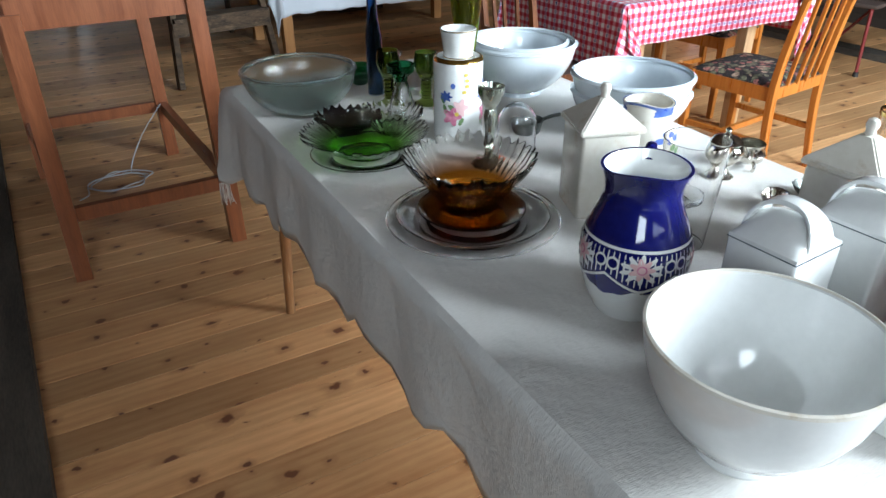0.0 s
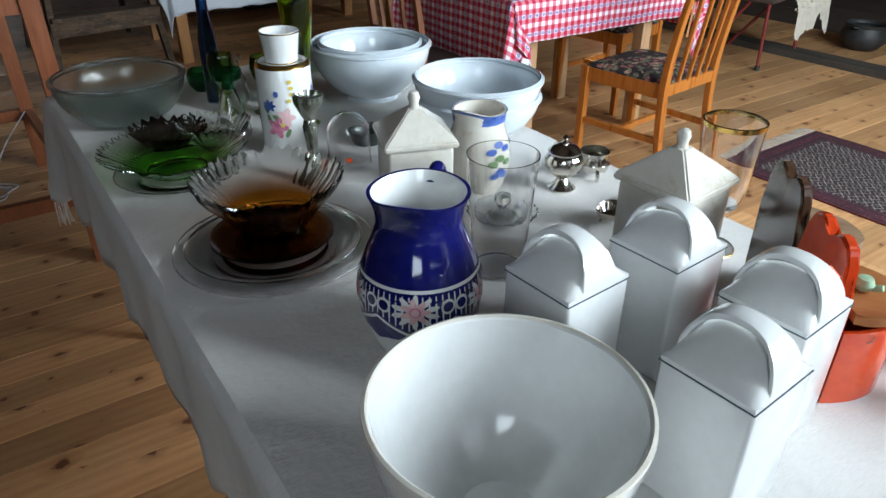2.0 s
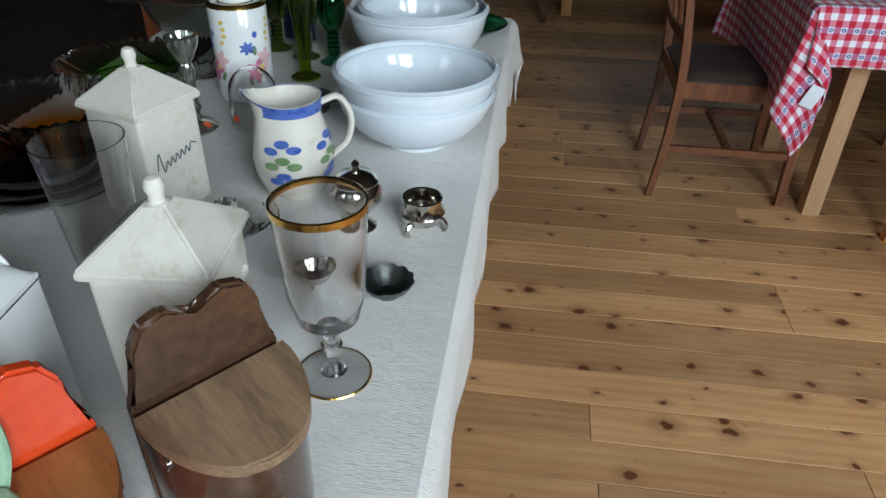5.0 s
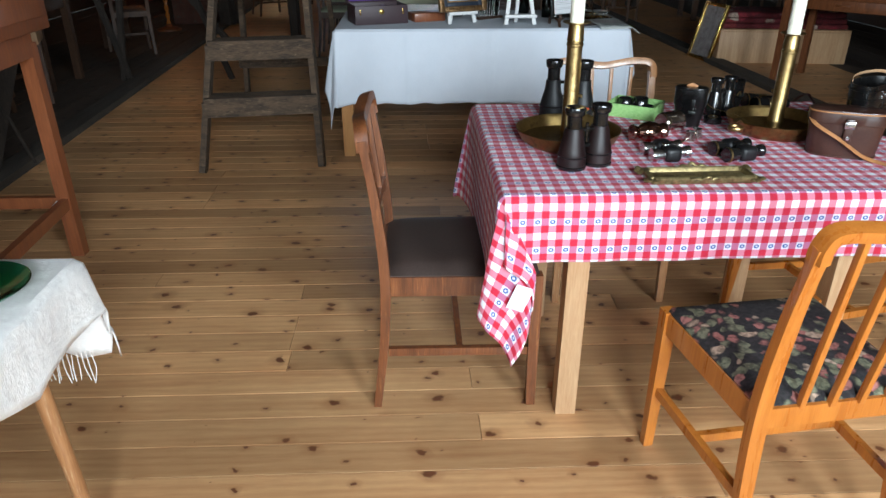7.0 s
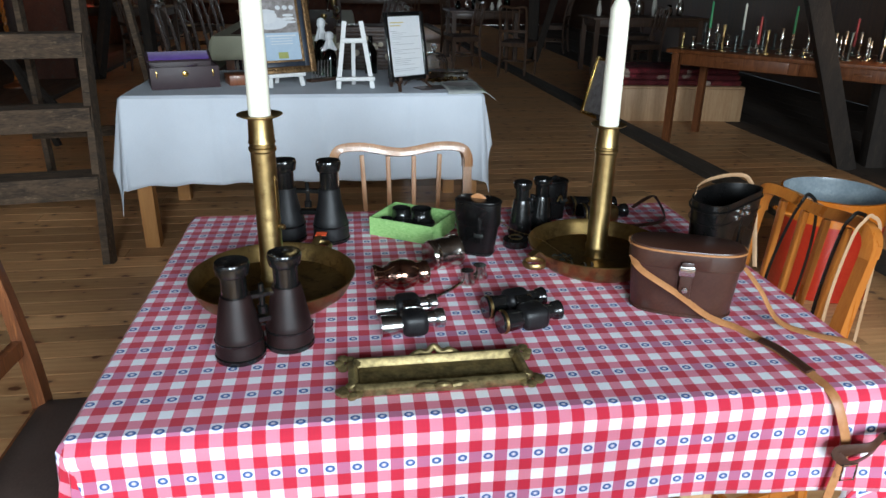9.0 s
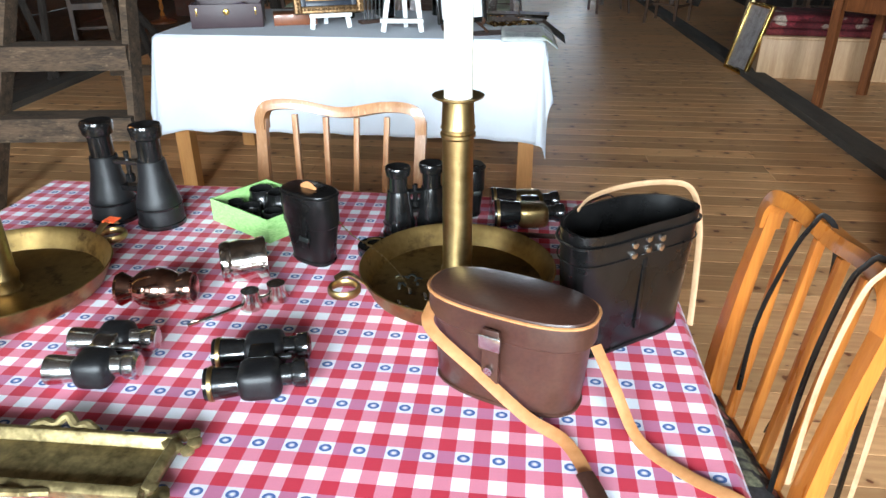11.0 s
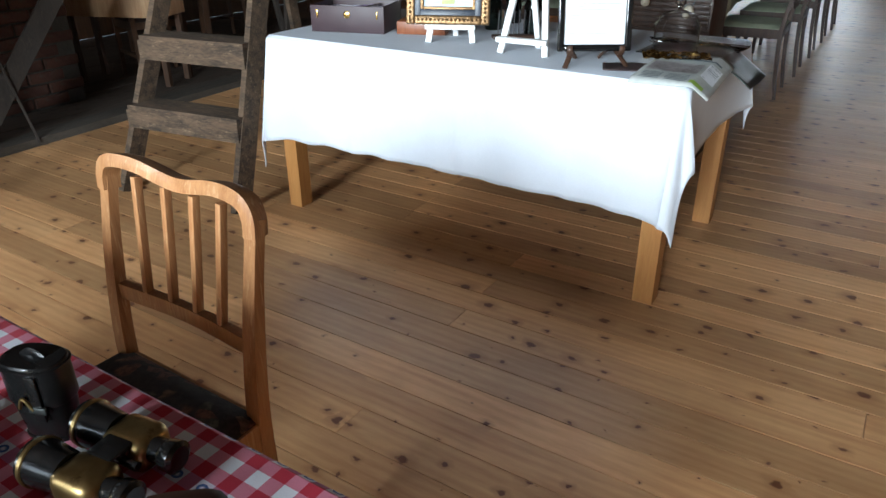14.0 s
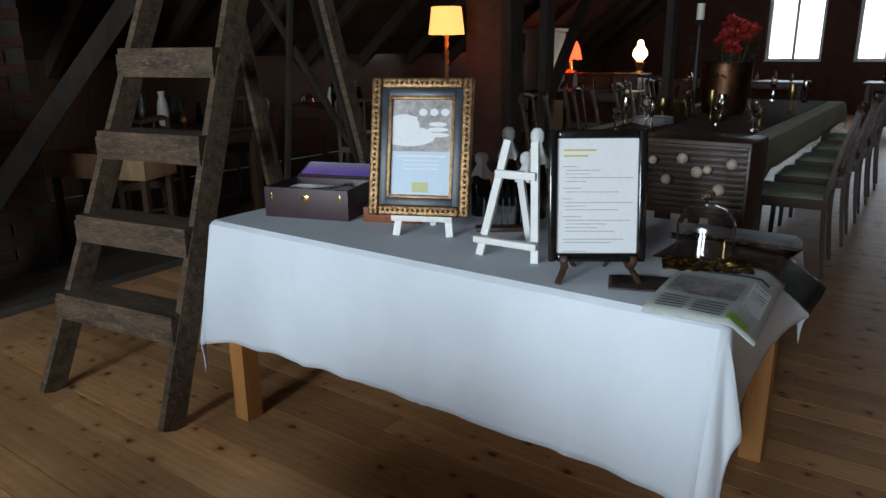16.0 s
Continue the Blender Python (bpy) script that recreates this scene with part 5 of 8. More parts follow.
orange = dining_chair("dining_chair", "orange lacquered beech chair with a flowered seat", pose(1.06, 0.985, 0, 0, 0, 7), BEECH_ORANGE, TAPESTRY, 0.45, 0.858, 0.435, 0.41, 0.43, 4, 0.036, 0.012, 0.06, group="chairs round the checked table", rail_low=False)
dining_chair("dining_chair", "orange lacquered beech chair hung with leather straps", pose(1.575, 1.705, 0, 0, 0, 99), BEECH_ORANGE, TAPESTRY, 0.45, 0.835, 0.42, 0.36, 0.43, 4, 0.036, 0.012, 0.045, group="chairs round the checked table", rail_low=False)
dining_chair("dining_chair", "worn birch chair with a dark flowered seat", pose(0.925, 2.15, 0, 0, 0, 179), BIRCH_WORN, TAPESTRY_DARK, 0.44, 0.832, 0.43, 0.42, 0.40, 4, 0.034, 0.02, 0.05, "", True, group="chairs round the checked table")
dining_chair("dining_chair", "dark stained oak chair with a brown padded seat", pose(0.315, 1.555, 0, 0, 0, -90), OAK_DARK, BROWN_SEAT, 0.455, 0.862, 0.43, 0.42, 0.46, 3, 0.036, 0.02, 0.045, group="chairs round the checked table", rail_low=True)


def strap_loop(name, label, pts, w, mat, th=0.0028, up=(0, 0, 1)):
    ob = finish(name, sweep(pts, w, th, 8, 6, 0.9, up), mat)
    return tagged(ob, label, "strap")


# straps hung over the side chair's back
strap_loop("black_strap", "narrow black leather strap hung over a chair back", [(1.752, 1.785, 0.52), (1.752, 1.775, 0.66), (1.776, 1.766, 0.79), (1.795, 1.763, 0.84), (1.808, 1.763, 0.856), (1.834, 1.763, 0.82), (1.843, 1.77, 0.70), (1.835, 1.79, 0.52), (1.82, 1.8, 0.42)], 0.008, BLACK_LEATHER, 0.002, (0, 1, 0))
strap_loop("dark_strap", "dark leather strap looped over a chair back", [(1.77, 1.625, 0.44), (1.775, 1.623, 0.66), (1.795, 1.623, 0.81), (1.812, 1.623, 0.848), (1.828, 1.623, 0.858), (1.855, 1.623, 0.82), (1.863, 1.618, 0.6), (1.868, 1.623, 0.4)], 0.009, BLACK_LEATHER, 0.002, (0, 1, 0))
strap_loop("brown_strap", "brown worn leather strap looped over a chair back", [(1.775, 1.59, 0.5), (1.78, 1.592, 0.68), (1.8, 1.593, 0.815), (1.818, 1.593, 0.852), (1.834, 1.593, 0.862), (1.861, 1.593, 0.82), (1.867, 1.593, 0.62), (1.872, 1.598, 0.45)], 0.008, PALE_STRAP, 0.002, (0, 1, 0))

# ---- optics and brass on the checked cloth ----
Z2 = TOP + 0.0035
BRASS = surface("dull_brass", (0.29, 0.195, 0.08), (0.45, 0.32, 0.14), 14, rough=0.36, metal=1.0, bump=0.08, wear=(0.22, 0.14, 0.06))
BRASS_DARK = surface("aged_brass_dish", (0.20, 0.125, 0.045), (0.36, 0.24, 0.09), 9, rough=0.42, metal=1.0, bump=0.08, wear=(0.14, 0.085, 0.035))
WAX = surface("ivory_wax", (0.78, 0.76, 0.62), (0.84, 0.82, 0.70), 6, rough=0.4, bump=0.03)
BLACK_ENAMEL = surface("black_enamel", (0.003, 0.003, 0.003), (0.009, 0.009, 0.009), 20, rough=0.18, bump=0.03, coat=0.3)
BLACK_GRAIN = surface("pebbled_black_covering", (0.003, 0.003, 0.0035), (0.011, 0.011, 0.012), 60, ior=1.42, rough=0.46, bump=0.5, fine=420, depth=0.002)
MAROON_GRAIN = surface("dark_maroon_leather", (0.006, 0.0025, 0.0025), (0.016, 0.006, 0.0055), 20, ior=1.4, rough=0.46, bump=0.2, fine=300, depth=0.002)
LENS = glass("lens_glass", (0.75, 0.8, 0.85), 0.0)
GREEN_PAPER = surface("green_striped_paper", (0.16, 0.36, 0.09), (0.34, 0.55, 0.22), 160, (1, 1, 4), rough=0.7, bump=0.05)
PAPER_IN = surface("brown_card", (0.38, 0.27, 0.17), (0.48, 0.36, 0.24), 12, rough=0.85, bump=0.1)
ANTIQUE = surface("antique_brass_ornament", (0.12, 0.09, 0.04), (0.36, 0.28, 0.13), 60, rough=0.5, metal=0.75, bump=0.4, fine=140)
COPPERY = surface("copper_lustre", (0.32, 0.15, 0.10), (0.62, 0.42, 0.34), 14, rough=0.12, metal=1.0, bump=0.02)


def on2(x, y, turn=0.0, z=Z2):
    return pose(x, y, z, 0, 0, turn)


def candlestick(x, y, turn, pan_r, stem_h, drip):
    ob = thing("brass_candlestick", "tall brass chamber candlestick with a wide drip dish", "candlestick", on2(x, y, turn), "brass chamber candlesticks")
    part("dish", lathe(shell([(pan_r * 0.74, 0), (pan_r * 0.78, 0.003), (pan_r * 0.9, 0.016), (pan_r * 0.97, 0.038), (pan_r, 0.046)], 0.003), 72), BRASS_DARK, ob)
    z = 0.005
    part("stem", lathe([(0.032, z), (0.03, z + 0.006), (0.022, z + 0.012), (0.0205, z + 0.02), (0.0235, z + 0.03), (0.0235, z + 0.034), (0.021, z + 0.04), (0.021, stem_h * 0.82), (0.0235, stem_h * 0.83), (0.0235, stem_h * 0.845), (0.0215, stem_h * 0.85), (0.0215, stem_h * 0.865), (0.0235, stem_h * 0.87), (0.022, stem_h * 0.885), (0.0205, stem_h), (0.012, stem_h + 0.001)], 36), BRASS, ob)
    part("drip_pan", lathe([(0.019, stem_h + 0.0002), (drip * 0.8, stem_h + 0.0005), (drip, stem_h + 0.004), (drip, stem_h + 0.0056), (drip * 0.8, stem_h + 0.0025), (0.019, stem_h + 0.0022)], 40, close=True), BRASS, ob)
    part("slider_slot", box((0.006, 0.003, stem_h * 0.3), (0, -0.0205, stem_h * 0.55), bevel=0.001), BRASS_DARK, ob)
    part("slider_knob", lathe([(0, 0.012), (0.004, 0.011), (0.005, 0.007), (0.003, 0.0)], 14, m=pose(0, -0.0215, stem_h * 0.42, 90, 0, 0)), BRASS, ob)
    ring = [(pan_r + 0.004 + 0.02 * (1 - math.cos(a)), 0.02 * math.sin(a), 0.034) for a in (k * math.pi / 6 for k in range(13))]
    part("ring_handle", sweep(ring, 0.007, 0.012, 8, 3, up=(0, 0, 1)), BRASS, ob)
    part("thumb_rest", sweep([(pan_r - 0.004, 0, 0.04), (pan_r + 0.018, 0, 0.058), (pan_r + 0.036, 0, 0.052)], 0.016, 0.004, 8, 5, 0.7), BRASS, ob)
    c = thing("candle", "tall ivory wax candle with a shouldered tip", "candle", on2(x, y, 0, Z2 + stem_h + 0.0028), "tall candles")
    part("wax", lathe([(0, 0), (0.0185, 0), (0.0188, 0.004), (0.0178, 0.215), (0.013, 0.226), (0.008, 0.232), (0, 0.233)], 32), WAX, c)
    part("wick", sweep([(0, 0, 0.232), (0.001, 0, 0.24), (0.003, 0.001, 0.246)], 0.002, n=6, steps=2), INK, c)
    return ob


west_stick = candlestick(0.632, 1.575, 62, 0.15, 0.332, 0.038)
part("price_sticker", box((0.02, 0.022, 0.0012), (0.178, 0, 0.0595), (0, 0, 20), 0), STICKER, west_stick, "orange price sticker")
candlestick(1.28, 1.665, 205, 0.142, 0.286, 0.034)


def barrel(bm, x, prof, n=28):
    add_lathe(bm, prof, n, at=(x, 0, 0))


def upright_binoculars(name, label, m, h, r_big, r_eye, gap, cover, metal, flare=0.45):
    """Field glasses standing on their objective ends."""
    ob = thing(name, label, "binoculars", m)
    for s in (-1, 1):
        x = s * gap / 2
        b = part("barrel", lathe([(0, 0.0), (r_big * 0.94, 0), (r_big, 0.003), (r_big, h * 0.16), (r_big * 0.97, h * 0.2), (r_big * 0.99, h * 0.22), (r_big * 0.93, h * 0.28), (r_eye * 1.12, h * (flare + 0.14)), (r_eye * 1.0, h * 0.66), (0, h * 0.66)], 36, at=(x, 0, 0)), cover, ob)
        part("objective_ring", lathe([(r_big + 0.0004, 0.0), (r_big + 0.002, 0.002), (r_big + 0.002, 0.008), (r_big + 0.0004, 0.01)], 36, at=(x, 0, 0)), metal, b)
        part("band", lathe([(r_big * 0.97, h * 0.195), (r_big * 1.02, h * 0.2), (r_big * 1.02, h * 0.215), (r_big * 0.96, h * 0.225)], 36, at=(x, 0, 0)), metal, b)
        part("focus_tube", lathe([(r_eye * 0.86, h * 0.655), (r_eye * 0.86, h * 0.88), (0, h * 0.88)], 32, at=(x, 0, 0)), metal, b)
        part("eyecup", lathe([(r_eye * 0.88, h * 0.86), (r_eye * 1.08, h * 0.88), (r_eye * 1.2, h * 0.97), (r_eye * 1.12, h), (r_eye * 0.6, h * 0.985), (0, h * 0.95)], 32, at=(x, 0, 0)), BLACK_ENAMEL, b)
    part("lower_bridge", bar((-gap / 2 + r_big * 0.6, 0, h * 0.36), (gap / 2 - r_big * 0.6, 0, h * 0.36), r_eye * 0.8, h * 0.05), metal, ob)
    part("upper_bridge", bar((-gap / 2 + r_eye * 0.6, 0, h * 0.62), (gap / 2 - r_eye * 0.6, 0, h * 0.62), r_eye * 0.7, h * 0.04), metal, ob)
    part("focus_wheel", lathe([(0, h * 0.42), (0.008, h * 0.42), (0.008, h * 0.49), (0.0045, h * 0.5), (0.0045, h * 0.72), (0, h * 0.72)], 20), metal, ob)
    return ob


def prism_binoculars(name, label, m, w=0.12, l=0.09, metal=None, cover=None, brass_ring=False, r=0.021):
    """Small prism glasses that lie on their side, along the local x axis."""
    ob = thing(name, label, "binoculars", m)
    for s in (-1, 1):
        y = s * 0.03
        b = part("prism_housing", box((l * 0.5, 0.046, 0.04), (0, y, 0.022), bevel=0.012, segs=3), cover, ob)
        part("objective", lathe([(0, 0), (r, 0), (r * 1.02, 0.004), (r * 0.96, l * 0.2), (r * 0.85, l * 0.42), (0, l * 0.42)], 28, m=pose(-l * 0.62, y, r + 0.001, 0, 90, 0)), metal, b)
        if brass_ring:
            part("objective_ring", lathe([(r + 0.0002, 0.004), (r + 0.0016, 0.005), (r + 0.0016, 0.009), (r + 0.0002, 0.01)], 28, m=pose(-l * 0.62, y, r + 0.001, 0, 90, 0)), BRASS, b)
        part("eyepiece", lathe([(0, 0), (0.013, 0), (0.013, 0.014), (0.016, 0.018), (0.017, 0.03), (0.012, 0.033), (0, 0.031)], 28, m=pose(l * 0.22, y * 0.95, 0.024, 0, 90, 0)), metal, b)
    part("bridge", box((l * 0.3, 0.03, 0.012), (0, 0, 0.036), bevel=0.003), metal, ob)
    part("focus_wheel", lathe([(0, 0), (0.009, 0), (0.009, 0.012), (0.004, 0.013), (0.004, 0.04), (0, 0.04)], 20, m=pose(-0.006, 0, 0.03, 0, 90, 0)), metal, ob)
    return ob


upright_binoculars("field_glasses", "large maroon leather field glasses standing upright", on2(0.636, 1.375, 22), 0.16, 0.037, 0.0225, 0.08, MAROON_GRAIN, BLACK_ENAMEL)
upright_binoculars("tall_binoculars", "tall black pebbled binoculars standing upright", on2(0.685, 1.86, -8), 0.182, 0.039, 0.023, 0.096, BLACK_GRAIN, BLACK_ENAMEL, 0.36)
upright_binoculars("opera_glasses", "small black opera glasses standing upright", on2(1.19, 1.86, 24), 0.125, 0.027, 0.018, 0.058, BLACK_ENAMEL, BLACK_ENAMEL)
prism_binoculars("small_binoculars", "small worn black binoculars with bright metal ends", on2(0.872, 1.43, 6), metal=STEEL, cover=BLACK_GRAIN, r=0.018)
prism_binoculars("small_binoculars", "small black binoculars with brass rings and a strap", on2(1.07, 1.43, 14), metal=BLACK_ENAMEL, cover=BLACK_GRAIN, brass_ring=True, r=0.019, l=0.1)
prism_binoculars("brass_binoculars", "olive and brass field glasses lying on the cloth", on2(1.385, 1.94, 8), l=0.11, metal=BLACK_ENAMEL, cover=BRASS, brass_ring=True, r=0.024)
strap_loop("brown_strap", "brown leather strap curling beside the brass field glasses", [(1.46, 1.92, Z2 + 0.03), (1.50, 1.93, Z2 + 0.05), (1.53, 1.95, Z2 + 0.045), (1.545, 1.92, Z2 + 0.01), (1.52, 1.88, Z2 + 0.003), (1.45, 1.86, Z2 + 0.003), (1.36, 1.86, Z2 + 0.004)], 0.013, BROWN_LEATHER)

# silver and copper-lustre pieces
mug = thing("silver_cup", "ribbed silver cup lying on its side", "cup", on2(0.955, 1.665, 24))
part("body", lathe(shell([(0.028, 0), (0.031, 0.004), (0.032, 0.012), (0.03, 0.016), (0.032, 0.03), (0.03, 0.05), (0.033, 0.056), (0.033, 0.066)], 0.0025), 40, m=pose(-0.03, 0, 0.0335, 0, 90, 0)), SILVER, mug)
cop = thing("lustre_spyglass", "small copper-lustre spyglass lying on its side", "spyglass", on2(0.868, 1.575, 8))
part("body", lathe([(0, 0), (0.022, 0), (0.024, 0.005), (0.02, 0.012), (0.016, 0.02), (0.026, 0.034), (0.03, 0.055), (0.026, 0.075), (0.02, 0.085), (0.024, 0.095), (0.022, 0.105), (0, 0.104)], 36, m=pose(-0.055, 0, 0.031, 0, 90, 0)), COPPERY, cop)
part("lens", lathe([(0, 0.004), (0.012, 0.003), (0.0185, 0)], 28, m=pose(0.051, 0, 0.031, 0, 90, 0)), LENS, cop)
lor = thing("lorgnette", "small silver lorgnette with a long handle", "lorgnette", on2(1.01, 1.60, 40))
for s in (-1, 1):
    part("eyepiece", lathe([(0, 0), (0.016, 0), (0.017, 0.004), (0.012, 0.02), (0.013, 0.028), (0, 0.028)], 24, at=(s * 0.019, 0, 0)), SILVER, lor)
part("handle", sweep([(-0.03, 0, 0.008), (-0.07, -0.006, 0.007), (-0.11, -0.004, 0.004)], 0.006, n=8, steps=4), SILVER, lor)
part("bridge", box((0.02, 0.008, 0.004), (0, 0, 0.012), bevel=0.001), SILVER, lor)

# the green box of lenses
gb = thing("green_lens_box", "open green striped cardboard box holding metal lenses", "box", on2(0.918, 1.885, -32))
bm = bmesh.new()
bw, bd, bh, bt = 0.155, 0.125, 0.042, 0.0025
for sx in (-1, 1):
    add_box(bm, (bt, bd, bh), (sx * bw / 2, 0, bh / 2 + 0.001))
for sy in (-1, 1):
    add_box(bm, (bw - bt, bt, bh), (0, sy * (bd / 2 - bt / 2), bh / 2 + 0.001))
part("sides", bm, GREEN_PAPER, gb)
part("lining", box((bw - 2 * bt, bd - 2 * bt, 0.004), (0, 0, 0.003), bevel=0), PAPER_IN, gb)
lr = random.Random(4)
for x, y, r, h in ((-0.04, 0.02, 0.024, 0.04), (0.012, 0.02, 0.026, 0.046), (0.048, -0.025, 0.02, 0.034), (-0.01, -0.03, 0.022, 0.03), (-0.052, -0.03, 0.016, 0.028)):
    ln = thing("loose_lens", "blackened metal lens cell in a cardboard box", "lens", gb.matrix_world @ pose(x, y, 0.0058), "lenses in the box")
    part("cell", lathe(shell([(r * 0.9, 0), (r, 0.002), (r, h * 0.6), (r * 0.9, h * 0.7), (r * 0.9, h)], 0.0025), 32), BLACK_ENAMEL if lr.random() < 0.5 else STEEL, ln)
    part("glass", lathe([(0, h * 0.82), (r * 0.5, h * 0.8), (r * 0.86, h * 0.72), (r * 0.86, h * 0.66), (0, h * 0.66)], 28), LENS, ln)


def oval(w, d, n=40, bend=0.0):
    """A kidney outline."""
    out = []
    for k in range(n):
        a = 2 * math.pi * k / n
        c, s = math.cos(a), math.sin(a)
        x = w / 2 * math.copysign(abs(c) ** 0.75, c)
        y = d / 2 * math.copysign(abs(s) ** 0.75, s)
        out.append((x, y + bend * (1 - (2 * x / w) ** 2)))
    return out


def leather_case(name, label, m, w, d, h, mat, lid=True, open_top=False, taper=0.92, bend=0.0, stitch=None, lid_h=0.03):
    ob = thing(name, label, "case", m)

    def wall(levels):
        bm = bmesh.new()
        rings = []
        for s, z in levels:
            rings.append([bm.verts.new((x * s, y * s, z)) for x, y in oval(w, d, bend=bend)])
        for p, q in zip(rings, rings[1:]):
            for k in range(len(p)):
                bm.faces.new((p[k], p[(k + 1) % len(p)], q[(k + 1) % len(q)], q[k]))
        bm.faces.new(rings[0][::-1])
        bm.faces.new(rings[-1])
        return bm
    if open_top:
        part("body", wall([(taper * 0.97, 0), (taper, 0.004), (1.0, h - 0.003), (1.0, h), (0.95, h), (0.945, h - 0.004), (taper * 0.93, 0.008)]), mat, ob)
    else:
        part("body", wall([(taper * 0.97, 0), (taper, 0.004), (0.985, h - lid_h)]), mat, ob)
        part("lid", wall([(1.0, h - lid_h - 0.006), (1.03, h - lid_h - 0.004), (1.03, h - 0.006), (1.0, h - 0.001), (0.96, h)]), mat, ob)
    rim = [Vector((x * 1.035, y * 1.035, h - (0.005 if not open_top else 0.014))) for x, y in oval(w, d, bend=bend)]
    part("rim_welt", add_sweep(bmesh.new(), [*rim, rim[0]], 0.004, n=6), stitch or mat, ob, "stitched edge")
    base = [Vector((x * taper * 1.01, y * taper * 1.01, 0.006)) for x, y in oval(w, d, bend=bend)]
    part("base_welt", add_sweep(bmesh.new(), [*base, base[0]], 0.004, n=6), mat, ob)
    return ob


bc = leather_case("brown_case", "dark brown leather binocular case with a buckled lid", on2(1.361, 1.445, -22), 0.19, 0.09, 0.128, BROWN_LEATHER, stitch=TAN_LEATHER, taper=0.9)
part("tab", box((0.02, 0.004, 0.07), (0.0, -0.053, 0.075), bevel=0.0015), BROWN_LEATHER, bc)
part("buckle", box((0.026, 0.005, 0.018), (0.0, -0.056, 0.095), bevel=0.002), STEEL, bc, "nickel clasp")
part("stud", lathe([(0, 0.005), (0.005, 0.004), (0.006, 0)], 16, m=pose(0, -0.0555, 0.06, 90, 0, 0)), STEEL, bc)
carry = strap_loop("tan_strap", "tan leather carrying strap across the brown case", [(1.271, 1.462, Z2 + 0.1), (1.272, 1.427, Z2 + 0.088), (1.3275, 1.396, Z2 + 0.054), (1.383, 1.373, Z2 + 0.016), (1.427, 1.348, Z2 + 0.004), (1.453, 1.27, Z2 + 0.0035), (1.463, 1.19, Z2 + 0.003), (1.468, 1.153, Z2 - 0.006), (1.477, 1.136, Z2 - 0.04), (1.487, 1.13, Z2 - 0.085), (1.480, 1.13, Z2 - 0.16), (1.470, 1.132, Z2 - 0.27)], 0.014, TAN_LEATHER)
part("braided_grip", sweep([(1.441, 1.306, Z2 + 0.006), (1.453, 1.27, Z2 + 0.0065), (1.462, 1.205, Z2 + 0.006)], 0.018, 0.006, 8, 10, 0.9), BROWN_LEATHER, carry, "dark braided leather grip")
strap_loop("tan_strap", "tan leather carrying strap trailing over the cloth edge", [(1.452, 1.405, Z2 + 0.092), (1.472, 1.378, Z2 + 0.06), (1.50, 1.352, Z2 + 0.012), (1.545, 1.315, Z2 + 0.0035), (1.592, 1.285, Z2 + 0.001), (1.613, 1.275, Z2 - 0.03), (1.622, 1.27, Z2 - 0.08)], 0.014, TAN_LEATHER)
kn = thing("strap_knot", "knot of brown leather strap hanging at the corner", "strap", pose(1.493, 1.128, Z2 - 0.085))
part("loop", sweep([(-0.03, -0.004, -0.004), (0.0, -0.012, 0.012), (0.034, -0.004, 0.004), (0.028, 0.0, -0.014), (-0.01, -0.012, -0.012), (-0.026, -0.008, 0.01), (0.012, -0.02, 0.022), (0.04, -0.008, 0.03)], 0.015, 0.003, 8, 6, 0.9, (0, 1, 0)), BROWN_LEATHER, kn)
part("tail", sweep([(0.04, -0.008, 0.03), (0.07, -0.002, 0.026), (0.1, 0.004, 0.045)], 0.015, 0.003, 8, 6, 0.9, (0, 1, 0)), BLACK_LEATHER, kn, "dark strap end")
part("buckle", add_sweep(bmesh.new(), [Vector(p) for p in ((-0.016, -0.014, -0.012), (0.006, -0.014, -0.012), (0.006, -0.014, -0.04), (-0.016, -0.014, -0.04), (-0.016, -0.014, -0.012))], 0.003, n=6), STEEL, kn, "nickel buckle")
bk = leather_case("black_case", "open black leather lens case with nickel studs", on2(1.503, 1.572, 36), 0.198, 0.088, 0.172, BLACK_LEATHER, open_top=True, taper=0.88, bend=0.014)
band_ = [Vector((x * 1.012, y * 1.012, 0.134)) for x, y in oval(0.198, 0.088, bend=0.014)]
part("collar_welt", add_sweep(bmesh.new(), [*band_, band_[0]], 0.002, n=6), BLACK_LEATHER, bk)
for x, z in ((-0.022, 0.15), (0.0, 0.154), (0.022, 0.15), (-0.022, 0.137), (0.0, 0.14), (0.022, 0.137)):
    part("stud", lathe([(0, 0.004), (0.0045, 0.003), (0.0055, 0)], 14, m=pose(x, -0.0295, z, 90, 0, 0)), STEEL, bk)
part("tab", box((0.008, 0.003, 0.1), (0, -0.0288, 0.078), bevel=0.001), BLACK_LEATHER, bk)
strap_loop("pale_strap", "pale edged leather strap arched over the black case", [(1.600, 1.60, Z2 + 0.004), (1.604, 1.625, Z2 + 0.06), (1.603, 1.645, Z2 + 0.13), (1.59, 1.66, Z2 + 0.174), (1.56, 1.664, Z2 + 0.183), (1.50, 1.645, Z2 + 0.182), (1.455, 1.612, Z2 + 0.178), (1.437, 1.585, Z2 + 0.17)], 0.009, PALE_STRAP, up=(0.7, 0.7, 0))
sc = leather_case("small_black_case", "small scuffed black leather case standing upright", on2(1.043, 1.745, -28), 0.094, 0.058, 0.122, BLACK_LEATHER, taper=0.78, lid_h=0.05)
part("lid_loop", sweep([(-0.014, 0, 0.12), (0, 0, 0.127), (0.014, 0, 0.12)], 0.012, 0.003, 8, 5, 0.8, (0, 1, 0)), TAN_LEATHER, sc)
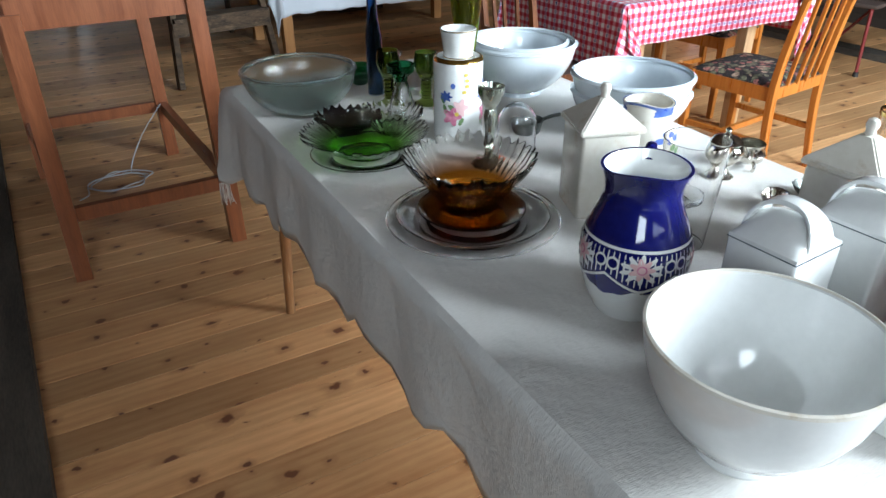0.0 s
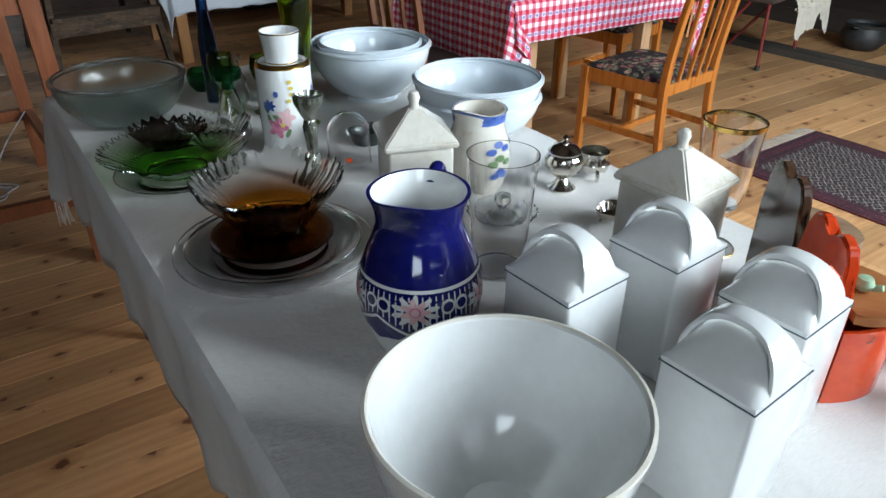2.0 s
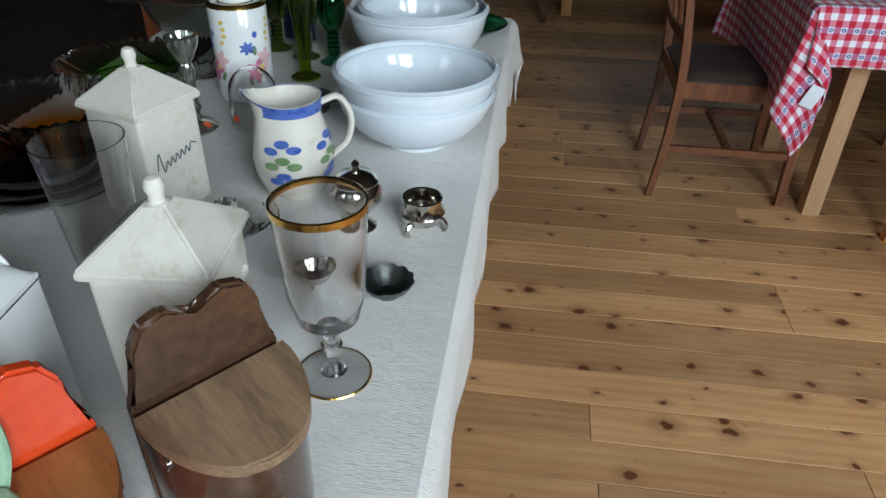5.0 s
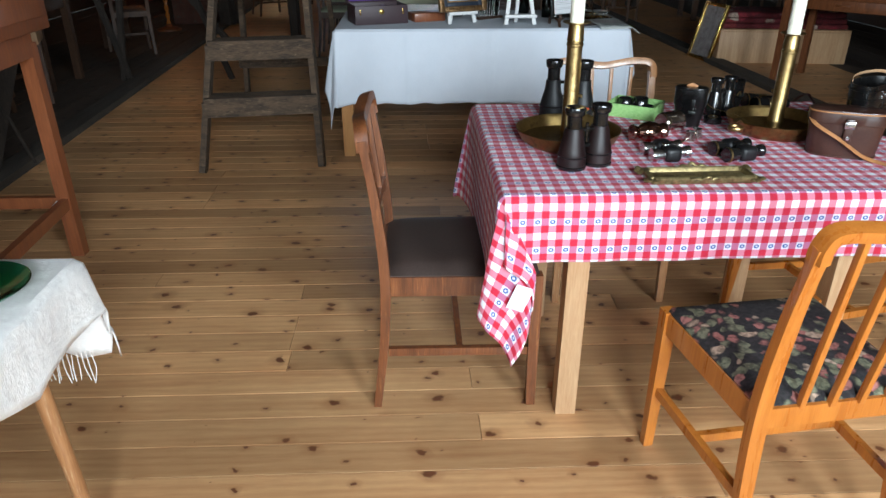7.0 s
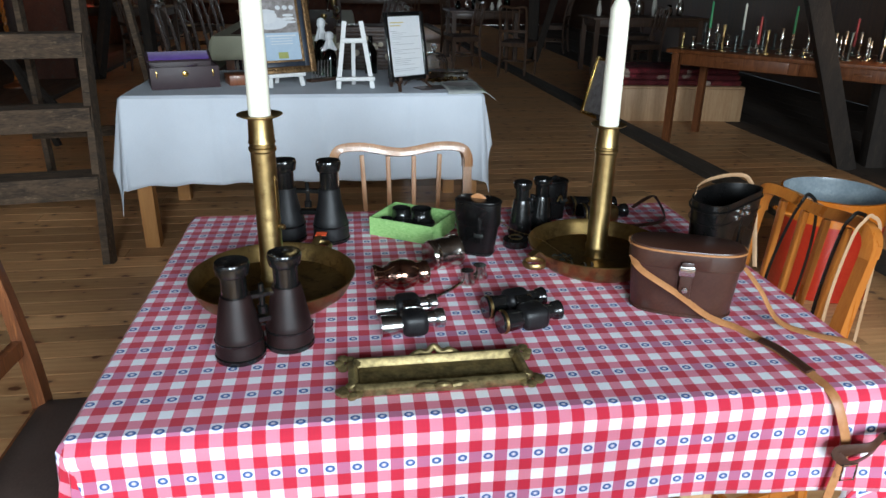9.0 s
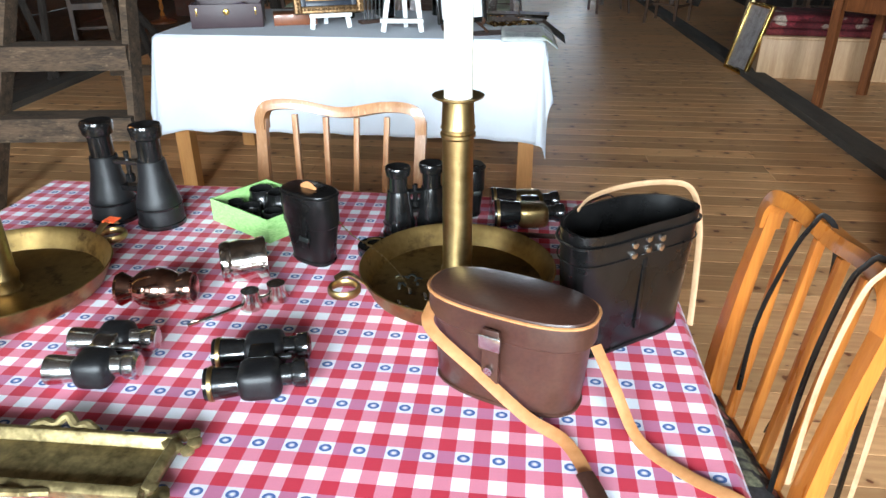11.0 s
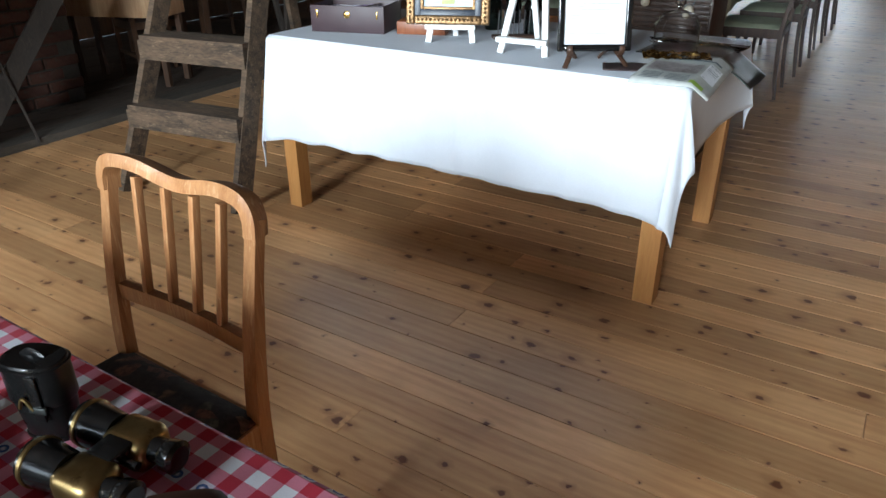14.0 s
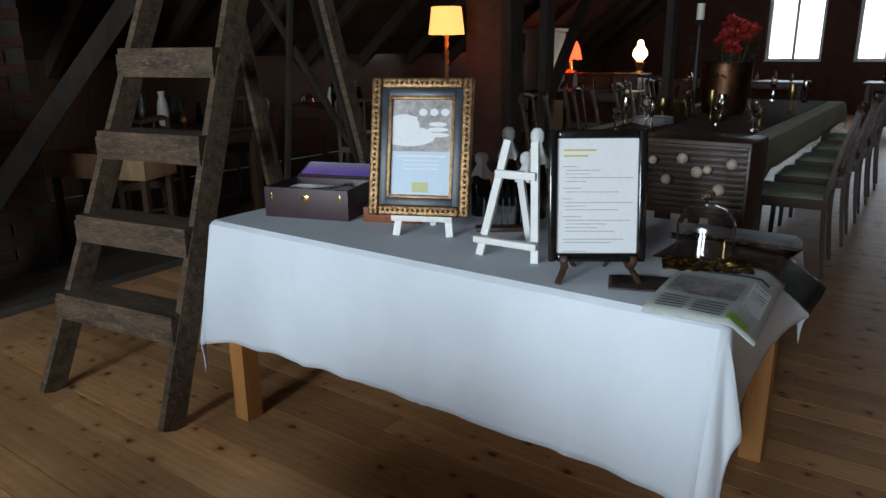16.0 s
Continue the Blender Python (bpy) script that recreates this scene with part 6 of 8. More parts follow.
sc2 = leather_case("small_brown_case", "small dark leather case with a brass catch", on2(1.268, 1.948, 20), 0.066, 0.045, 0.098, BLACK_LEATHER, taper=0.8, lid_h=0.042)
part("catch", sweep([(-0.008, -0.0255, 0.05), (0, -0.027, 0.064), (0.008, -0.0255, 0.05)], 0.004, n=6), BRASS, sc2, "brass catch")
part("lid_loop", sweep([(-0.012, 0, 0.096), (0, 0, 0.103), (0.012, 0, 0.096)], 0.01, 0.003, 8, 5, 0.8, (0, 1, 0)), BLACK_LEATHER, sc2)
for case_, dep in ((sc, 0.03), (sc2, 0.0235)):
    part("closing_strap", box((0.012, 0.003, 0.055), (0.012, -dep, 0.062), bevel=0.001), BLACK_LEATHER, case_)
    part("strap_keeper", box((0.02, 0.004, 0.008), (0.012, -dep - 0.001, 0.05), bevel=0.001), PEWTER, case_)
cap = thing("lens_cap", "round black lens cap with a ring", "lens cap", on2(1.135, 1.775))
part("body", lathe(shell([(0.026, 0), (0.028, 0.002), (0.028, 0.016)], 0.002), 32), BLACK_ENAMEL, cap)
part("ring", lathe([(0.014, 0.018), (0.016, 0.02), (0.014, 0.022), (0.012, 0.02)], 24, close=True), BRASS, cap)

# odds and ends in the dish
for x, y, tn, label, mt in ((1.205, 1.655, 30, "tangle of dark metal clips in the brass dish", PEWTER), (1.235, 1.60, -20, "tangle of nickel clips in the brass dish", STEEL)):
    j = thing("metal_clips", label, "clips", on2(x, y, tn, Z2 + 0.0045))
    jr = random.Random(int(x * 1000))
    for k in range(7):
        a, b, c = jr.uniform(-0.03, 0.03), jr.uniform(-0.025, 0.025), jr.uniform(0, 3.1)
        part("clip", sweep([(a, b, 0.002), (a + 0.012 * math.cos(c), b + 0.012 * math.sin(c), 0.012 + 0.006 * jr.random()), (a + 0.026 * math.cos(c), b + 0.026 * math.sin(c), 0.004)], 0.005, 0.003, 6, 4), mt, j)
CARD = surface("red_and_white_card", (0.62, 0.58, 0.54), (0.45, 0.10, 0.08), 45, rough=0.6, bump=0.0)
tagged(finish("paper_card", box((0.04, 0.03, 0.0012), (1.30, 1.575, Z2 + 0.0085), (4, 0, 14), 0), PORCELAIN), "small white printed card in the dish", "card")
tagged(finish("matchbook", box((0.042, 0.034, 0.006), (1.262, 1.572, Z2 + 0.0085), (0, 0, -10), 0.001), CARD), "crumpled red and white packet in the dish", "packet")
ch = [Vector(p) for p in spline([(1.075, 1.745, Z2 + 0.085), (1.11, 1.72, Z2 + 0.06), (1.16, 1.68, Z2 + 0.052), (1.2, 1.65, Z2 + 0.03), (1.22, 1.62, Z2 + 0.012)], 6)]
bm = bmesh.new()
for p in ch:
    add_lathe(bm, [(0, -0.002), (0.0022, 0), (0, 0.002)], 8, at=tuple(p))
add_sweep(bm, ch, 0.0012, n=5)
tagged(finish("bead_chain", bm, BRASS), "fine brass bead chain hanging into the dish", "chain")

# ornate brass pen tray
tray = thing("brass_tray", "ornate antique brass pen tray with scrolled corners", "tray", on2(0.898, 1.258, 1))
bm = bmesh.new()
add_box(bm, (0.235, 0.055, 0.006), (0, 0, 0.009), bevel=0.002)
for sy in (-1, 1):
    add_box(bm, (0.25, 0.012, 0.02), (0, sy * 0.035, 0.012), (sy * -24, 0, 0), 0.004)
for sx in (-1, 1):
    add_box(bm, (0.012, 0.07, 0.02), (sx * 0.125, 0, 0.012), (0, sx * 24, 0), 0.004)
part("body", bm, ANTIQUE, tray)
for sx in (-1, 1):
    for sy in (-1, 1):
        bm = bmesh.new()
        for k in range(7):
            a = k * 0.9
            add_lathe(bm, [(0, -0.006), (0.007, -0.003), (0.008, 0.002), (0, 0.006)], 10, at=(sx * (0.132 + 0.013 * math.cos(a)), sy * (0.038 + 0.011 * math.sin(a)), 0.014 + 0.003 * math.sin(a * 2)))
        part("corner_scroll", bm, ANTIQUE, tray)
for sy in (-1, 1):
    part("crest", sweep([(-0.036, sy * 0.042, 0.016), (-0.024, sy * 0.048, 0.02), (-0.012, sy * 0.047, 0.018), (0, sy * 0.054, 0.025), (0.012, sy * 0.047, 0.018), (0.024, sy * 0.048, 0.02), (0.036, sy * 0.042, 0.016)], 0.011, 0.009, 8, 5), ANTIQUE, tray)

# ---- step ladder, high desk, rug and other loose furniture ----


def step_ladder():
    ob = thing("step_ladder", "old weathered wooden step ladder standing open", "ladder", pose(0, 0, 0))

    def at_z(s, z):
        return Vector(((-1.03 + 0.105 * z) if s < 0 else (-0.36 - 0.07 * z), (3.50 if s < 0 else 3.59) + 0.36 * z, z))
    for s in (-1, 1):
        part("front_rail", bar(at_z(s, 0.001), at_z(s, 2.2), 0.034, 0.09, up=(0, 1, 0.36)), LADDER_WOOD, ob)
        a, b = at_z(s, 2.12), at_z(s, 0)
        part("rear_leg", bar((b.x + s * 0.02, b.y + 1.35, 0.001), (a.x + s * 0.036, a.y + 0.07, 2.1), 0.03, 0.06, up=(0, 1, -0.3)), LADDER_WOOD, ob)
    for z in (0.365, 0.66, 0.975, 1.28, 1.58, 1.88):
        a, b = at_z(-1, z), at_z(1, z)
        part("tread", bar(a + Vector((-0.005, 0.0, 0.035)), b + Vector((0.005, 0.0, 0.035)), 0.15, 0.024), LADDER_WOOD, ob)
        part("riser", bar(a + Vector((-0.012, -0.062, -0.018)), b + Vector((0.012, -0.062, -0.018)), 0.024, 0.085), LADDER_WOOD, ob)
    a, b = at_z(-1, 2.215), at_z(1, 2.215)
    part("top_board", bar(a + Vector((-0.05, 0.03, 0.0)), b + Vector((0.05, 0.03, 0.0)), 0.2, 0.03), LADDER_WOOD, ob)
    a, b = at_z(-1, 0), at_z(1, 0)
    part("rear_bar", bar((a.x, a.y + 1.14, 0.4), (b.x, b.y + 1.14, 0.4), 0.02, 0.06), LADDER_WOOD, ob)
    return ob


step_ladder()

desk = thing("high_desk", "tall red-brown wooden desk on square legs with low stretchers", "desk", pose(0, 0, 0))
feet = {(-1, -1): (-1.785, 1.40), (1, -1): (-1.235, 1.415), (1, 1): (-1.285, 2.455), (-1, 1): (-1.85, 2.45)}
for k, (fx, fy) in feet.items():
    part("leg", bar((fx, fy, 0.001), (fx + (0.012 if k[0] < 0 else -0.012), fy, 0.9), 0.055, up=(0, 1, 0)), MAHOGANY, desk)
order = [(-1, -1), (1, -1), (1, 1), (-1, 1)]
for p, q in zip(order, order[1:] + order[:1]):
    part("stretcher", bar((*feet[p], 0.245), (*feet[q], 0.245), 0.03, 0.05), MAHOGANY, desk)
    part("apron", bar((*feet[p], 0.9), (*feet[q], 0.9), 0.03, 0.1), MAHOGANY, desk)
part("body", box((0.66, 1.16, 0.3), (-1.545, 1.93, 1.1), bevel=0.006), MAHOGANY, desk)
part("top", box((0.72, 1.24, 0.028), (-1.545, 1.93, 1.266), bevel=0.006), MAHOGANY, desk)
for s in (-1, 1):
    d = part("drawer", box((0.02, 0.5, 0.2), (-1.207, 1.93 + s * 0.28, 1.1), bevel=0.004), MAHOGANY, desk)
    part("knob", lathe([(0.006, 0), (0.006, 0.012), (0.014, 0.018), (0.012, 0.026), (0, 0.029)], 18, m=pose(-1.1975, 1.93 + s * 0.28, 1.1, 0, 90, 0)), BRASS, d)

CABLE = surface("grey_white_cable", (0.45, 0.46, 0.48), (0.55, 0.56, 0.58), 20, rough=0.5, bump=0.0)
bm = bmesh.new()
cr = random.Random(8)
pts = [(-1.30, 2.40, 0.27), (-1.42, 2.36, 0.14), (-1.50, 2.30, 0.006)]
for k in range(22):
    a = k * 0.72
    pts.append((-1.56 + (0.13 + cr.uniform(-0.03, 0.03)) * math.cos(a), 2.2 + (0.09 + cr.uniform(-0.03, 0.03)) * math.sin(a), 0.006 + 0.0022 * (k % 4)))
pts += [(-1.70, 2.12, 0.006), (-1.74, 2.08, 0.005)]
add_sweep(bm, spline(pts, 5), 0.006, n=6)
tagged(finish("coiled_cable", bm, CABLE), "thin pale cable coiled on the floorboards", "cable")


def rug_mat():
    m, t, bsdf, make, link = nodes_of("persian_rug_pile")
    co = make("ShaderNodeTexCoord")
    sep = make("ShaderNodeSeparateXYZ")
    link(co.outputs["Object"], sep.inputs[0])
    u = math_of(make, link, "MULTIPLY", sep.outputs[0], 1.0)
    v = math_of(make, link, "MULTIPLY", sep.outputs[1], 1.0)
    # field: offset rows of small lozenges
    row = math_of(make, link, "FLOOR", math_of(make, link, "DIVIDE", v, 0.05))
    shift = math_of(make, link, "MULTIPLY", math_of(make, link, "MODULO", row, 2.0), 0.025)
    a = math_of(make, link, "ABSOLUTE", math_of(make, link, "SUBTRACT", math_of(make, link, "FRACT", math_of(make, link, "DIVIDE", math_of(make, link, "ADD", u, shift), 0.05)), 0.5))
    b = math_of(make, link, "ABSOLUTE", math_of(make, link, "SUBTRACT", math_of(make, link, "FRACT", math_of(make, link, "DIVIDE", v, 0.05)), 0.5))
    dd = math_of(make, link, "ADD", a, b)
    field = ramp_of(make, [(0.0, (0.22, 0.18, 0.15)), (0.1, (0.018, 0.014, 0.018)), (0.36, (0.06, 0.025, 0.03)), (0.43, (0.34, 0.295, 0.25)), (0.53, (0.03, 0.02, 0.027))], "CONSTANT")
    link(dd, field.inputs[0])
    # borders, by the way in from the edge
    eu = math_of(make, link, "SUBTRACT", 0.385, math_of(make, link, "ABSOLUTE", u))
    ev = math_of(make, link, "SUBTRACT", 0.70, math_of(make, link, "ABSOLUTE", v))
    e = math_of(make, link, "MINIMUM", eu, ev)
    band = ramp_of(make, [(0.0, (0.15, 0.012, 0.016)), (0.03, (0.016, 0.01, 0.02)), (0.07, (0.10, 0.014, 0.024)), (0.17, (0.02, 0.011, 0.022)), (0.21, (0.12, 0.02, 0.028)), (0.235, (0.018, 0.012, 0.022))], "CONSTANT")
    link(math_of(make, link, "MULTIPLY", e, 2.6), band.inputs[0])
    spots = make("ShaderNodeTexVoronoi")
    spots.inputs["Scale"].default_value = 60
    link(co.outputs["Object"], spots.inputs["Vector"])
    sp = ramp_of(make, [(0.2, (0.17, 0.08, 0.075)), (0.34, (0.025, 0.008, 0.016))], "LINEAR")
    link(spots.outputs["Distance"], sp.inputs[0])
    borders = mix_of(make, link, 0.45, band.outputs[0], sp.outputs[0])
    inside = math_of(make, link, "GREATER_THAN", e, 0.1)
    col = mix_of(make, link, inside, borders, field.outputs[0])
    wear = noise_of(make, link, co.outputs["Object"], 7, 5)
    wr = ramp_of(make, [(0.3, 0.8), (0.7, 1.15)])
    link(wear, wr.inputs[0])
    link(mix_of(make, link, 1.0, col, wr.outputs[0], "MULTIPLY"), bsdf.inputs["Base Color"])
    bsdf.inputs["Roughness"].default_value = 0.95
    bsdf.inputs["Sheen Weight"].default_value = 0.0
    bp = make("ShaderNodeBump")
    bp.inputs["Strength"].default_value, bp.inputs["Distance"].default_value = 0.5, 0.004
    link(noise_of(make, link, co.outputs["Object"], 260, 3), bp.inputs["Height"])
    link(bp.outputs[0], bsdf.inputs["Normal"])
    return m


rug = thing("oriental_rug", "small wine-red and cream oriental rug with a fringe", "rug", pose(1.735, 0.0, 0.0012, 0, 0, 1.5))
bm = bmesh.new()
n1, n2 = 24, 44
vv = [[bm.verts.new((-0.385 + 0.77 * i / n1, -0.70 + 1.40 * j / n2, 0.006 + 0.0015 * noise.noise((i * 0.4, j * 0.4, 2.0)))) for j in range(n2 + 1)] for i in range(n1 + 1)]
for i in range(n1):
    for j in range(n2):
        bm.faces.new((vv[i][j], vv[i + 1][j], vv[i + 1][j + 1], vv[i][j + 1]))
edge = [vv[i][0] for i in range(n1)] + [vv[n1][j] for j in range(n2)] + [vv[n1 - i][n2] for i in range(n1)] + [vv[0][n2 - j] for j in range(n2)]
low = [bm.verts.new((v.co.x, v.co.y, 0.0)) for v in edge]
for i in range(len(edge)):
    bm.faces.new((edge[i], low[i], low[(i + 1) % len(low)], edge[(i + 1) % len(edge)]))
part("woven_field", bm, rug_mat(), rug)
FRINGE = surface("cream_wool_fringe", (0.50, 0.45, 0.36), (0.62, 0.57, 0.48), 30, rough=0.95, bump=0.2)
rr = random.Random(2)
for s in (-1, 1):
    bm = bmesh.new()
    for k in range(90):
        x = -0.38 + 0.76 * k / 89
        add_sweep(bm, spline([(x, s * 0.70, 0.005), (x + rr.uniform(-0.012, 0.012), s * 0.735, 0.007), (x + rr.uniform(-0.03, 0.03), s * (0.76 + rr.uniform(0, 0.015)), 0.003)], 2), 0.006, 0.003, 5)
    tagged(part("fringe", bm, FRINGE, rug), kind="stuff")

# tubular chair with a sheepskin, and the black pot behind it
RED_TUBE = surface("dark_red_tube", (0.16, 0.02, 0.02), (0.22, 0.03, 0.03), 12, rough=0.35, bump=0.0)
FLEECE = surface("cream_fleece", (0.50, 0.44, 0.34), (0.70, 0.64, 0.54), 24, rough=1.0, bump=0.8, fine=90, sheen=0.4, depth=0.02)
IRON = surface("black_cast_iron", (0.012, 0.012, 0.012), (0.03, 0.03, 0.03), 14, rough=0.55, bump=0.3)
tc = thing("tubular_chair", "dark red tubular steel chair draped with a sheepskin", "chair", pose(3.1, 1.78, 0, 0, 0, 10))
for sx in (-1, 1):
    part("leg", sweep([(sx * 0.29, -0.16, 0.001), (sx * 0.27, -0.14, 0.42)], 0.022, n=12, steps=0), RED_TUBE, tc)
    part("leg", sweep([(sx * 0.22, 0.3, 0.001), (sx * 0.27, -0.02, 0.42)], 0.022, n=12, steps=0), RED_TUBE, tc)
    part("rubber_foot", lathe([(0, 0), (0.017, 0), (0.017, 0.03), (0, 0.032)], 14, at=(sx * 0.29, -0.16, 0.0)), IRON, tc)
part("seat", box((0.6, 0.42, 0.03), (0, 0.03, 0.435), bevel=0.012), BROWN_SEAT, tc)
part("back_tube", sweep([(-0.28, 0.22, 0.44), (-0.28, 0.3, 0.8), (0, 0.32, 0.86), (0.28, 0.3, 0.8), (0.28, 0.22, 0.44)], 0.022, n=12), RED_TUBE, tc)
fl = thing("sheepskin", "shaggy cream sheepskin hanging over the chair seat", "sheepskin", pose(3.2, 1.75, 0.452, 0, 0, 10))
bm = bmesh.new()
n = 46
gr = []
for i in range(n + 1):
    row = []
    for j in range(n + 1):
        u, v = -1 + 2 * i / n, -1 + 2 * j / n
        rad = 1 + 0.16 * noise.noise((u * 2.4, v * 2.4, 3.0))
        x, y = u * 0.27 * rad, v * 0.3 * rad
        over = max(0.0, -y - 0.2)
        z = 0.03 + 0.03 * noise.noise((x * 26, y * 26, 1.0)) + 0.016 * noise.noise((x * 60, y * 60, 4.0)) - over * 2.4
        row.append(bm.verts.new((x, max(y, -0.235 - over * 0.2), z)))
    gr.append(row)
for i in range(n):
    for j in range(n):
        bm.faces.new((gr[i][j], gr[i + 1][j], gr[i + 1][j + 1], gr[i][j + 1]))
part("fleece", bm, FLEECE, fl)
tuft = bmesh.new()
tr = random.Random(6)
for k in range(700):
    x, y = tr.uniform(-0.26, 0.26), tr.uniform(-0.24, 0.28)
    d = Vector((tr.uniform(-1, 1), tr.uniform(-1, 0.3), tr.uniform(-0.2, 0.8))) * 0.03
    p = Vector((x, y, 0.03 - (0.12 * tr.random() if y < -0.2 else 0)))
    add_sweep(tuft, [p, p + d * 0.6 + Vector((0, 0, 0.006)), p + d + Vector((0, 0, -0.012))], 0.012, 0.008, 5, taper=lambda t: 1 - 0.75 * t)
tagged(part("tufts", tuft, FLEECE, fl), kind="stuff")
pot_ob = thing("iron_pot", "black cast iron cooking pot on the floor", "pot", pose(3.98, 1.5, 0.0005))
part("body", lathe(shell([(0.09, 0), (0.11, 0.012), (0.15, 0.06), (0.155, 0.11), (0.135, 0.16), (0.142, 0.18)], 0.008), 40), IRON, pot_ob)
for s in (-1, 1):
    part("ear", sweep([(s * 0.135, -0.03, 0.16), (s * 0.175, 0, 0.175), (s * 0.135, 0.03, 0.16)], 0.012, n=8), IRON, pot_ob)
ep = thing("enamel_stockpot", "large orange-red enamel stockpot, grey enamel inside", "pot", pose(2.86, 3.02, 0.0005))
ENAMEL_IN = surface("grey_enamel", (0.22, 0.27, 0.30), (0.32, 0.37, 0.40), 10, rough=0.25, bump=0.0)
ENAMEL_TOP = surface("amber_orange_enamel", (0.55, 0.15, 0.015), (0.65, 0.20, 0.025), 8, rough=0.15, bump=0.0, coat=0.5)
part("body", lathe([(0, 0), (0.2, 0), (0.21, 0.008), (0.212, 0.34)], 56), surface("red_enamel", (0.40, 0.02, 0.01), (0.50, 0.035, 0.014), 8, rough=0.15, bump=0.0, coat=0.5), ep)
part("shoulder", lathe([(0.2122, 0.34), (0.2125, 0.43), (0.219, 0.44), (0.219, 0.448), (0.21, 0.45)], 56), ENAMEL_TOP, ep, "amber orange band under the rim")
part("inside", lathe([(0.2098, 0.4495), (0.206, 0.43), (0.206, 0.012), (0, 0.01)], 56), ENAMEL_IN, ep)
for s in (-1, 1):
    part("handle", sweep([(s * 0.21, -0.05, 0.36), (s * 0.255, -0.03, 0.37), (s * 0.255, 0.03, 0.37), (s * 0.21, 0.05, 0.36)], 0.014, n=8), ENAMEL_TOP, ep)

# ---- things on the white cloth ----
Z3 = TOP + 0.0045
BOX_SKIN = surface("plum_brown_leathercloth", (0.035, 0.018, 0.022), (0.055, 0.03, 0.035), 12, rough=0.5, bump=0.2, fine=200)
VELVET = surface("purple_satin", (0.10, 0.03, 0.30), (0.16, 0.06, 0.42), 14, rough=0.6, bump=0.1, sheen=0.6)
MOULDING = surface("gilt_carved_moulding", (0.10, 0.055, 0.025), (0.34, 0.20, 0.09), 60, rough=0.4, metal=0.7, bump=0.6, fine=110, depth=0.006)
NAVY = surface("navy_frame_band", (0.012, 0.018, 0.03), (0.03, 0.04, 0.06), 20, rough=0.4, bump=0.05)
EASEL_WHITE = surface("white_painted_easel", (0.74, 0.74, 0.73), (0.82, 0.82, 0.81), 14, rough=0.5, bump=0.05)
PAGE = surface("white_page", (0.70, 0.72, 0.74), (0.78, 0.79, 0.81), 4, rough=0.5, bump=0.0)
PALE_BLUE = surface("pale_blue_print", (0.42, 0.55, 0.68), (0.50, 0.62, 0.74), 6, rough=0.4, bump=0.0)
GREY_PRINT = surface("grey_photo_print", (0.16, 0.14, 0.13), (0.45, 0.42, 0.42), 14, rough=0.4, bump=0.0)
LIGHT_PRINT = surface("pale_print", (0.66, 0.68, 0.72), (0.76, 0.78, 0.8), 12, rough=0.4, bump=0.0)
OLIVE_PRINT = surface("olive_print", (0.35, 0.38, 0.10), (0.45, 0.46, 0.18), 20, rough=0.4, bump=0.0)
OCHRE_INK = surface("ochre_ink", (0.55, 0.43, 0.10), (0.62, 0.5, 0.16), 60, rough=0.6, bump=0.0)
GREY_INK = surface("grey_ink", (0.20, 0.21, 0.22), (0.50, 0.51, 0.53), 420, rough=0.6, bump=0.0)
NEWSPRINT = surface("newsprint", (0.40, 0.42, 0.40), (0.50, 0.52, 0.50), 20, rough=0.85, bump=0.1)
GREEN_INK = surface("green_print", (0.28, 0.45, 0.05), (0.36, 0.55, 0.1), 20, rough=0.7, bump=0.0)
DARK_WOOD = wood("dark_walnut", (0.07, 0.032, 0.018), (0.03, 0.014, 0.008), rough=0.5, coat=0.05)
GOLD_FOIL = surface("crumpled_gold_foil", (0.40, 0.22, 0.06), (0.70, 0.45, 0.16), 30, rough=0.25, metal=1.0, bump=0.8, fine=60, depth=0.01)


def on3(x, y, turn=0.0, z=Z3):
    return pose(x, y, z, 0, 0, turn)


cb = thing("cutlery_box", "plum-brown cutlery box, open, lined with purple satin", "box", on3(-0.028, 4.075, 17))
bm = bmesh.new()
w, d, h, th = 0.32, 0.22, 0.105, 0.01
for s in (-1, 1):
    add_box(bm, (w, th, h), (0, s * (d / 2 - th / 2), h / 2), bevel=0.002)
    add_box(bm, (th, d - 2 * th, h), (s * (w / 2 - th / 2), 0, h / 2), bevel=0.002)
add_box(bm, (w - 2 * th, d - 2 * th, 0.008), (0, 0, 0.004))
part("body", bm, BOX_SKIN, cb)
part("lining", box((w - 2 * th - 0.002, d - 2 * th - 0.002, 0.02), (0, 0, 0.07), bevel=0.004), VELVET, cb, "purple satin lining")
lid = part("lid", box((w, 0.012, 0.1), (0, d / 2 + 0.062, h + 0.016), (-68, 0, 0), 0.002), BOX_SKIN, cb, "lid folded open to the back")
part("lid_lining", box((w - 0.03, 0.003, 0.085), (0, d / 2 + 0.056, h + 0.024), (-68, 0, 0), 0.001), VELVET, lid, "purple satin lining")
part("clasp", lathe([(0, 0.003), (0.012, 0.002), (0.016, 0)], 6, m=pose(0, -d / 2, h * 0.68, 90, 0, 0)), GOLD, cb, "brass lozenge clasp")
for s in (-1, 1):
    part("corner_stud", box((0.006, 0.002, 0.03), (s * 0.13, -d / 2 - 0.001, h * 0.68), bevel=0.0008), GOLD, cb)
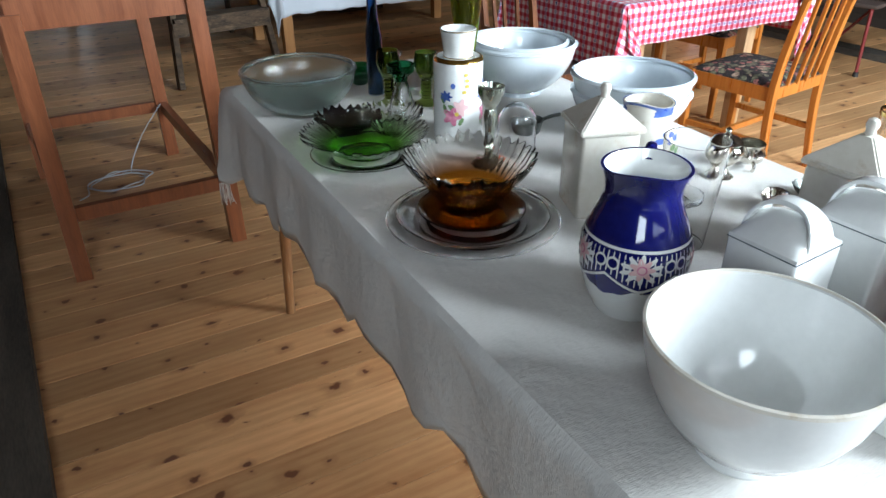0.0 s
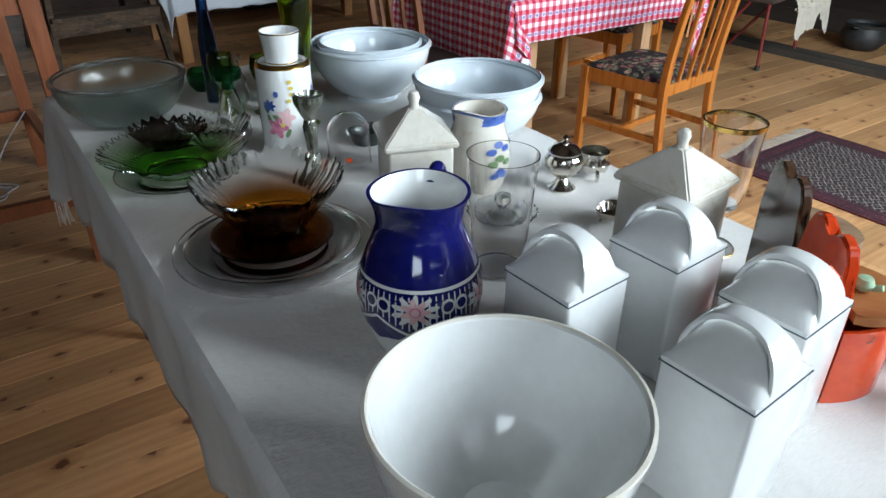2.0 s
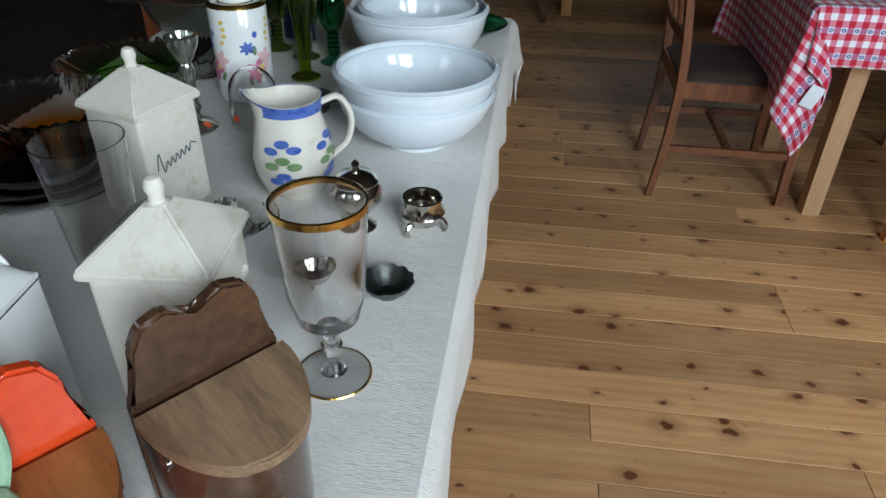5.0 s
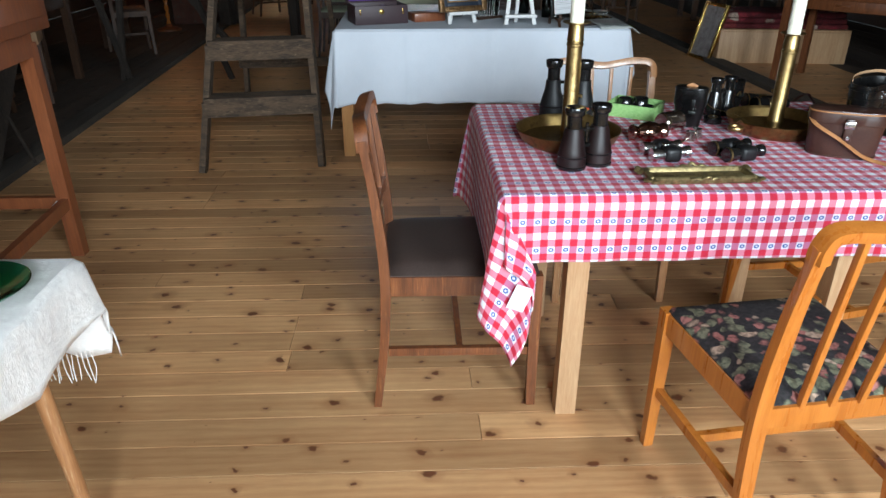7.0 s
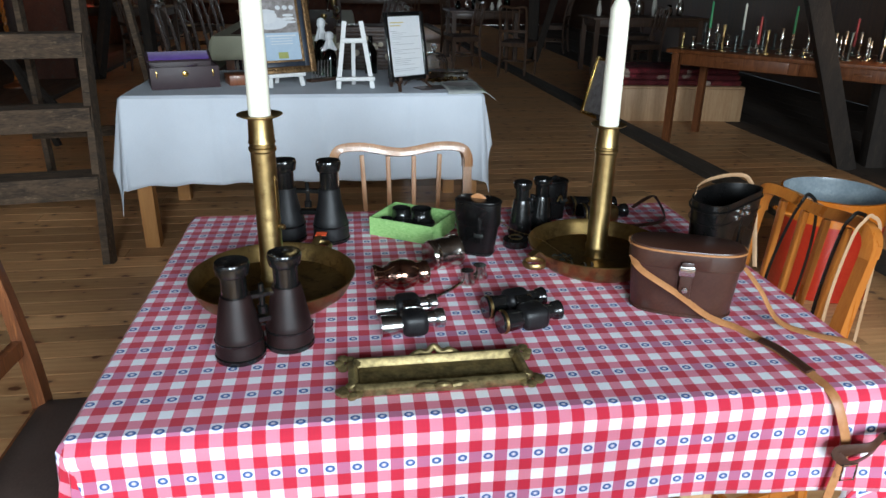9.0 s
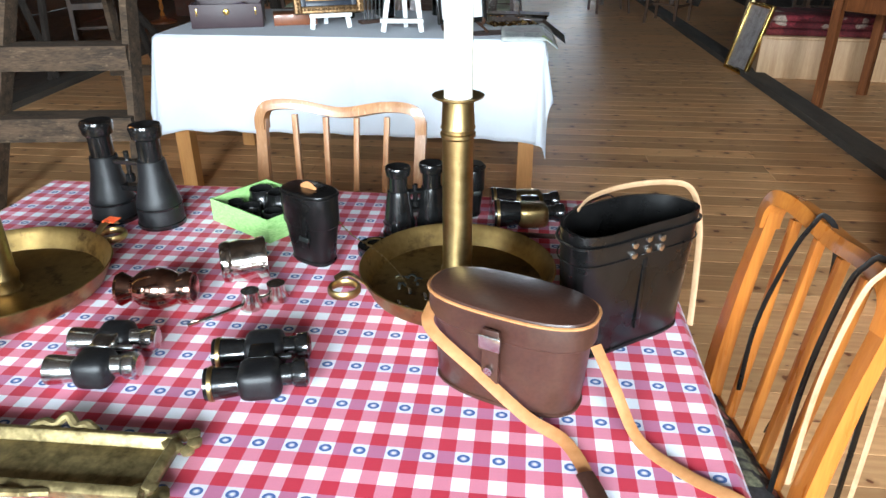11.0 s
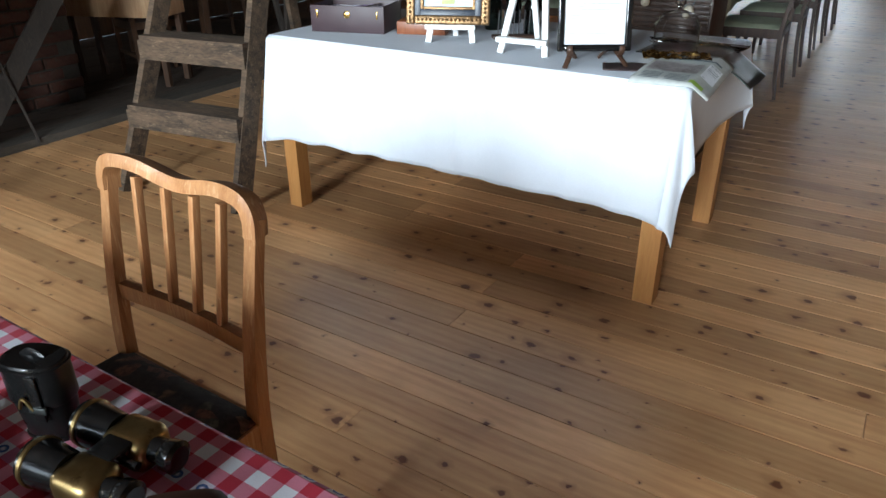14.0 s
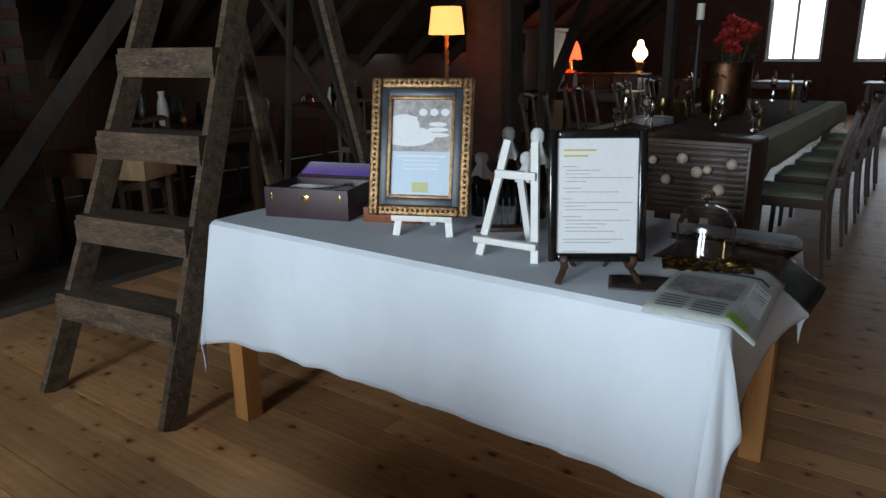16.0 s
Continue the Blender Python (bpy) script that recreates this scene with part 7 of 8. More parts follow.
for k in range(7):
    f = thing("table_fork", "silver fork lying in the cutlery box", "fork", cb.matrix_world @ pose(-0.02 + 0.012 * k, -0.03 + 0.01 * k, 0.083 + 0.002 * (k % 3), 0, 0, 20 + 9 * k), "silver forks")
    part("handle", bar((-0.07, 0, 0.001), (0.03, 0, 0.004), 0.009, 0.003), SILVER, f)
    part("head", bar((0.03, 0, 0.004), (0.075, 0, 0.005), 0.02, 0.003), SILVER, f)


def mini_easel(x, y, turn, h=0.3, w=0.17, ledge=0.07, label="small white wooden table easel"):
    ob = thing("table_easel", label, "easel", on3(x, y, turn), "white table easels")
    lean = math.tan(radians(14))
    for s in (-1, 1):
        part("front_leg", bar((s * w / 2, 0, 0.001), (s * w * 0.24, h * lean, h), 0.022, 0.012, up=(0, 1, 0)), EASEL_WHITE, ob)
    part("rear_leg", bar((0, h * lean + 0.07, 0.001), (0, h * lean * 0.75 + 0.012, h * 0.74), 0.02, 0.012, up=(0, 1, 0)), EASEL_WHITE, ob)
    part("ledge", box((w * 1.12, 0.03, 0.018), (0, ledge * lean - 0.02, ledge), bevel=0.002), EASEL_WHITE, ob)
    part("cross_bar", box((w * 0.72, 0.012, 0.022), (0, h * 0.72 * lean - 0.013, h * 0.72), bevel=0.002), EASEL_WHITE, ob)
    return ob


def easel_frame(name, label, x, y, z, turn, w, h, tilt, band):
    """A picture frame that leans back; gives the thing and a local pose on its face."""
    ob = thing(name, label, "picture", Matrix.Translation((x, y, z)) @ Matrix.Rotation(radians(turn), 4, "Z") @ Matrix.Rotation(radians(-tilt), 4, "X"))
    return ob


mini_easel(0.482, 4.0, 24, 0.34, 0.17, 0.06)
gf = easel_frame("gilt_picture", "carved gilt frame with a coffee cup poster on an easel", 0.487, 3.972, Z3 + 0.0705, 24, 0.33, 0.42, 14, 0.04)
fw, fh = 0.312, 0.415


def frame_bars(ob, fw, fh, band, mat, y0, depth, name):
    for s in (-1, 1):
        part(name, box((band, depth, fh), (s * (fw / 2 - band / 2), y0, fh / 2), bevel=0.006, segs=3), mat, ob)
        part(name, box((fw - 2 * band, depth, band), (0, y0, fh / 2 + s * (fh / 2 - band / 2)), bevel=0.006, segs=3), mat, ob)


frame_bars(gf, fw, fh, 0.032, MOULDING, 0, 0.028, "carved_moulding")
bead = bmesh.new()
for k in range(26):
    for s in (-1, 1):
        add_lathe(bead, [(0, -0.006), (0.006, -0.002), (0, 0.008)], 6, m=pose(s * (fw / 2 - 0.016), -0.014, 0.012 + (fh - 0.024) * k / 25, 0, 30 if k % 2 else -30, 0))
for k in range(19):
    for s in (-1, 1):
        add_lathe(bead, [(0, -0.006), (0.006, -0.002), (0, 0.008)], 6, m=pose(-fw / 2 + 0.016 + (fw - 0.032) * k / 18, -0.014, fh / 2 + s * (fh / 2 - 0.016), 0, 60 if k % 2 else 120, 0))
tagged(part("carved_leaves", bead, MOULDING, gf), kind="stuff")


def inset(ob, x0, x1, z0, z1, y0, dp, mat, name, band=None):
    if band is None:
        return part(name, box((x1 - x0, dp, z1 - z0), ((x0 + x1) / 2, y0, (z0 + z1) / 2), bevel=0), mat, ob)
    for a, b, c, e in ((x0, x0 + band, z0, z1), (x1 - band, x1, z0, z1), (x0 + band, x1 - band, z0, z0 + band), (x0 + band, x1 - band, z1 - band, z1)):
        part(name, box((b - a, dp, e - c), ((a + b) / 2, y0, (c + e) / 2), bevel=0.001), mat, ob)


inset(gf, -fw / 2 + 0.032, fw / 2 - 0.032, 0.032, fh - 0.032, 0.002, 0.018, NAVY, "navy_band", 0.022)
inset(gf, -fw / 2 + 0.054, fw / 2 - 0.054, 0.054, fh - 0.054, 0.003, 0.02, MOULDING, "inner_slip", 0.01)
inset(gf, -fw / 2 + 0.064, fw / 2 - 0.064, 0.064, fh - 0.064, 0.008, 0.006, PALE_BLUE, "poster")
px0, px1, pz0, pz1 = -fw / 2 + 0.064, fw / 2 - 0.064, 0.064, fh - 0.064
pm = pz0 + (pz1 - pz0) * 0.46
inset(gf, px0, px1, pm, pz1, 0.0045, 0.001, GREY_PRINT, "photo")


def disc(ob, name, x, z, rx, rz, y0, mat):
    bm = bmesh.new()
    c = bm.verts.new((x, y0, z))
    ring = [bm.verts.new((min(max(x + rx * math.cos(a), px0), px1), y0, min(max(z + rz * math.sin(a), pm), pz1))) for a in (k * math.pi / 14 for k in range(28))]
    for k in range(28):
        bm.faces.new((c, ring[k], ring[(k + 1) % 28]))
    return part(name, bm, mat, ob)


disc(gf, "printed_saucer", px0 + 0.05, pm + 0.045, 0.085, 0.03, 0.0036, LIGHT_PRINT)
disc(gf, "printed_cup", px0 + 0.035, pm + 0.078, 0.05, 0.034, 0.003, PAGE)
disc(gf, "printed_coffee", px0 + 0.035, pm + 0.1, 0.044, 0.009, 0.0026, LIGHT_PRINT)
for k in range(3):
    disc(gf, "printed_saucer", px0 + 0.142, pm + 0.05 + 0.016 * k, 0.036 - 0.004 * k, 0.007, 0.0032, (LIGHT_PRINT, PAGE, LIGHT_PRINT)[k])
    disc(gf, "printed_cup", px0 + 0.095 + 0.034 * k, pm + 0.118, 0.013, 0.011, 0.0034, LIGHT_PRINT)
for k, wd in enumerate((0.15, 0.11, 0.11, 0.11)):
    zz = pm - 0.014 - 0.013 * k
    part("print_line", box((wd, 0.0006, 0.006 if k == 0 else 0.0035), (0, 0.0046, zz), bevel=0), PAGE, gf)
part("print_block", box((0.05, 0.0006, 0.03), (0, 0.0046, pz0 + 0.024), bevel=0), OLIVE_PRINT, gf)
part("backing", box((fw - 0.03, 0.005, fh - 0.03), (0, 0.0145, fh / 2), bevel=0), DARK_WOOD, gf)

mini_easel(0.822, 3.93, 3, 0.315, 0.17, 0.05, "empty small white wooden table easel")

bf = easel_frame("framed_notice", "black framed price list on a small dark stand", 1.092, 3.905, Z3 + 0.045, 33, 0.25, 0.32, 10, 0.02)
bw_, bh_ = 0.24, 0.325
frame_bars(bf, bw_, bh_, 0.022, BLACK_ENAMEL, 0, 0.016, "frame")
inset(bf, -bw_ / 2 + 0.022, bw_ / 2 - 0.022, 0.022, bh_ - 0.022, 0.003, 0.004, PAGE, "page")
part("backing", box((bw_ - 0.02, 0.004, bh_ - 0.02), (0, 0.009, bh_ / 2), bevel=0), DARK_WOOD, bf)
tx, tz = -bw_ / 2 + 0.036, bh_ - 0.05
for k, (wd, dx, gap, mt) in enumerate(((0.08, 0, 0.014, OCHRE_INK), (0.06, 0, 0.026, OCHRE_INK), (0.035, 0, 0.009, INK), (0.085, 0.006, 0.009, INK), (0.06, 0.006, 0.009, INK), (0.165, 0.006, 0.009, INK), (0.05, 0.006, 0.017, INK), (0.045, 0, 0.009, INK), (0.13, 0.006, 0.017, INK), (0.025, 0, 0.009, INK), (0.165, 0.006, 0.009, INK), (0.05, 0.006, 0.009, INK), (0.13, 0.006, 0.017, INK), (0.045, 0, 0.009, INK), (0.16, 0.006, 0.009, INK), (0.1, 0.006, 0.009, INK), (0.08, 0.006, 0.009, INK), (0.12, 0.006, 0.02, INK), (0.15, 0, 0.008, INK), (0.12, 0, 0.022, INK), (0.06, 0, 0.006, INK), (0.075, 0, 0.006, INK), (0.06, 0, 0.006, INK))):
    if mt is OCHRE_INK:
        part("print_line", box((wd, 0.0006, 0.0045), (tx + dx + wd / 2, 0.0006, tz), bevel=0), mt, bf)
    else:
        part("print_line", box((wd, 0.0006, 0.0017), (tx + dx + wd / 2, 0.0006, tz), bevel=0), GREY_INK, bf)
    tz -= gap
st = thing("plate_stand", "small carved dark wooden plate stand", "stand", on3(1.092, 3.905, 33))
for s in (-1, 1):
    part("foot", sweep([(s * 0.075, 0.055, 0.055), (s * 0.078, 0.01, 0.043), (s * 0.08, -0.02, 0.036), (s * 0.084, -0.035, 0.055), (s * 0.085, -0.03, 0.066)], 0.02, 0.011, 8, 5), DARK_WOOD, st)
    part("claw", sweep([(s * 0.08, -0.015, 0.036), (s * 0.09, -0.035, 0.02), (s * 0.1, -0.05, 0.004)], 0.018, 0.009, 8, 4), DARK_WOOD, st)
    part("rear_foot", sweep([(s * 0.075, 0.06, 0.05), (s * 0.05, 0.09, 0.02), (s * 0.04, 0.1, 0.004)], 0.018, 0.009, 8, 4), DARK_WOOD, st)
part("back", bar((-0.075, 0.055, 0.055), (0.075, 0.055, 0.055), 0.014, 0.02), DARK_WOOD, st)

tagged(finish("small_wooden_box", box((0.2, 0.13, 0.05), (0.27, 4.14, Z3 + 0.0255), (0, 0, 20), 0.003), MAHOGANY), "small red-brown wooden box behind the easel", "box")
for k in range(9):
    f = thing("standing_fork", "steel fork standing in a rack", "fork", on3(0.60 + 0.016 * k, 4.16 + 0.012 * k, 0), "forks in a rack")
    part("handle", sweep([(0, 0, 0.012), (0.001, 0.002, 0.06), (0.004, 0.0, 0.1), (0.006, -0.006, 0.108)], 0.006, 0.003, 6, 3), STEEL, f)
tagged(finish("fork_rack", box((0.2, 0.05, 0.014), (0.662, 4.208, Z3 + 0.0075), (0, 0, 37), 0.003), DARK_WOOD), "low dark rack for forks", "rack")
BOTTLE = glass("dark_green_bottle_glass", (0.02, 0.05, 0.03), 0.05)
TISSUE = surface("white_tissue", (0.70, 0.71, 0.72), (0.82, 0.83, 0.84), 18, rough=0.9, bump=0.3)
for k, (x, y, hh, cap_) in enumerate(((0.475, 4.35, 0.19, True), (0.695, 4.27, 0.215, True), (0.65, 4.42, 0.265, True), (0.47, 4.54, 0.25, True), (0.62, 4.48, 0.17, False), (0.92, 4.48, 0.2, False), (1.04, 4.27, 0.18, False))):
    b = thing("bottle", "dark green glass bottle under a tied white cloth" if cap_ else "dark green glass bottle", "bottle", on3(x, y), "bottles on the white table")
    part("glass", lathe(shell([(0.034, 0), (0.036, 0.004), (0.036, hh * 0.55), (0.026, hh * 0.7), (0.013, hh * 0.8), (0.013, hh), (0.015, hh + 0.004)], 0.003), 28), BOTTLE, b)
    if cap_:
        part("cloth_cap", lathe([(0.036, hh * 0.72), (0.026, hh * 0.82), (0.0165, hh * 0.93), (0.0165, hh * 0.95), (0.023, hh * 1.0), (0.022, hh * 1.09), (0.012, hh * 1.14), (0, hh * 1.15)], 40, wave=lambda a, i: (1 + (0.12 if i < 3 else 0.03) * math.cos(a * 7 + 0.6), 0.006 * math.sin(a * 3) if i == 0 else 0)), TISSUE, b, "white cloth tied round the neck")
cl = thing("glass_cloche", "clear glass cloche with a ball knob over foil", "cloche", on3(1.255, 4.27))
co_ = [(0.078, 0.0), (0.08, 0.004), (0.077, 0.01), (0.077, 0.09), (0.06, 0.125), (0.02, 0.14)]
part("dome", lathe(co_ + [(0.0, 0.141), (0.0, 0.1385)] + [(r - 0.002, z - 0.002) for r, z in reversed(co_) if z > 0.003] + [(0.076, 0.0)], 48, close=True), CLEAR, cl)
part("knob", lathe([(0.006, 0.1412), (0.008, 0.15), (0.018, 0.16), (0.018, 0.172), (0.008, 0.184), (0, 0.186)], 24), CLEAR, cl)
fo = thing("gold_foil", "crumpled gold foil wrapping", "foil", on3(1.30, 4.13, 20))
bm = bmesh.new()
n = 22
fr = random.Random(9)
gg_ = [[bm.verts.new((-0.11 + 0.22 * i / n, -0.06 + 0.12 * j / n, 0.012 + 0.011 * noise.noise((i * 0.7, j * 0.7, 5.0)) + 0.005 * fr.random())) for j in range(n + 1)] for i in range(n + 1)]
for i in range(n):
    for j in range(n):
        bm.faces.new((gg_[i][j], gg_[i + 1][j], gg_[i + 1][j + 1], gg_[i][j + 1]))
part("sheet", bm, GOLD_FOIL, fo)
gt = thing("glass_tray", "oblong clear glass tray with gold-printed cards", "tray", on3(1.30, 4.42, -8))
part("base", box((0.34, 0.11, 0.006), (0, 0, 0.004), bevel=0.002), CLEAR, gt)
for s in (-1, 1):
    part("side", box((0.34, 0.005, 0.022), (0, s * 0.056, 0.012), (s * -25, 0, 0), 0.002), CLEAR, gt)
for k in range(2):
    tagged(finish("gold_card", box((0.11, 0.05, 0.002), (1.22 + 0.14 * k, 4.43 - 0.02 * k, Z3 + 0.0095), (0, 0, -12 + 20 * k), 0), GOLD_FOIL), "gold printed card on a glass tray", "card")


def sheet(name, label, x0, y0, ux, uy, w, h, mat, bend, z, n=16):
    """A limp printed sheet: lies on the table and droops beyond its edges."""
    ob = thing(name, label, "newspaper", None)
    u = Vector((ux, uy, 0)).normalized()
    v = Vector((-u.y, u.x, 0))
    dist = {}

    def lay(s, t, lift=0.0):
        p = Vector((x0, y0, z)) + u * (s * w) + v * (t * h)
        over = max(0.0, p.x - WX2 - 0.012, WY1 - 0.014 - p.y)
        p.z += 0.004 * noise.noise((p.x * 9, p.y * 9, bend)) + 0.004 - over * 0.75 + lift + 0.002
        return p
    bm = bmesh.new()
    g = [[bm.verts.new(lay(i / n, j / n)) for j in range(n + 1)] for i in range(n + 1)]
    for i in range(n):
        for j in range(n):
            bm.faces.new((g[i][j], g[i + 1][j], g[i + 1][j + 1], g[i][j + 1]))
    p = part("paper", bm, mat, ob)
    so = p.modifiers.new("thickness", "SOLIDIFY")
    so.thickness = 0.003

    def block(s0, s1, t0, t1, m2, nm):
        b = bmesh.new()
        k = 10
        q = [[b.verts.new(lay(s0 + (s1 - s0) * i / k, t0 + (t1 - t0) * j / k, 0.0022)) for j in range(k + 1)] for i in range(k + 1)]
        for i in range(k):
            for j in range(k):
                b.faces.new((q[i][j], q[i + 1][j], q[i + 1][j + 1], q[i][j + 1]))
        part(nm, b, m2, ob)
    return ob, block


mag, mblock = sheet("magazine", "dark printed magazine sheet over the table edge", 1.15, 4.16, 0.995, -0.02, 0.40, 0.24, PEWTER, 2.0, Z3)
mblock(0.05, 0.8, 0.1, 0.9, surface("dark_photo_print", (0.02, 0.015, 0.012), (0.10, 0.06, 0.04), 12, rough=0.35, bump=0.0), "photo")
leaflet, lblock = sheet("leaflet", "dark glossy leaflet under the newspaper", 1.15, 3.845, 0.93, 0.36, 0.16, 0.11, surface("dark_leaflet", (0.015, 0.012, 0.014), (0.08, 0.05, 0.05), 14, rough=0.3, bump=0.0), 1.0, Z3)
news, nblock = sheet("newspaper", "folded grey newspaper drooping over the table corner", 1.265, 3.755, 0.985, 0.04, 0.235, 0.42, NEWSPRINT, 4.0, Z3 + 0.006)
nblock(0.06, 0.72, 0.30, 0.62, GREY_PRINT, "photo")
nblock(0.78, 0.95, 0.28, 0.66, LIGHT_PRINT, "column")
for k in range(9):
    nblock(0.80, 0.93, 0.30 + 0.04 * k, 0.312 + 0.04 * k, INK, "print_line")
for k in range(5):
    nblock(0.08, 0.34, 0.06 + 0.04 * k, 0.072 + 0.04 * k, INK, "print_line")
    nblock(0.40, 0.68, 0.06 + 0.04 * k, 0.072 + 0.04 * k, INK, "print_line")
nblock(0.06, 0.9, 0.735, 0.775, INK, "headline")
nblock(0.10, 0.42, 0.84, 0.95, INK, "masthead")
nblock(0.72, 0.9, 0.04, 0.12, GREEN_INK, "advert")

# ---- timber frame and chimney ----


def timber(name, label, a, b, w, h=None):
    ob = finish(name, bar(a, b, w, h or w, up=(0.3, 1, 0.1), flat=0.75, n=12), TIMBER)
    return tagged(ob, label, "timber", kind="structure")


BRACE = "rough grey-brown hewn timber of the roof frame"
timber("timber_post", BRACE, (-2.24, 3.24, 0.03), (-2.30, 3.18, 2.9), 0.17)
timber("timber_brace", BRACE, (-2.19, 3.38, 0.03), (-2.2, 6.1, 3.1), 0.11)
timber("timber_post", BRACE, (-2.24, 9.3, 0.03), (-2.30, 9.3, 2.9), 0.17)
timber("timber_brace", BRACE, (-2.19, 9.5, 0.03), (-2.2, 11.9, 2.9), 0.11)
timber("timber_brace", BRACE, (4.36, 4.9, 0.0), (3.2, 4.9, 2.75), 0.13)
timber("timber_post", BRACE, (4.62, 4.95, 0.0), (4.5, 4.95, 2.3), 0.16)
timber("timber_post", BRACE, (3.62, 11.2, 0.03), (3.6, 11.2, 3.0), 0.16)
timber("timber_brace", BRACE, (3.62, 11.0, 0.03), (3.9, 10.2, 1.9), 0.1)
timber("timber_post", BRACE, (-1.165, 8.0, 0.0), (-1.165, 8.0, 4.3), 0.1)
timber("timber_post", BRACE, (-0.17, 8.25, 0.0), (-0.17, 8.25, 4.9), 0.075)
for a, b in (((-2.33, 6.0, 0.0), (-2.86, 6.0, 2.2)), ((-2.40, 6.02, 0.0), (-2.12, 6.02, 2.3)), ((-1.45, 6.04, 0.0), (-2.25, 6.04, 2.45)), ((-2.85, 6.06, 2.1), (-1.42, 6.06, 0.3))):
    timber("timber_strut", "slim grey timber strut under the roof", a, b, 0.05, 0.035)
timber("iron_rod", "thin dark rod leaning on the beam", (-2.05, 3.66, 0.02), (-2.45, 3.52, 1.6), 0.014)

chimney = thing("brick_chimney", "old red brick chimney stack under the roof", "chimney", pose(-3.05, 3.98, 0), kind="structure")
part("core", box((0.56, 0.86, 3.6), (0, 0, 1.8), bevel=0), MORTAR, chimney)
brick_me = bpy.data.meshes.new("brick")
bmx = box((0.025, 0.235, 0.065), bevel=0.005, segs=1)
bmx.to_mesh(brick_me)
bmx.free()
brick_me.materials.append(BRICK)
brr = random.Random(3)
for r in range(20):
    off = 0.125 if r % 2 else 0.0
    for k in range(-2, 3):
        yy = k * 0.25 + off - 0.06
        if abs(yy) < 0.33:
            b = new("brick", brick_me)
            b.parent = chimney
            b.matrix_local = pose(0.283 + brr.uniform(0, 0.004), yy, 0.05 + r * 0.078)
    for k in range(-1, 2):
        xx = k * 0.25 + off - 0.06
        if abs(xx) < 0.2:
            b = new("brick", brick_me)
            b.parent = chimney
            b.matrix_local = pose(xx, -0.433 - brr.uniform(0, 0.004), 0.05 + r * 0.078, 0, 0, 90)

# ---- lamps that burn ----
SHADE_GLOW = glow("lit_parchment_shade", (1.0, 0.42, 0.12), 1.8)
SHADE_RED = glow("lit_red_silk_shade", (1.0, 0.09, 0.03), 3.0)
GLOBE_GLOW = glow("lit_opal_globe", (1.0, 0.66, 0.32), 9.0)


def lamp_light(x, y, z, watts, colour, r=0.06):
    d = bpy.data.lights.new("lamp_bulb", "POINT")
    d.energy, d.color, d.shadow_soft_size = watts, colour, r
    new("lamp_bulb", d).location = (x, y, z)


fl_ = thing("floor_lamp", "lit floor lamp with a barley-twist stem", "lamp", pose(-2.92, 9.0, 0.0))
part("base", lathe([(0, 0), (0.15, 0), (0.15, 0.02), (0.05, 0.05), (0.03, 0.08), (0, 0.08)], 32), OAK_DARK, fl_)
for s in (0, math.pi):
    part("twist", sweep([(0.014 * math.cos(s + k * 0.8), 0.014 * math.sin(s + k * 0.8), 0.08 + 1.38 * k / 60) for k in range(61)], 0.026, n=7, steps=0), BEECH_ORANGE, fl_)
part("shade", lathe([(0.2, 1.47), (0.165, 1.76), (0.162, 1.76), (0.197, 1.47)], 40, close=True), SHADE_GLOW, fl_)
lamp_light(-2.92, 9.0, 1.38, 1.6, (1.0, 0.55, 0.22))
rl = thing("table_lamp", "lit red silk shaded lamp with a brass foot", "lamp", pose(-3.77, 14.0, 0.9))
part("foot", lathe([(0, 0), (0.12, 0), (0.05, 0.05), (0.03, 0.2), (0, 0.2)], 24), GOLD, rl)
part("shade", lathe([(0.2, 0.22), (0.19, 0.26), (0.16, 0.4), (0.11, 0.52), (0.1, 0.52)], 32, wave=lambda a, i: (1 + 0.05 * math.cos(a * 8), 0.01 * math.cos(a * 8) if i == 0 else 0)), SHADE_RED, rl)
sideb = thing("sideboard", "dark wooden sideboard against the eaves", "sideboard", pose(-3.4, 14.0, 0))
part("body", box((1.9, 0.5, 0.86), (0, 0, 0.43), bevel=0.006), OAK_DARK, sideb)
part("top", box((2.0, 0.56, 0.035), (0, 0, 0.88), bevel=0.006), OAK_DARK, sideb)
ol = thing("oil_lamp", "lit oil lamp with an opal glass globe", "lamp", pose(-2.52, 14.0, 0.9))
part("font", lathe([(0, 0), (0.09, 0), (0.03, 0.06), (0.07, 0.14), (0.07, 0.18), (0, 0.2)], 24), BRASS, ol)
part("globe", lathe([(0.05, 0.2), (0.12, 0.28), (0.11, 0.36), (0.05, 0.44), (0.045, 0.52), (0.04, 0.52)], 28), GLOBE_GLOW, ol)
lamp_light(-2.52, 13.85, 1.5, 4, (1.0, 0.62, 0.3))

# ---- the long dining table beyond ----
table("dining_table", "long dining table laid under a cream cloth", -0.34, 0.88, 6.75, 10.7, (0.5, 1.8), 0.07, OAK_DARK, OAK_DARK)
cloth_object("cream_tablecloth", draped(-0.34, 0.88, 6.75, 10.7, TOP, 0.2, cell=0.05, wave=0.012, waves=6, seed=14, ragged=0.01), CLOTH_CREAM, "cream cloth with a dark runner and fringed hem")
RUNNER = surface("dark_brown_runner", (0.05, 0.025, 0.018), (0.12, 0.06, 0.04), 9, rough=0.9, bump=0.3)
tagged(finish("table_runner", box((0.95, 3.7, 0.005), (0.27, 8.75, TOP + 0.0085), bevel=0.001), RUNNER), "dark brown patterned runner on the dining table", "runner")
Z4 = TOP + 0.0118
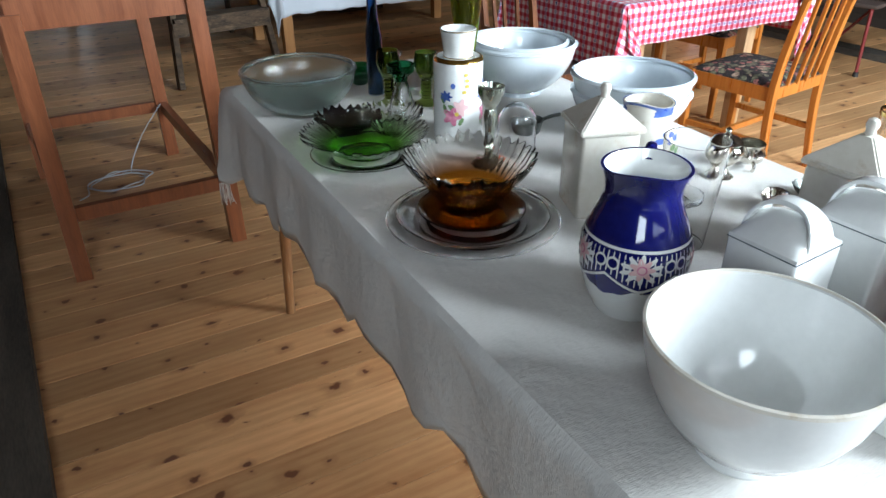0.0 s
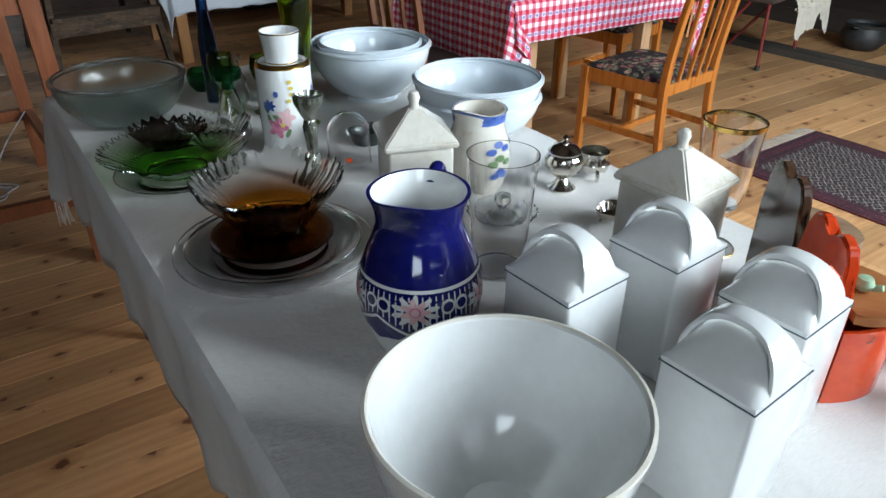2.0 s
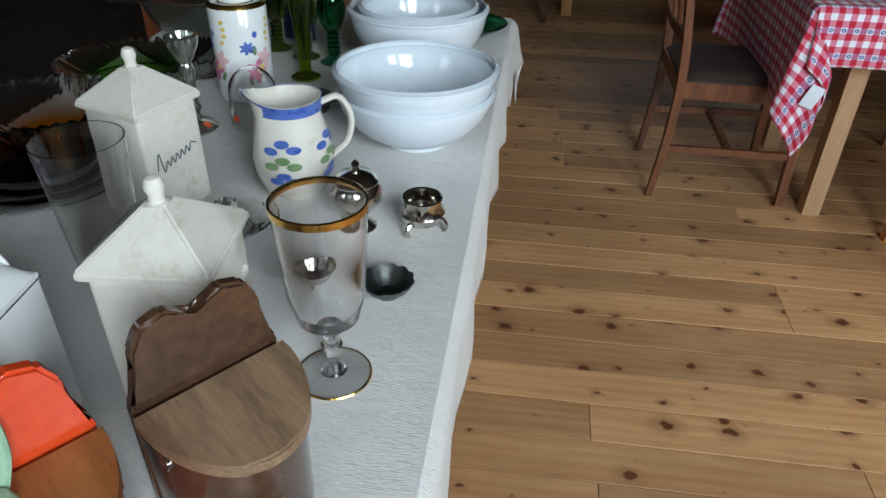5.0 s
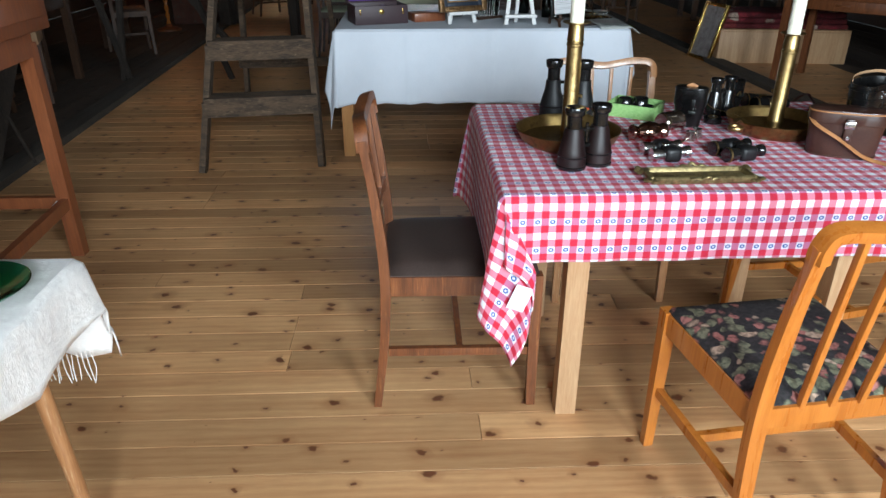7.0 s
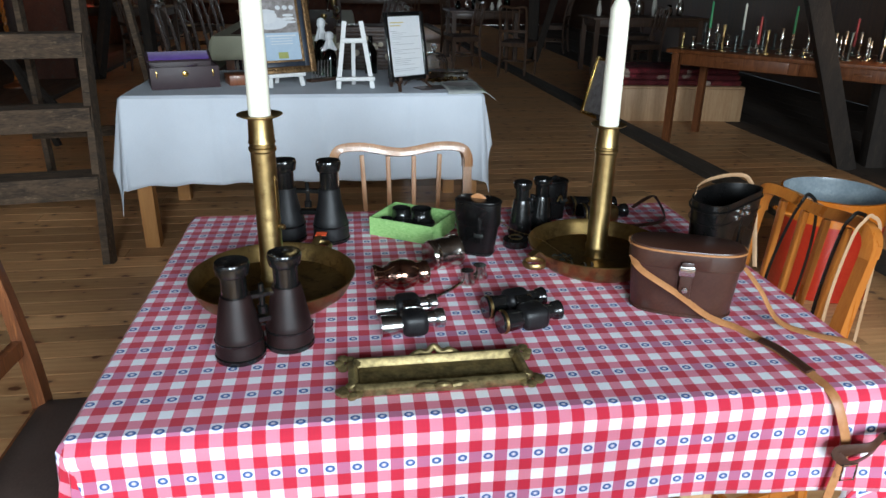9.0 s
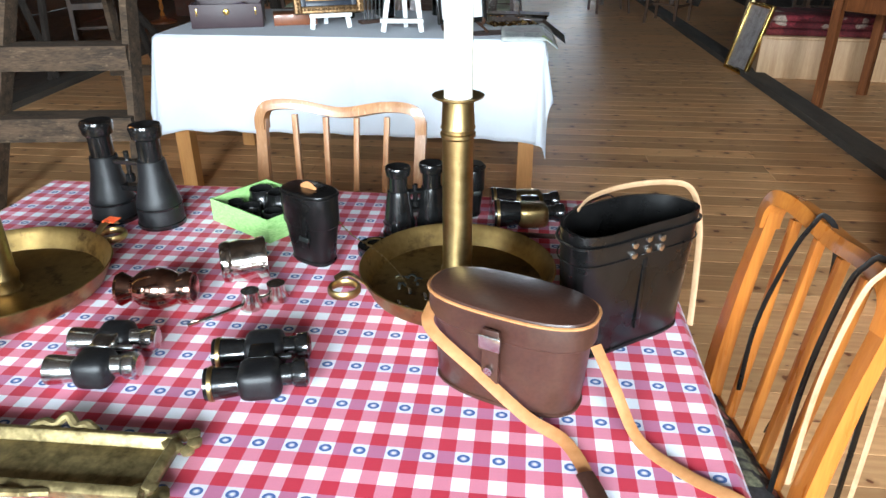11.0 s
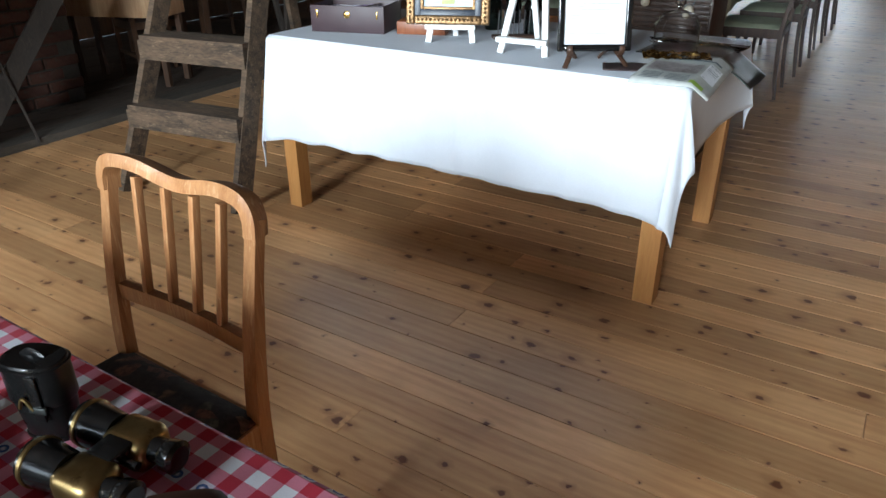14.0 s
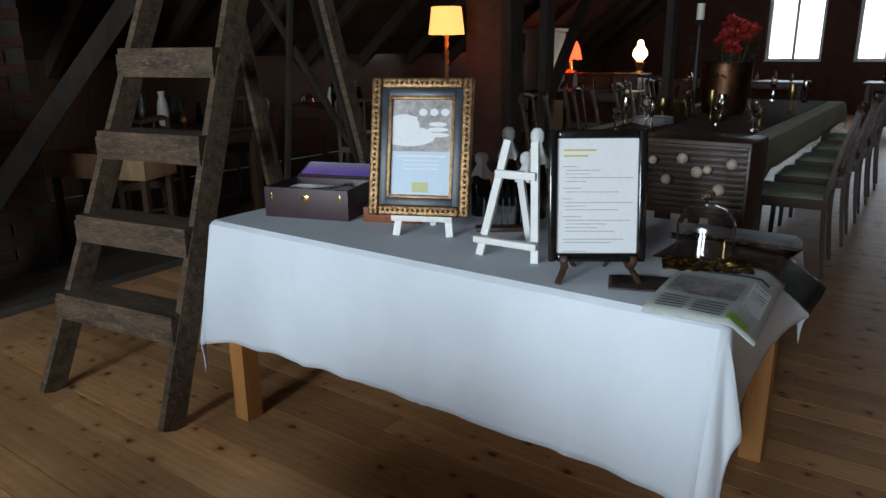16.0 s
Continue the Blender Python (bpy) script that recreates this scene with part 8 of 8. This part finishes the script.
GREEN_SEAT = surface("pale_green_upholstery", (0.30, 0.34, 0.24), (0.40, 0.44, 0.32), 12, rough=0.85, bump=0.2)
far_chair = dining_chair("upholstered_chair", "dark polished chair with a pale green seat", pose(1.05, 7.0, 0, 0, 0, 92), DARK_WOOD, GREEN_SEAT, 0.47, 0.98, 0.46, 0.42, 0.44, 1, 0.034, 0.02, 0.1, "", True, group="chairs at the dining table")
for k in range(1, 5):
    copy_thing(far_chair, pose(1.06, 7.0 + 0.78 * k, 0, 0, 0, 92))
for k in range(4):
    copy_thing(far_chair, pose(-0.55, 7.2 + 0.9 * k, 0, 0, 0, -90))
cp = thing("copper_pail", "large dark copper pail of red flowers and fir", "pail", pose(0.2, 8.62, Z4))
COPPER = surface("dark_copper", (0.16, 0.075, 0.04), (0.30, 0.15, 0.09), 9, rough=0.35, metal=1.0, bump=0.1)
part("pail", lathe(shell([(0.15, 0), (0.17, 0.01), (0.2, 0.2), (0.205, 0.38), (0.21, 0.42)], 0.005), 36), COPPER, cp)
part("bail", sweep([(-0.05, -0.2, 0.3), (0, -0.22, 0.33), (0.05, -0.2, 0.3)], 0.014, n=8), COPPER, cp)
FLOWER_RED = surface("red_petals", (0.30, 0.012, 0.012), (0.42, 0.03, 0.02), 30, rough=0.6, bump=0.1)
FIR = surface("fir_needles", (0.02, 0.04, 0.018), (0.05, 0.08, 0.035), 20, rough=0.7, bump=0.2)
fr_ = random.Random(21)
for k in range(15):
    a, rad = fr_.uniform(0, 6.28), fr_.uniform(0, 0.24)
    z = 0.62 + fr_.uniform(-0.1, 0.16) - rad * 0.5
    part("stem", sweep([(0.3 * rad * math.cos(a), 0.3 * rad * math.sin(a), 0.2), (rad * math.cos(a), rad * math.sin(a), z)], 0.008, n=5, steps=0), FIR, cp)
    b = bmesh.new()
    for q in range(3):
        add_lathe(b, [(0, 0), (0.022 + 0.012 * q, 0.006), (0.045 + 0.012 * q, 0.035 - 0.008 * q)], 15, m=pose(rad * math.cos(a), rad * math.sin(a), z, fr_.uniform(-50, 50), fr_.uniform(-50, 50), 40 * q), wave=lambda an, i: (1 + 0.22 * math.cos(an * 5) * (i == 2), 0))
    part("blossom", b, FLOWER_RED, cp)
sprigs = bmesh.new()
for k in range(900):
    a, rad = fr_.uniform(0, 6.28), fr_.uniform(0.05, 0.36)
    p = Vector((rad * math.cos(a), rad * math.sin(a), 0.40 + fr_.uniform(0, 0.3) - rad * 0.25))
    d = Vector((math.cos(a) + fr_.uniform(-0.8, 0.8), math.sin(a) + fr_.uniform(-0.8, 0.8), fr_.uniform(-0.4, 0.8))).normalized() * fr_.uniform(0.03, 0.07)
    s = d.cross(Vector((0.2, 0.1, 1))).normalized() * 0.004
    sprigs.faces.new([sprigs.verts.new(p - s), sprigs.verts.new(p + s), sprigs.verts.new(p + d)])
tagged(part("fir_sprigs", sprigs, FIR, cp), kind="stuff")
bs = thing("brass_basin", "wide brass basin on the dining table", "basin", pose(-0.12, 8.2, Z4))
part("body", lathe(shell([(0.12, 0), (0.15, 0.01), (0.19, 0.09), (0.2, 0.12)], 0.004), 40), BRASS_DARK, bs)
for k in range(4):
    pl = thing("dinner_plate", "white dinner plate with a dark rim in a stack", "plate", pose(0.0, 7.45, Z4 + 0.012 * k), "stacked plates")
    part("body", lathe(shell([(0.08, 0), (0.085, 0.004), (0.135, 0.014), (0.15, 0.02)], 0.004), 44), PORCELAIN, pl)
tcd = thing("floor_candle_stand", "tall dark candle stand with a white candle", "candlestick", pose(0.08, 8.15, Z4))
part("stem", lathe([(0, 0), (0.06, 0), (0.015, 0.04), (0.02, 0.4), (0.012, 0.7), (0.04, 0.74), (0, 0.75)], 20), IRON, tcd)
part("candle", lathe([(0, 0.751), (0.03, 0.751), (0.03, 0.87), (0, 0.87)], 20), WAX, tcd)
glr = random.Random(17)
for k in range(26):
    x, y = glr.uniform(-0.2, 0.75), glr.uniform(6.95, 8.1) if k < 17 else glr.uniform(8.9, 10.4)
    if math.hypot(x - 0.0, y - 7.45) < 0.22 or math.hypot(x + 0.12, y - 8.2) < 0.26 or math.hypot(x - 0.08, y - 8.15) < 0.12:
        continue
    hgt = glr.uniform(0.1, 0.24)
    g = thing("table_ornament", "silver or glass goblet among the table ornaments", "goblet", pose(x, y, Z4), "ornaments on the dining table")
    part("body", lathe([(0, 0), (0.035, 0), (0.012, 0.02), (0.008, hgt * 0.45), (0.03, hgt * 0.62), (0.034, hgt * 0.8), (0.028, hgt), (0.024, hgt), (0.028, hgt * 0.8), (0, hgt * 0.55)], 20), glr.choice((SILVER, SILVER, BRASS, CLEAR)), g)

# the chest behind the white table, with a garland of pale balls
chest = thing("dark_chest", "tall dark ribbed wooden chest with small white tags", "chest", pose(0.94, 5.36, 0))
part("body", box((0.44, 0.3, 0.95), (0, 0, 0.476), bevel=0.006), DARK_WOOD, chest)
for k in range(12):
    part("rib", box((0.42, 0.012, 0.02), (0, -0.156, 0.66 + 0.024 * k), bevel=0.003), DARK_WOOD, chest)
for k in range(3):
    part("tag", box((0.04, 0.002, 0.045), (-0.16 + 0.11 * k, -0.1515, 0.62), bevel=0), PORCELAIN, chest, "small white tag")
BALL = surface("cream_thread_ball", (0.52, 0.46, 0.36), (0.64, 0.58, 0.47), 40, rough=0.9, bump=0.5, fine=120)
gar = thing("ball_garland", "string of cream thread ball lights hung on the chest", "garland", pose(0.94, 5.36, 0))
gp = [(-0.2, -0.185, 0.83), (-0.15, -0.186, 0.865), (-0.09, -0.186, 0.79), (-0.03, -0.188, 0.88), (0.03, -0.186, 0.83), (0.07, -0.186, 0.842), (0.12, -0.187, 0.765), (0.16, -0.186, 0.87)]
part("string", sweep(gp, 0.003, n=5, steps=3), INK, gar)
for (x, y, z), r in zip(gp, (0.026, 0.017, 0.021, 0.022, 0.024, 0.017, 0.024, 0.021)):
    part("ball", lathe([(r * math.sin(k * math.pi / 10), -r * math.cos(k * math.pi / 10)) for k in range(11)], 18, at=(x, y, z)), BALL, gar)

# ---- the candlestick table under the east slope ----
ct = table("candlestick_table", "brown wooden table with drawers crowded with candlesticks", 3.35, 5.25, 5.03, 5.78, (0.88, 0.31), 0.055, OAK_DARK, OAK_DARK, height=0.76)
ct.matrix_world = pose(4.18, 5.3, 0, 0, 0, -48)
for s in (-1, 1):
    d = part("drawer", box((0.8, 0.02, 0.085), (s * 0.44, -0.335, 0.684), bevel=0.003), OAK_DARK, ct)
    part("pull", box((0.1, 0.016, 0.014), (s * 0.44, -0.353, 0.684), bevel=0.003), OAK_DARK, d)
csr = random.Random(31)
CANDLE_GREEN = surface("green_wax", (0.02, 0.25, 0.08), (0.04, 0.32, 0.12), 10, rough=0.4, bump=0.0)
CANDLE_RED = surface("red_wax", (0.30, 0.01, 0.012), (0.38, 0.02, 0.02), 10, rough=0.4, bump=0.0)
for k in range(46):
    u, v = -0.86 + 1.72 * (k % 23) / 22 + csr.uniform(-0.02, 0.02), (-0.17 if k < 23 else 0.12) + csr.uniform(-0.08, 0.08)
    m = ct.matrix_world @ pose(u, v, 0.757)
    hh = csr.uniform(0.06, 0.2)
    c = thing("small_candlestick", "small brass or silver candlestick on a crowded table", "candlestick", m, "candlesticks on the table")
    part("stick", lathe([(0, 0), (0.03, 0), (0.028, 0.008), (0.01, 0.016), (0.007, hh * 0.5), (0.012, hh * 0.55), (0.008, hh * 0.62), (0.014, hh), (0, hh)], 16), csr.choice((BRASS, SILVER, SILVER, BRASS, PEWTER)), c)
    if k % 5 == 2:
        part("candle", lathe([(0, hh + 0.0005), (0.01, hh + 0.0005), (0.008, hh + 0.19), (0, hh + 0.2)], 12), csr.choice((WAX, CANDLE_GREEN, CANDLE_RED, CANDLE_RED)), c)
m = ct.matrix_world @ pose(0.72, -0.28, 0.757)
gl = thing("globe_lamp", "lit lamp with a small opal globe", "lamp", m)
part("font", lathe([(0, 0), (0.06, 0), (0.055, 0.02), (0.03, 0.05), (0.03, 0.1), (0, 0.1)], 20), WAX, gl)
part("globe", lathe([(0.03, 0.101), (0.07, 0.14), (0.08, 0.19), (0.06, 0.25), (0.03, 0.27), (0, 0.27)], 24), GLOBE_GLOW, gl)
lamp_light(*(ct.matrix_world @ Vector((0.72, -0.42, 1.05))), 2.5, (1.0, 0.62, 0.3), 0.05)
RED_CLOTH = flowered("red_woven_textile", (0.10, 0.008, 0.012), (0.22, 0.02, 0.03), (0.16, 0.02, 0.02), (0.4, 0.3, 0.24), 9)
pc = thing("pine_crate", "long pale pine crate on the floor", "crate", pose(3.86, 6.9, 0, 0, 0, -6))
for s in (-1, 1):
    part("board", box((1.25, 0.025, 0.3), (0, s * 0.3, 0.152), bevel=0.003), PINE_LEG, pc)
    part("end", box((0.025, 0.57, 0.3), (s * 0.612, 0, 0.152), bevel=0.003), PINE_LEG, pc)
part("lid", box((1.25, 0.62, 0.02), (0, 0, 0.313), bevel=0.003), PINE_LEG, pc)
tx_ = thing("red_textile", "folded dark red woven textile on a crate", "textile", pose(3.86, 6.9, 0.3245, 0, 0, -6))
for k in range(3):
    part("fold", box((1.2 - 0.03 * k, 0.56 - 0.02 * k, 0.05), (0, 0, 0.026 + 0.051 * k), bevel=0.02, segs=3), RED_CLOTH, tx_)
gp_ = thing("gilt_wall_picture", "gilt framed dark picture leaning on the floor", "picture", Matrix.Translation((3.1, 6.86, 0.002)) @ Matrix.Rotation(radians(-80), 4, "Z") @ Matrix.Rotation(radians(-14), 4, "X"))
frame_bars(gp_, 0.4, 0.56, 0.035, GOLD, 0, 0.03, "frame")
inset(gp_, -0.165, 0.165, 0.035, 0.525, 0.004, 0.01, GREY_PRINT, "print")
rb = thing("red_cabinet", "dark red painted cabinet beside the table", "cabinet", pose(5.35, 4.75, 0, 0, 0, -40))
part("body", box((0.5, 0.4, 0.62), (0, 0, 0.311), bevel=0.006), surface("dark_red_paint", (0.16, 0.008, 0.01), (0.22, 0.014, 0.014), 6, rough=0.4, bump=0.05), rb)

# the bright sky beyond the far gable
tagged(finish("backdrop", box((14.0, 0.05, 9.0), (MID, NORTH + 6.0, 2.5), bevel=0), glow("overcast_sky", (0.82, 0.92, 1.0), 3.0)), "bright white overcast sky beyond the windows", "sky", kind="structure")

# ---- dim furniture along both sides ----
plain = dining_chair("wooden_chair", "brown wooden chair standing in the dim loft", pose(-2.95, 5.15, 0, 0, 0, 70), BROWN_WOOD, BROWN_SEAT, 0.45, 0.88, 0.43, 0.38, 0.42, 3, 0.036, group="chairs in the dim loft")
for x, y, tn in ((-3.6, 6.6, 200), (-2.8, 7.4, 30), (-1.9, 10.5, -60), (-1.4, 12.0, 120), (-3.3, 11.2, 10), (2.4, 10.4, 100), (2.6, 12.2, 200), (3.0, 9.6, -30), (4.6, 9.4, 90), (5.0, 10.6, 180), (-2.0, 13.0, 200), (1.8, 13.2, 30), (4.3, 12.4, 60)):
    copy_thing(plain, pose(x, y, 0, 0, 0, tn))
for x0, x1, y0, y1, tl in ((-3.9, -2.75, 5.5, 6.2, "low brown table loaded with old household things"), (-4.3, -3.1, 7.6, 8.4, "brown side table in the dim loft"), (-3.2, -1.7, 11.3, 12.1, "brown side table in the dim loft"), (2.3, 3.4, 11.0, 11.8, "brown side table in the dim loft"), (4.0, 5.6, 9.6, 10.3, "brown side table in the dim loft"), (0.6, 3.0, 15.4, 16.3, "long table under the far windows"), (-2.4, -0.2, 15.2, 16.0, "long table under the far windows")):
    table("side_table", tl, x0, x1, y0, y1, ((x1 - x0) / 2 - 0.08, (y1 - y0) / 2 - 0.08), 0.06, BROWN_WOOD, BROWN_WOOD, height=0.74)
    hr = random.Random(int(x0 * 100 + y0 * 10))
    n_ = 7
    for k in range(n_):
        x = x0 + 0.12 + (x1 - x0 - 0.24) * (k + 0.5) / n_
        y = (y0 + y1) / 2 + hr.uniform(-0.18, 0.18)
        hh, r = hr.uniform(0.1, 0.3), hr.uniform(0.03, 0.06)
        v = thing("old_vessel", "dim old vessel on a side table", "vessel", pose(x, y, 0.736), "vessels in the dim loft")
        part("body", lathe(shell([(r * 0.7, 0), (r * 0.75, 0.004), (r, hh * 0.35), (r * 0.8, hh * 0.65), (r * 0.45, hh * 0.85), (r * 0.6, hh)], 0.003), 18), hr.choice((PEWTER, COPPER, CREAMWARE, BRASS_DARK, BOTTLE, SILVER)), v)
plank_box = thing("pale_plank_box", "long open box of pale boards on a low table", "box", pose(-2.95, 4.95, 0.0, 0, 0, 20))
for s in (-1, 1):
    part("board", box((0.8, 0.02, 0.16), (0, s * 0.16, 0.58), bevel=0.003), PINE_LEG, plank_box)
    part("end", box((0.02, 0.3, 0.16), (s * 0.39, 0, 0.58), bevel=0.003), PINE_LEG, plank_box)
    for q in (-1, 1):
        part("leg", bar((s * 0.36, q * 0.13, 0.001), (s * 0.36, q * 0.13, 0.5), 0.04, up=(0, 1, 0)), BROWN_WOOD, plank_box)
part("bottom", box((0.8, 0.34, 0.02), (0, 0, 0.5), bevel=0.002), PINE_LEG, plank_box)
wc = thing("white_cabinet", "tall pale blue-white painted cabinet", "cabinet", pose(-3.7, 12.9, 0))
part("body", box((0.5, 0.45, 1.55), (0, 0, 0.776), bevel=0.01), WHITE_PAINT, wc)
part("cornice", box((0.6, 0.52, 0.06), (0, 0, 1.585), bevel=0.015), WHITE_PAINT, wc)
for s in (-1, 1):
    part("door", box((0.22, 0.02, 1.3), (s * 0.12, -0.236, 0.8), bevel=0.006), WHITE_PAINT, wc)
bp_ = thing("brick_pier", "whitewashed brick pier in the dim loft", "pier", pose(-2.75, 9.75, 0), kind="structure")
part("body", box((0.55, 0.4, 3.2), (0, 0, 1.6), bevel=0.01), BRICK, bp_)

# ---- the floor boards ----
floor = thing("floor", "knotty honey-coloured pine floorboards", "floor", None, kind="structure")
BOARD_W, TILT = 0.118, 0.0
board_meshes = {}


def board_mesh(length):
    if length not in board_meshes:
        bm = bmesh.new()
        add_box(bm, (length - 0.0015, BOARD_W - 0.0032, 0.028), (0, 0, -0.014), bevel=0.0004, segs=1)
        me = bpy.data.meshes.new("floorboard")
        bm.to_mesh(me)
        bm.free()
        me.materials.append(FLOOR)
        board_meshes[length] = me
    return board_meshes[length]


rng = random.Random(5)
rest_v, rest_f = [], []
y = SOUTH
row_i = 0
while y < NORTH:
    x = round(west_edge(y) - 0.06, 2)
    end = EAST_EDGE + 0.05
    first = True
    while x < end - 0.05:
        length = rng.choice((2.4, 3.0, 3.6, 4.2))
        if first:
            length = rng.choice((1.2, 1.8, 2.4, 3.0))
            first = False
        if x + length > end - 0.4:
            length = round(end - x, 2)
        cx, cy = x + length / 2, y + BOARD_W / 2
        if -1.3 < cy < 5.6 and cx + length / 2 > -2.1 and cx - length / 2 < 3.4:
            b = new("floorboard", board_mesh(length))
            b.parent = floor
            b.matrix_local = pose(cx, cy, rng.uniform(-0.0002, 0.0002))
        else:
            k = len(rest_v)
            a, w = length / 2 - 0.0008, BOARD_W / 2 - 0.0014
            dz = rng.uniform(-0.0002, 0.0002)
            rest_v += [(cx - a, cy - w, dz), (cx + a, cy - w, dz), (cx + a, cy + w, dz), (cx - a, cy + w, dz)]
            rest_v += [(px, py, -0.028) for px, py, _ in rest_v[k:k + 4]]
            rest_f += [(k, k + 1, k + 2, k + 3)] + [(k + q, k + 4 + q, k + 4 + (q + 1) % 4, k + (q + 1) % 4) for q in range(4)]
        x += length
    y += BOARD_W
    row_i += 1
me = bpy.data.meshes.new("distant_floorboards")
me.from_pydata(rest_v, [], rest_f)
me.materials.append(FLOOR)
rest = new("distant_floorboards", me)
rest.parent = floor
tagged(rest, kind="stuff")
part("subfloor", box((EAST - WEST + 0.6, NORTH - SOUTH + 0.6, 0.05), (MID, (NORTH + SOUTH) / 2, -0.056), bevel=0), BROWN_WOOD, floor)

# old boards beyond the two sill beams, coloured dark for the shade there
DIMMED_BOARDS = plank_wood("old_boards_dimmed_in_colour", (0.08, 0.057, 0.042), (0.035, 0.024, 0.017), (0.02, 0.013, 0.009), 1, 0.75)
for side, x0, x1 in (("west", WEST, west_edge(SOUTH) - 0.05), ("east", EAST_EDGE + 0.055, EAST)):
    old_v, old_f = [], []
    x = x0
    while x < x1 - 0.05:
        y = SOUTH
        while y < NORTH - 0.1:
            yb = min(y + rng.choice((2.7, 3.3, 3.9)), NORTH)
            xa = x + 0.003
            far_x = min(x + 0.197, west_edge(yb) - 0.065) if side == "west" else min(x + 0.197, x1)
            if far_x > xa + 0.02:
                k, dz = len(old_v), rng.uniform(-0.004, 0.0)
                old_v += [(xa, y + 0.002, dz), (far_x, y + 0.002, dz), (far_x, yb - 0.002, dz), (xa, yb - 0.002, dz)]
                old_v += [(px, py, -0.028) for px, py, _ in old_v[k:k + 4]]
                old_f += [(k, k + 1, k + 2, k + 3)] + [(k + q, k + 4 + q, k + 4 + (q + 1) % 4, k + (q + 1) % 4) for q in range(4)]
            y = yb
        x += 0.2
    me = bpy.data.meshes.new("old_floorboards")
    me.from_pydata(old_v, [], old_f)
    me.materials.append(DIMMED_BOARDS)
    old = new("old_floorboards", me)
    old.parent = floor
    tagged(old, "worn boards beyond the beam, the shade there put into their colour", kind="stuff")
